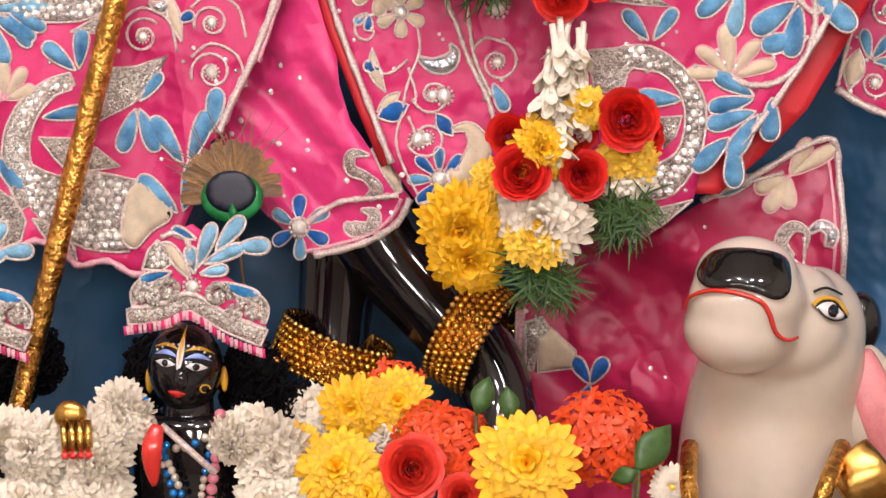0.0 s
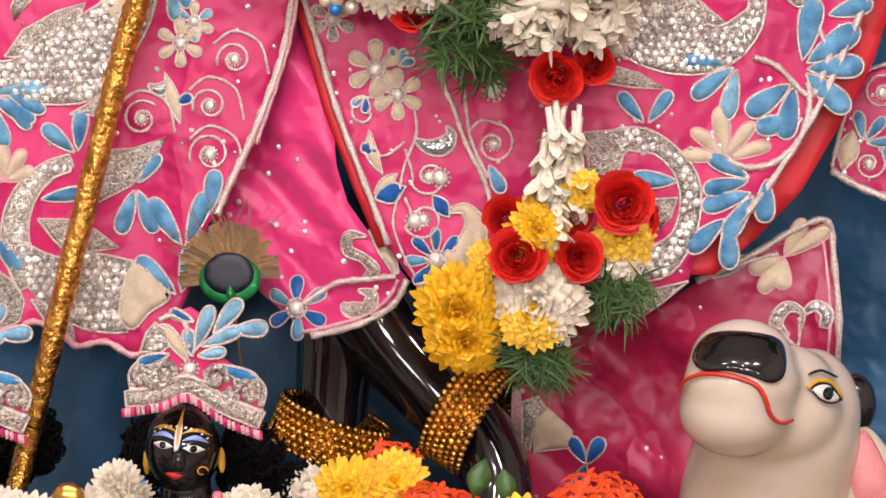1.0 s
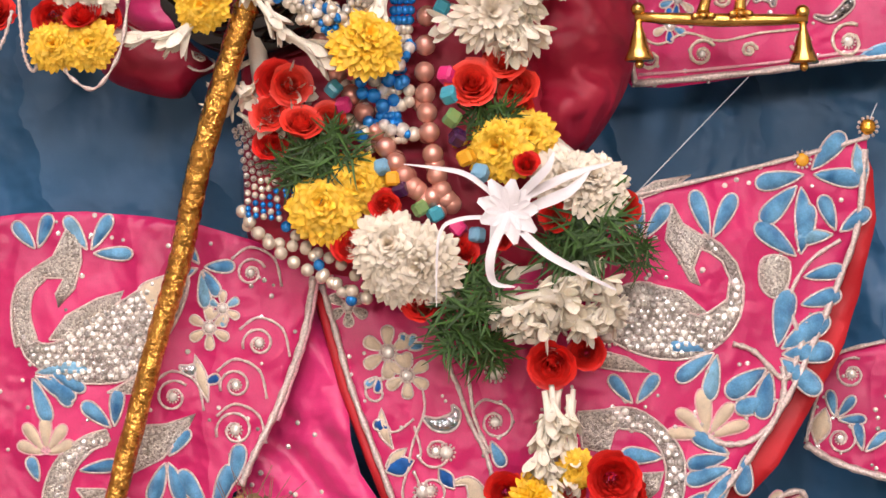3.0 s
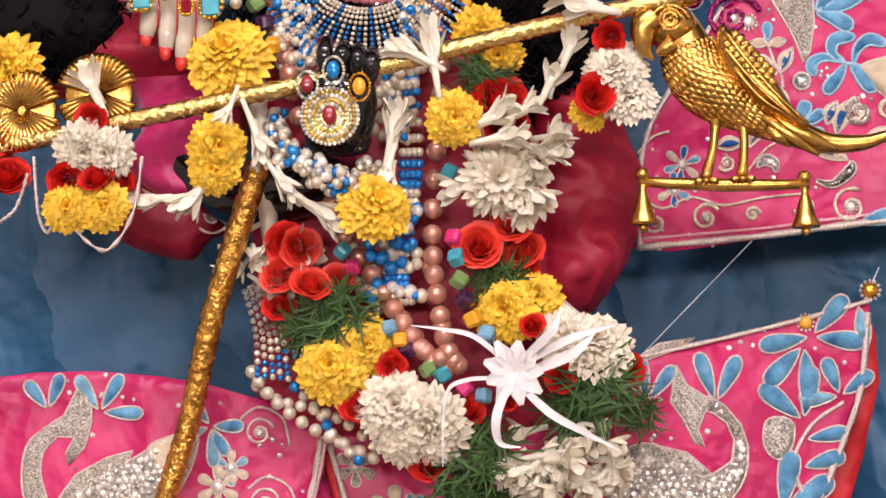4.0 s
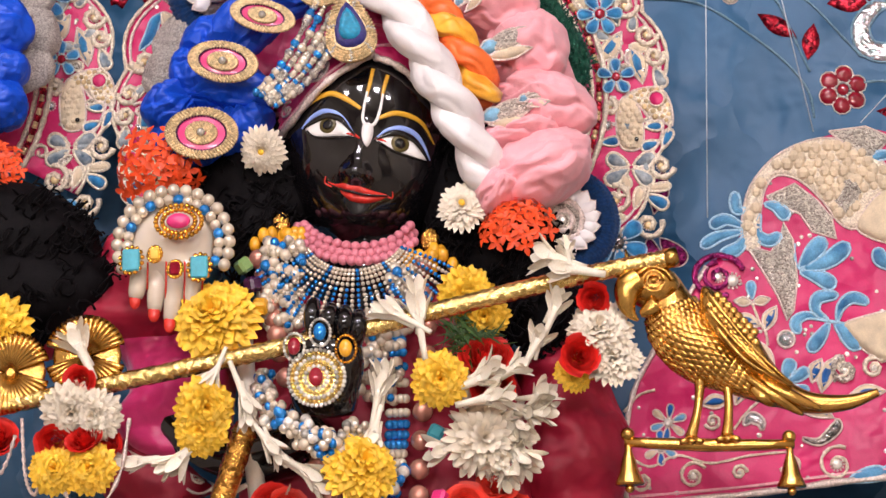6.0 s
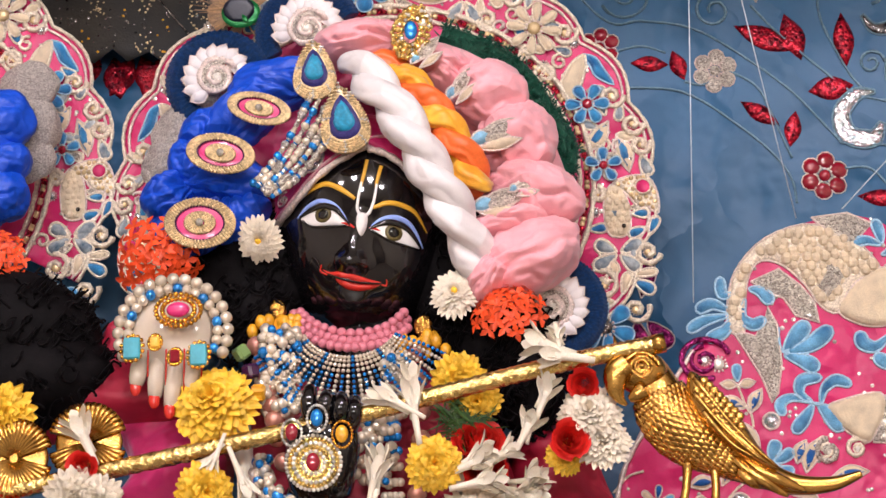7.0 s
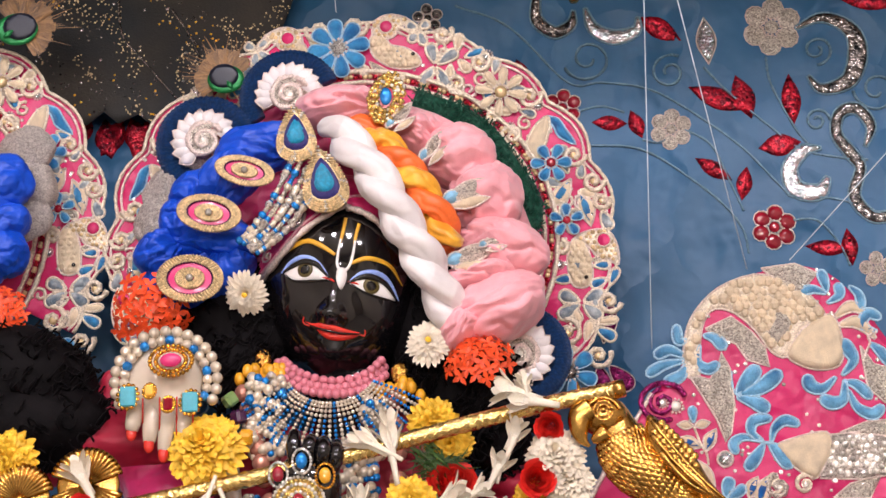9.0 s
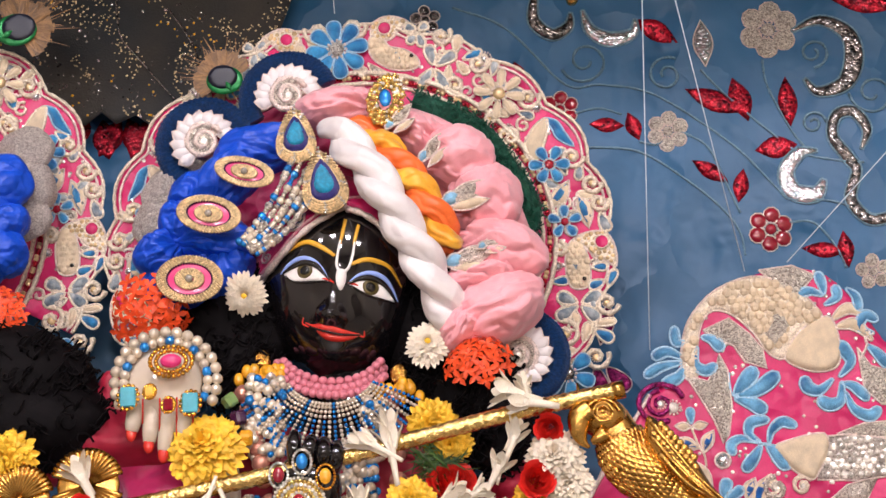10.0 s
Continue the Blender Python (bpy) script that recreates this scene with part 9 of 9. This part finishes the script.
    for x, z, r, st, se in ((-0.257, 1.320, 0.0081, 300, 1), (-0.238, 1.322, 0.0097, 200, -1), (-0.203, 1.318, 0.0097, 340, 1), (-0.178, 1.307, 0.0097, 180, -1), (-0.191, 1.304, 0.0056, 90, 1), (-0.248, 1.316, 0.0048, 90, 1)):
        cr.curlwork(x + dx, z, r, 1.3, st, se, 0.0030, SILVER)
    cr.stroke("scroll", mv([(-0.264, 1.312, 0.0032), (-0.263, 1.322, 0.0056), (-0.256, 1.328, 0.0065), (-0.246, 1.324, 0.0032)]), SILVER, 0.004)
    cr.stroke("scroll", mv([(-0.171, 1.297, 0.0032), (-0.170, 1.308, 0.0056), (-0.178, 1.316, 0.0065), (-0.189, 1.314, 0.0032)]), SILVER, 0.004)
    x, z = (-0.221, 1.325)
    cr.gem(x + dx, z, 0.0052, STONE)
    fr = spline(mv([(-0.271, 1.297), (-0.243, 1.301), (-0.223, 1.307), (-0.197, 1.289), (-0.172, 1.278)]), 9)
    for k, q in enumerate(fr):
        v, f = tube([(q.x, S(q.x, q.y) - 0.001, q.y), (q.x + 0.0006, S(q.x, q.y) - 0.002, q.y - 0.0065)], 0.0015, 6)
        part("fringe_bead", mesh("fringe_bead", v, f, PINKCORD if k % 3 else PINK), crown)
    for x, z, bx, bz, w, m in ((-0.235, 1.336, -0.259, 1.330, 0.0081, HALOBLUE), (-0.201, 1.327, -0.173, 1.315, 0.0097, HALOBLUE), (-0.217, 1.359, -0.234, 1.367, 0.0081, HALOBLUE), (-0.219, 1.334, -0.222, 1.354, 0.0097, THREADLT), (-0.217, 1.338, -0.204, 1.370, 0.0113, THREADLT),
                               (-0.203, 1.350, -0.183, 1.374, 0.0121, THREADLT), (-0.212, 1.341, -0.183, 1.353, 0.0105, THREADLT), (-0.190, 1.352, -0.165, 1.353, 0.0129, THREADLT), (-0.215, 1.334, -0.195, 1.337, 0.0089, THREADLT)):
        d = Vector((bx - x, bz - z))
        cr.pad("plume_petal", drop(x + dx, z, math.degrees(math.atan2(d.y, d.x)), d.length, w * 1.1), m, 0.004, CORD, 0.0013)
    cr.stroke("plume", mv([(-0.223, 1.332, 0.0024), (-0.230, 1.343, 0.0089), (-0.237, 1.353, 0.0081), (-0.243, 1.356, 0.0024)]), CREAM)
    cr.stones(mv([(-0.257, 1.338), (-0.252, 1.352), (-0.245, 1.359), (-0.237, 1.353), (-0.235, 1.342), (-0.242, 1.337)]), 0.0046, 0.0021)
    cr.line(mv([(-0.242, 1.361), (-0.232, 1.364), (-0.223, 1.357), (-0.221, 1.340)]), 0.0022, CORD)
    # garland of white carnations
    gar = thing("white_garland", "thick garland of cream white carnations on the small statue", "garland", "small garlands", at=(c.x, c.y, c.z - 0.08))
    for s, pts in ((-1, ((-0.042, -0.030, 0.022), (-0.060, -0.055, 0.030), (-0.066, -0.095, 0.034), (-0.066, -0.140, 0.036))), (1, ((0.046, -0.042, 0.024), (0.064, -0.060, 0.030), (0.064, -0.100, 0.034), (0.060, -0.140, 0.036)))):
        for ox, oz, r in pts:
            for k in range(3):
                bloom(gar, "white_chrysanthemum", c.x + ox + rf.uniform(-0.006, 0.006), c.y - 0.03 + rf.uniform(-0.008, 0.008), c.z + oz + rf.uniform(-0.008, 0.008), r * 0.95, 35)
    neck = thing("bead_necklace", "strings of blue, white and pink beads on the small statue", "necklace", "small necklaces", at=(c.x, c.y, c.z - 0.06))
    for pts, r, mats, fn in ((((-0.024, -0.02), (-0.022, -0.045), (-0.006, -0.09), (0.004, -0.16)), 0.0032, [BLUEBEAD, PEARL], lambda k: k // 3 % 2), (((-0.020, -0.035), (-0.012, -0.06), (0.002, -0.10), (0.008, -0.17)), 0.0032, [PEARL, BLUEBEAD], lambda k: k // 4 % 2),
                             (((0.030, -0.03), (0.026, -0.06), (0.020, -0.10), (0.016, -0.16)), 0.0042, [PINKBEAD], None), (((0.024, -0.045), (0.016, -0.08), (0.010, -0.12), (0.006, -0.17)), 0.0030, [PEARL, BLUEBEAD], lambda k: k // 3 % 2),
                             (((-0.024, -0.046), (0.0, -0.056), (0.026, -0.044)), 0.0034, [PEARL, BLUEBEAD], lambda k: k % 3 // 2)):
        beads(neck, "bead_row", [(c.x + a, c.y - 0.032, c.z + b) for a, b in pts], r, mats, fn)
    return c


small_c = small_statue(0.0, "small_black_statue", "small black stone statue with painted face and pink crown")
curls("hair", "black wool curls of the small statue", [(small_c.x - 0.034, small_c.y + 0.045, small_c.z - 0.008, 0.014, 0.012, 0.024), (small_c.x + 0.044, small_c.y + 0.045, small_c.z - 0.014, 0.020, 0.014, 0.026), (small_c.x + 0.075, small_c.y + 0.045, small_c.z - 0.035, 0.012, 0.012, 0.014)], 8)
fl2 = thing("small_flute", "thin silver flute of the small statue", "flute", at=small_c)
v, f = tube([(-0.245, -0.145, 1.226), (-0.206, -0.15, 1.191)], 0.0026, 8)
part("shaft", mesh("shaft", v, f, CORD), fl2)
redp = thing("red_pendant", "long red enamel pendant", "pendant", at=(-0.250, -0.15, 1.216))
v, f = tube(spline([(-0.247, -0.15, 1.227), (-0.251, -0.155, 1.208), (-0.251, -0.15, 1.183)], 5), lambda t, a: 0.0075 * math.sin(0.5 + 2.4 * t), 12, squash=0.5)
part("drop", mesh("drop", v, f, REDPAINT), redp)
small_b = small_statue(-0.173, "small_black_statue", "small black stone statue beside the first, pink crown")
curls("hair", "black wool curls of the small statue", [(-0.366, 0.0, 1.262, 0.014, 0.012, 0.020), (-0.386, 0.0, 1.254, 0.018, 0.012, 0.022)], 9)
gh = Pile()
for k in range(4):
    a = Vector((-0.314, -0.155, 1.232)) + Vector((0.0058 * k, 0, 0))
    gh.add(*tube([a, a + Vector((0.001, -0.003, -0.014)), a + Vector((0.001, -0.002, -0.022))], 0.0028, 8), slot=0)
    gh.add(*ball(0.0030, 8, 6, a + Vector((0.001, -0.003, -0.025))), slot=1)
gh.add(*ball(0.011, 14, 10, Vector((-0.310, -0.15, 1.235)), 1.1, 0.5, 1), slot=0)
ob = new("gilt_hand", gh.mesh("gilt_hand", [SHINYGOLD, REDPAINT]))
tagged(ob, "small gilt hand ornament with red tips on the garland", "ornament")

# ---- the neighbouring marble statue's hand, arm and dress ----
def marble_hand():
    p = Pile()
    palm = spline([(-0.267, -0.04, 2.041), (-0.263, -0.055, 2.007), (-0.263, -0.06, 1.981), (-0.266, -0.058, 1.966)], 6)
    p.add(*tube(palm, lambda t, a: 0.030 + 0.008 * math.sin(math.pi * min(1, t + 0.2)), 22, squash=0.42))
    for x0, x1, tip in ((252, 244, 425), (285, 278, 450), (318, 306, 470), (350, 340, 440)):
        a, b = (x0 - 305) / 2050, (x1 - 305) / 2050
        base = Vector((-0.263, -0.062, 1.969))
        ln = (tip - 392) / 2050
        q = spline([base + Vector((a, 0, 0.008)), base + Vector(((a + b) / 2, -0.006, -ln * 0.55)), base + Vector((b, -0.002, -ln))], 5)
        p.add(*tube(q, lambda t, s: 0.0085 * (1 - 0.3 * t * t), 12))
        p.add(*ball(0.0060, 10, 8, q[-1] + Vector((0, -0.004, -0.003)), 0.9, 0.6, 1.4), slot=1)
        p.add(*tube([base + Vector((a + 0.0085, -0.014, 0.012)), base + Vector((a + 0.0075, -0.010, -ln * 0.7))], 0.0009, 5), slot=1)
    ob = new("marble_statue", p.mesh("marble_statue", [MARBLE, REDPAINT]))
    return tagged(ob, "raised white marble statue hand with red nails", "statue")


marble_hand()
orn = thing("hand_ornament", "pearl rimmed hand ornament with blue beads, red stone and turquoise rings", "jewellery", at=(-0.262, -0.07, 2.014))
p = Pile()
cx, cy, cz = -0.260, -0.07, 1.999
for n, q, r, s in ((19, 0.050, 0.0058, 0), (20, 0.041, 0.0050, 1)):
    for k in range(n):
        t = radians(-25 + 230 * k / (n - 1))
        p.add(*ball(r, 12, 8, (cx + q * 0.98 * math.cos(t), cy + 0.004, cz + q * 0.96 * math.sin(t))), slot=1 if s and k % 3 == 0 else 0)
part("pearl_rim", p.mesh("pearl_rim", [PEARL, BLUEBEAD]), orn, kind="stuff")
p = Pile()
mx, my, mz = -0.252, -0.085, 2.014
for q, n in ((1.0, 20), (0.72, 16)):
    ring(p, mx, my, mz, 0.020 * q, 0.0145 * q, 0, 0.0024, n + 6, 0)
p.add(*ball(0.0105, 14, 8, (mx, my - 0.002, mz), 1, 0.4, 0.65), slot=1)
part("medallion", p.mesh("medallion", [GOLDBEAD, MAGENTABEAD]), orn)
for x, y, z, m, w in ((-0.293, -0.085, 1.981, TEAL, 1), (-0.234, -0.085, 1.973, TEAL, 1), (-0.272, -0.088, 1.985, ORANGESATIN, 0.55), (-0.254, -0.09, 1.971, RUBY, 0.6)):
    p = Pile()
    ring(p, x, y, z, 0.0095 * w, 0.0115 * w, -15, 0.0022, 14, 0)
    v, f = box(0.015 * w, 0.006, 0.019 * w, 0.2)
    p.add([(x + a, y + b, z + c) for a, b, c in v], f, 1)
    part("ring_stone", p.mesh("ring_stone", [GOLDBEAD, m], False), orn)
dress_b = thing("sleeve_cloth", "crimson satin sleeve of the neighbouring statue", "garment", at=(-0.327, 0, 1.965))
part("sleeve", sheet([tuple(q) for q in spline([(-0.326, 2.030), (-0.348, 2.014), (-0.404, 1.965), (-0.471, 1.928), (-0.470, 1.900), (-0.370, 1.924), (-0.315, 1.927), (-0.259, 1.930), (-0.253, 1.964), (-0.281, 1.982), (-0.309, 2.006)], 4, True)], crumple(0.02, 4, 0.02, 10, 26), 0.007, 0.01, 0.03, 0.04, CRIMSON), dress_b)
tb = thing("turban", "royal blue satin puffs of the neighbouring turban", "turban", at=(-0.436, 0.02, 2.217))
for n, (x, y, z, rx, rz, ang) in enumerate(((-0.437, 0.01, 2.229, 0.030, 0.030, 10), (-0.434, 0.01, 2.184, 0.026, 0.020, 30), (-0.436, 0.01, 2.155, 0.026, 0.026, 10), (-0.462, 0.01, 2.191, 0.04, 0.07, 10))):
    puff(tb, x, y, z, rx, rz, 0.026, ROYAL, 9, ang, n * 2.3 + 40, 0.14, "blue_puff", 200)
for n, (x, y, z, rx, rz, ang) in enumerate(((-0.423, 0.05, 2.274, 0.03, 0.026, 10), (-0.416, 0.05, 2.237, 0.026, 0.03, 30), (-0.425, 0.05, 2.201, 0.03, 0.024, 10))):
    puff(tb, x, y, z, rx, rz, 0.02, SILVERTINSEL, 8, ang, n * 2.3 + 20, 0.08, "silver_puff")
# ---- embroidery on the curtain ----
VINE = shader("dark_silver_braid", (0.14, 0.24, 0.30), 0.4, 0.5, vary=0.4, grain=500, bump=0.6)
for x, z, a, ln, w, m in ((0.277, 2.370, -25, 0.072, 0.026, REDSEQ), (0.345, 2.329, 105, 0.056, 0.026, REDSEQ), (0.391, 2.320, 92, 0.060, 0.022, REDSEQ), (0.397, 2.300, 187, 0.048, 0.026, REDSEQ), (0.168, 2.334, -5, 0.040, 0.018, REDSEQ), (0.223, 2.312, 108, 0.036, 0.018, REDSEQ),
                          (0.279, 2.286, -35, 0.048, 0.018, REDSEQ), (0.327, 2.235, 78, 0.040, 0.018, REDSEQ), (0.392, 2.182, -8, 0.050, 0.018, REDSEQ), (0.442, 2.157, 95, 0.042, 0.018, REDSEQ), (0.226, 2.456, -32, 0.056, 0.024, REDSEQ), (0.097, 2.382, 105, 0.034, 0.018, REDSEQ)):
    curt.pad("leaf_applique", leafshape(x, z, a, ln, w), m, 0.002, None, 0.0008, 0.006)
curt.pad("leaf_applique", leafshape(0.302, 2.395, 92, 0.058, 0.022), HOLO, 0.002, CORD, 0.0008)
curt.pad("leaf_applique", leafshape(0.446, 2.469, -10, 0.080, 0.026), REDSEQ, 0.002, None, 0.0008)
curt.pad("leaf_applique", leafshape(0.167, 2.082, 75, 0.048, 0.02), PURPLE, 0.002, CORD, 0.0008)
curt.pad("leaf_applique", drop(0.161, 2.060, 280, 0.036, 0.024), PURPLE, 0.002, CORD, 0.0008)
curt.pad("leaf_applique", drop(0.172, 2.059, 310, 0.036, 0.024), PURPLE, 0.002, CORD, 0.0008)


def stone_flower(x, z, r, n, mat):
    for k in range(n):
        a = 2 * math.pi * k / n + 0.4
        curt.pad("flower_stone", disc(x + 0.62 * r * math.cos(a), z + 0.62 * r * math.sin(a), r * 0.36, 10), mat, 0.003, CORD, 0.0007)
    curt.gem(x, z, r * 0.24, mat)


stone_flower(0.360, 2.203, 0.026, 6, RUBY)
stone_flower(0.137, 2.354, 0.022, 6, RUBY)
stone_flower(0.375, 2.437, 0.034, 6, SILVER)
stone_flower(0.255, 2.321, 0.024, 6, SILVER)
stone_flower(0.468, 2.151, 0.02, 5, SILVER)
stone_flower(-0.009, 2.467, 0.018, 5, SMOKE)
for pts, m in (([(0.401, 2.434, 0.004), (0.432, 2.444, 0.012), (0.462, 2.427, 0.018), (0.467, 2.397, 0.022), (0.454, 2.368, 0.018), (0.425, 2.360, 0.012), (0.411, 2.376, 0.004)], SMOKE),
               ([(0.466, 2.290, 0.004), (0.474, 2.314, 0.012), (0.460, 2.334, 0.014), (0.441, 2.329, 0.013), (0.436, 2.306, 0.012), (0.451, 2.282, 0.014), (0.459, 2.266, 0.012), (0.450, 2.234, 0.014), (0.468, 2.210, 0.014), (0.493, 2.212, 0.012)], SMOKE),
               ([(0.418, 2.292, 0.004), (0.398, 2.289, 0.014), (0.382, 2.269, 0.018), (0.388, 2.246, 0.020), (0.412, 2.241, 0.018), (0.423, 2.258, 0.006)], HOLO),
               ([(0.115, 2.489, 0.008), (0.113, 2.459, 0.014), (0.132, 2.442, 0.014), (0.151, 2.450, 0.012), (0.155, 2.467, 0.004)], SMOKE),
               ([(0.168, 2.470, 0.004), (0.176, 2.446, 0.014), (0.198, 2.434, 0.018), (0.223, 2.440, 0.012), (0.227, 2.456, 0.004)], HOLO)):
    curt.stroke("scroll", pts, m, 0.002, VINE)
for pts in ([(0.022, 2.481), (0.084, 2.450), (0.144, 2.383), (0.182, 2.379), (0.232, 2.370), (0.274, 2.344), (0.327, 2.301), (0.373, 2.247), (0.384, 2.237), (0.433, 2.231), (0.485, 2.209)],
            [(0.159, 2.307), (0.203, 2.304), (0.233, 2.293), (0.275, 2.262), (0.309, 2.228), (0.326, 2.201), (0.330, 2.175)],
            [(0.149, 2.347), (0.180, 2.352), (0.205, 2.344)], [(0.296, 2.392), (0.325, 2.358), (0.360, 2.323), (0.395, 2.292), (0.437, 2.280), (0.468, 2.275)],
            [(0.366, 2.402), (0.369, 2.369), (0.390, 2.318), (0.407, 2.294)], [(0.263, 2.324), (0.296, 2.303), (0.312, 2.266), (0.328, 2.223)], [(0.379, 2.211), (0.407, 2.210), (0.429, 2.183), (0.439, 2.157)],
            [(0.223, 2.310), (0.240, 2.306), (0.253, 2.312)]):
    curt.line(pts, 0.0013, VINE, "vine", 8)
for x, z, r, st, se in ((0.168, 2.409, 0.028, 200, 1), (0.258, 2.388, 0.022, 60, 1), (0.422, 2.406, 0.018, 270, 1), (0.416, 2.323, 0.014, 0, 1), (0.484, 2.356, 0.026, 180, 1)):
    curt.curlwork(x, z, r, 1.4, st, se, 0.0016, VINE, jewel=False)

# ---- dark spangled gauze between the haloes ----
gauze = thing("gauze_panel", "dark sheer gauze panel with gold spangles and scalloped edge", "drapery", at=(-0.35, 0.2, 2.4))
S_G = folded(0.195, 0.01, 20, 9, 31)
gz = Cloth(gauze, S_G, "gauze", [(-0.681, 2.597), (-0.127, 2.567), (-0.167, 2.460), (-0.203, 2.382), (-0.213, 2.363), (-0.232, 2.347), (-0.245, 2.339), (-0.263, 2.355), (-0.288, 2.342), (-0.313, 2.343), (-0.332, 2.359), (-0.354, 2.349), (-0.370, 2.364), (-0.389, 2.349), (-0.420, 2.367), (-0.673, 2.366)], GAUZE, 0.014, 0.002)
gz.spangles(gz.outline, 1500, 0.0010, ANTIQUE, 12, 0.10)
gz.spangles(gz.outline, 500, 0.0013, SMOKE, 14, 0.0)
gz.spangles(gz.outline, 160, 0.0013, AMBER, 15, 0.25)
gz.spangles(gz.outline, 40, 0.0022, HOLO, 13)
for pts in ([(-0.354, 2.511), (-0.350, 2.456), (-0.326, 2.422), (-0.288, 2.373)], [(-0.294, 2.481), (-0.269, 2.439), (-0.257, 2.398)]):
    gz.line(pts, 0.0014, SMOKE)
for x, z, a in ((-0.380, 2.324, 60), (-0.368, 2.320, 100), (-0.343, 2.318, 70), (-0.330, 2.321, 110), (-0.408, 2.332, 80)):
    curt.pad("leaf_applique", leafshape(x, z, a, 0.05, 0.03), REDSEQ, 0.002, None, 0.0008)

# ---- nylon threads that hold the haloes and shawl ----
for n, (ax, ay, az, bx, by, bz) in enumerate(((0.247, 0, 2.426, 0.311, 0.07, 2.117), (0.225, 0.05, 2.448, 0.210, 0.07, 2.039), (0.517, 0.1, 2.293, 0.356, 0.08, 2.127), (0.227, 0.08, 1.781, 0.121, 0.02, 1.673), (0.336, 0.06, 1.752, 0.323, 0.045, 1.727), (-0.105, 0.1, 2.479, -0.102, 0.1, 2.430))):
    th = thing("thread", "thin clear nylon thread stretched between cloths", "thread", "hanging threads", at=(ax, ay, az))
    v, f = tube([(ax, ay, az), (bx, by, bz)], 0.0006, 5)
    part("strand", mesh("strand", v, f, NYLON), th)
hook = thing("lamp_finial", "small gold finial hanging above the curtain", "ornament", at=(0.153, 0.1, 2.440))
v, f = tube([(0.154, 0.1, 2.459), (0.153, 0.1, 2.436), (0.152, 0.1, 2.430), (0.152, 0.1, 2.427)], lambda t, a: 0.010 - 0.006 * t, 14)
part("tip", mesh("tip", v, f, SHINYGOLD), hook)
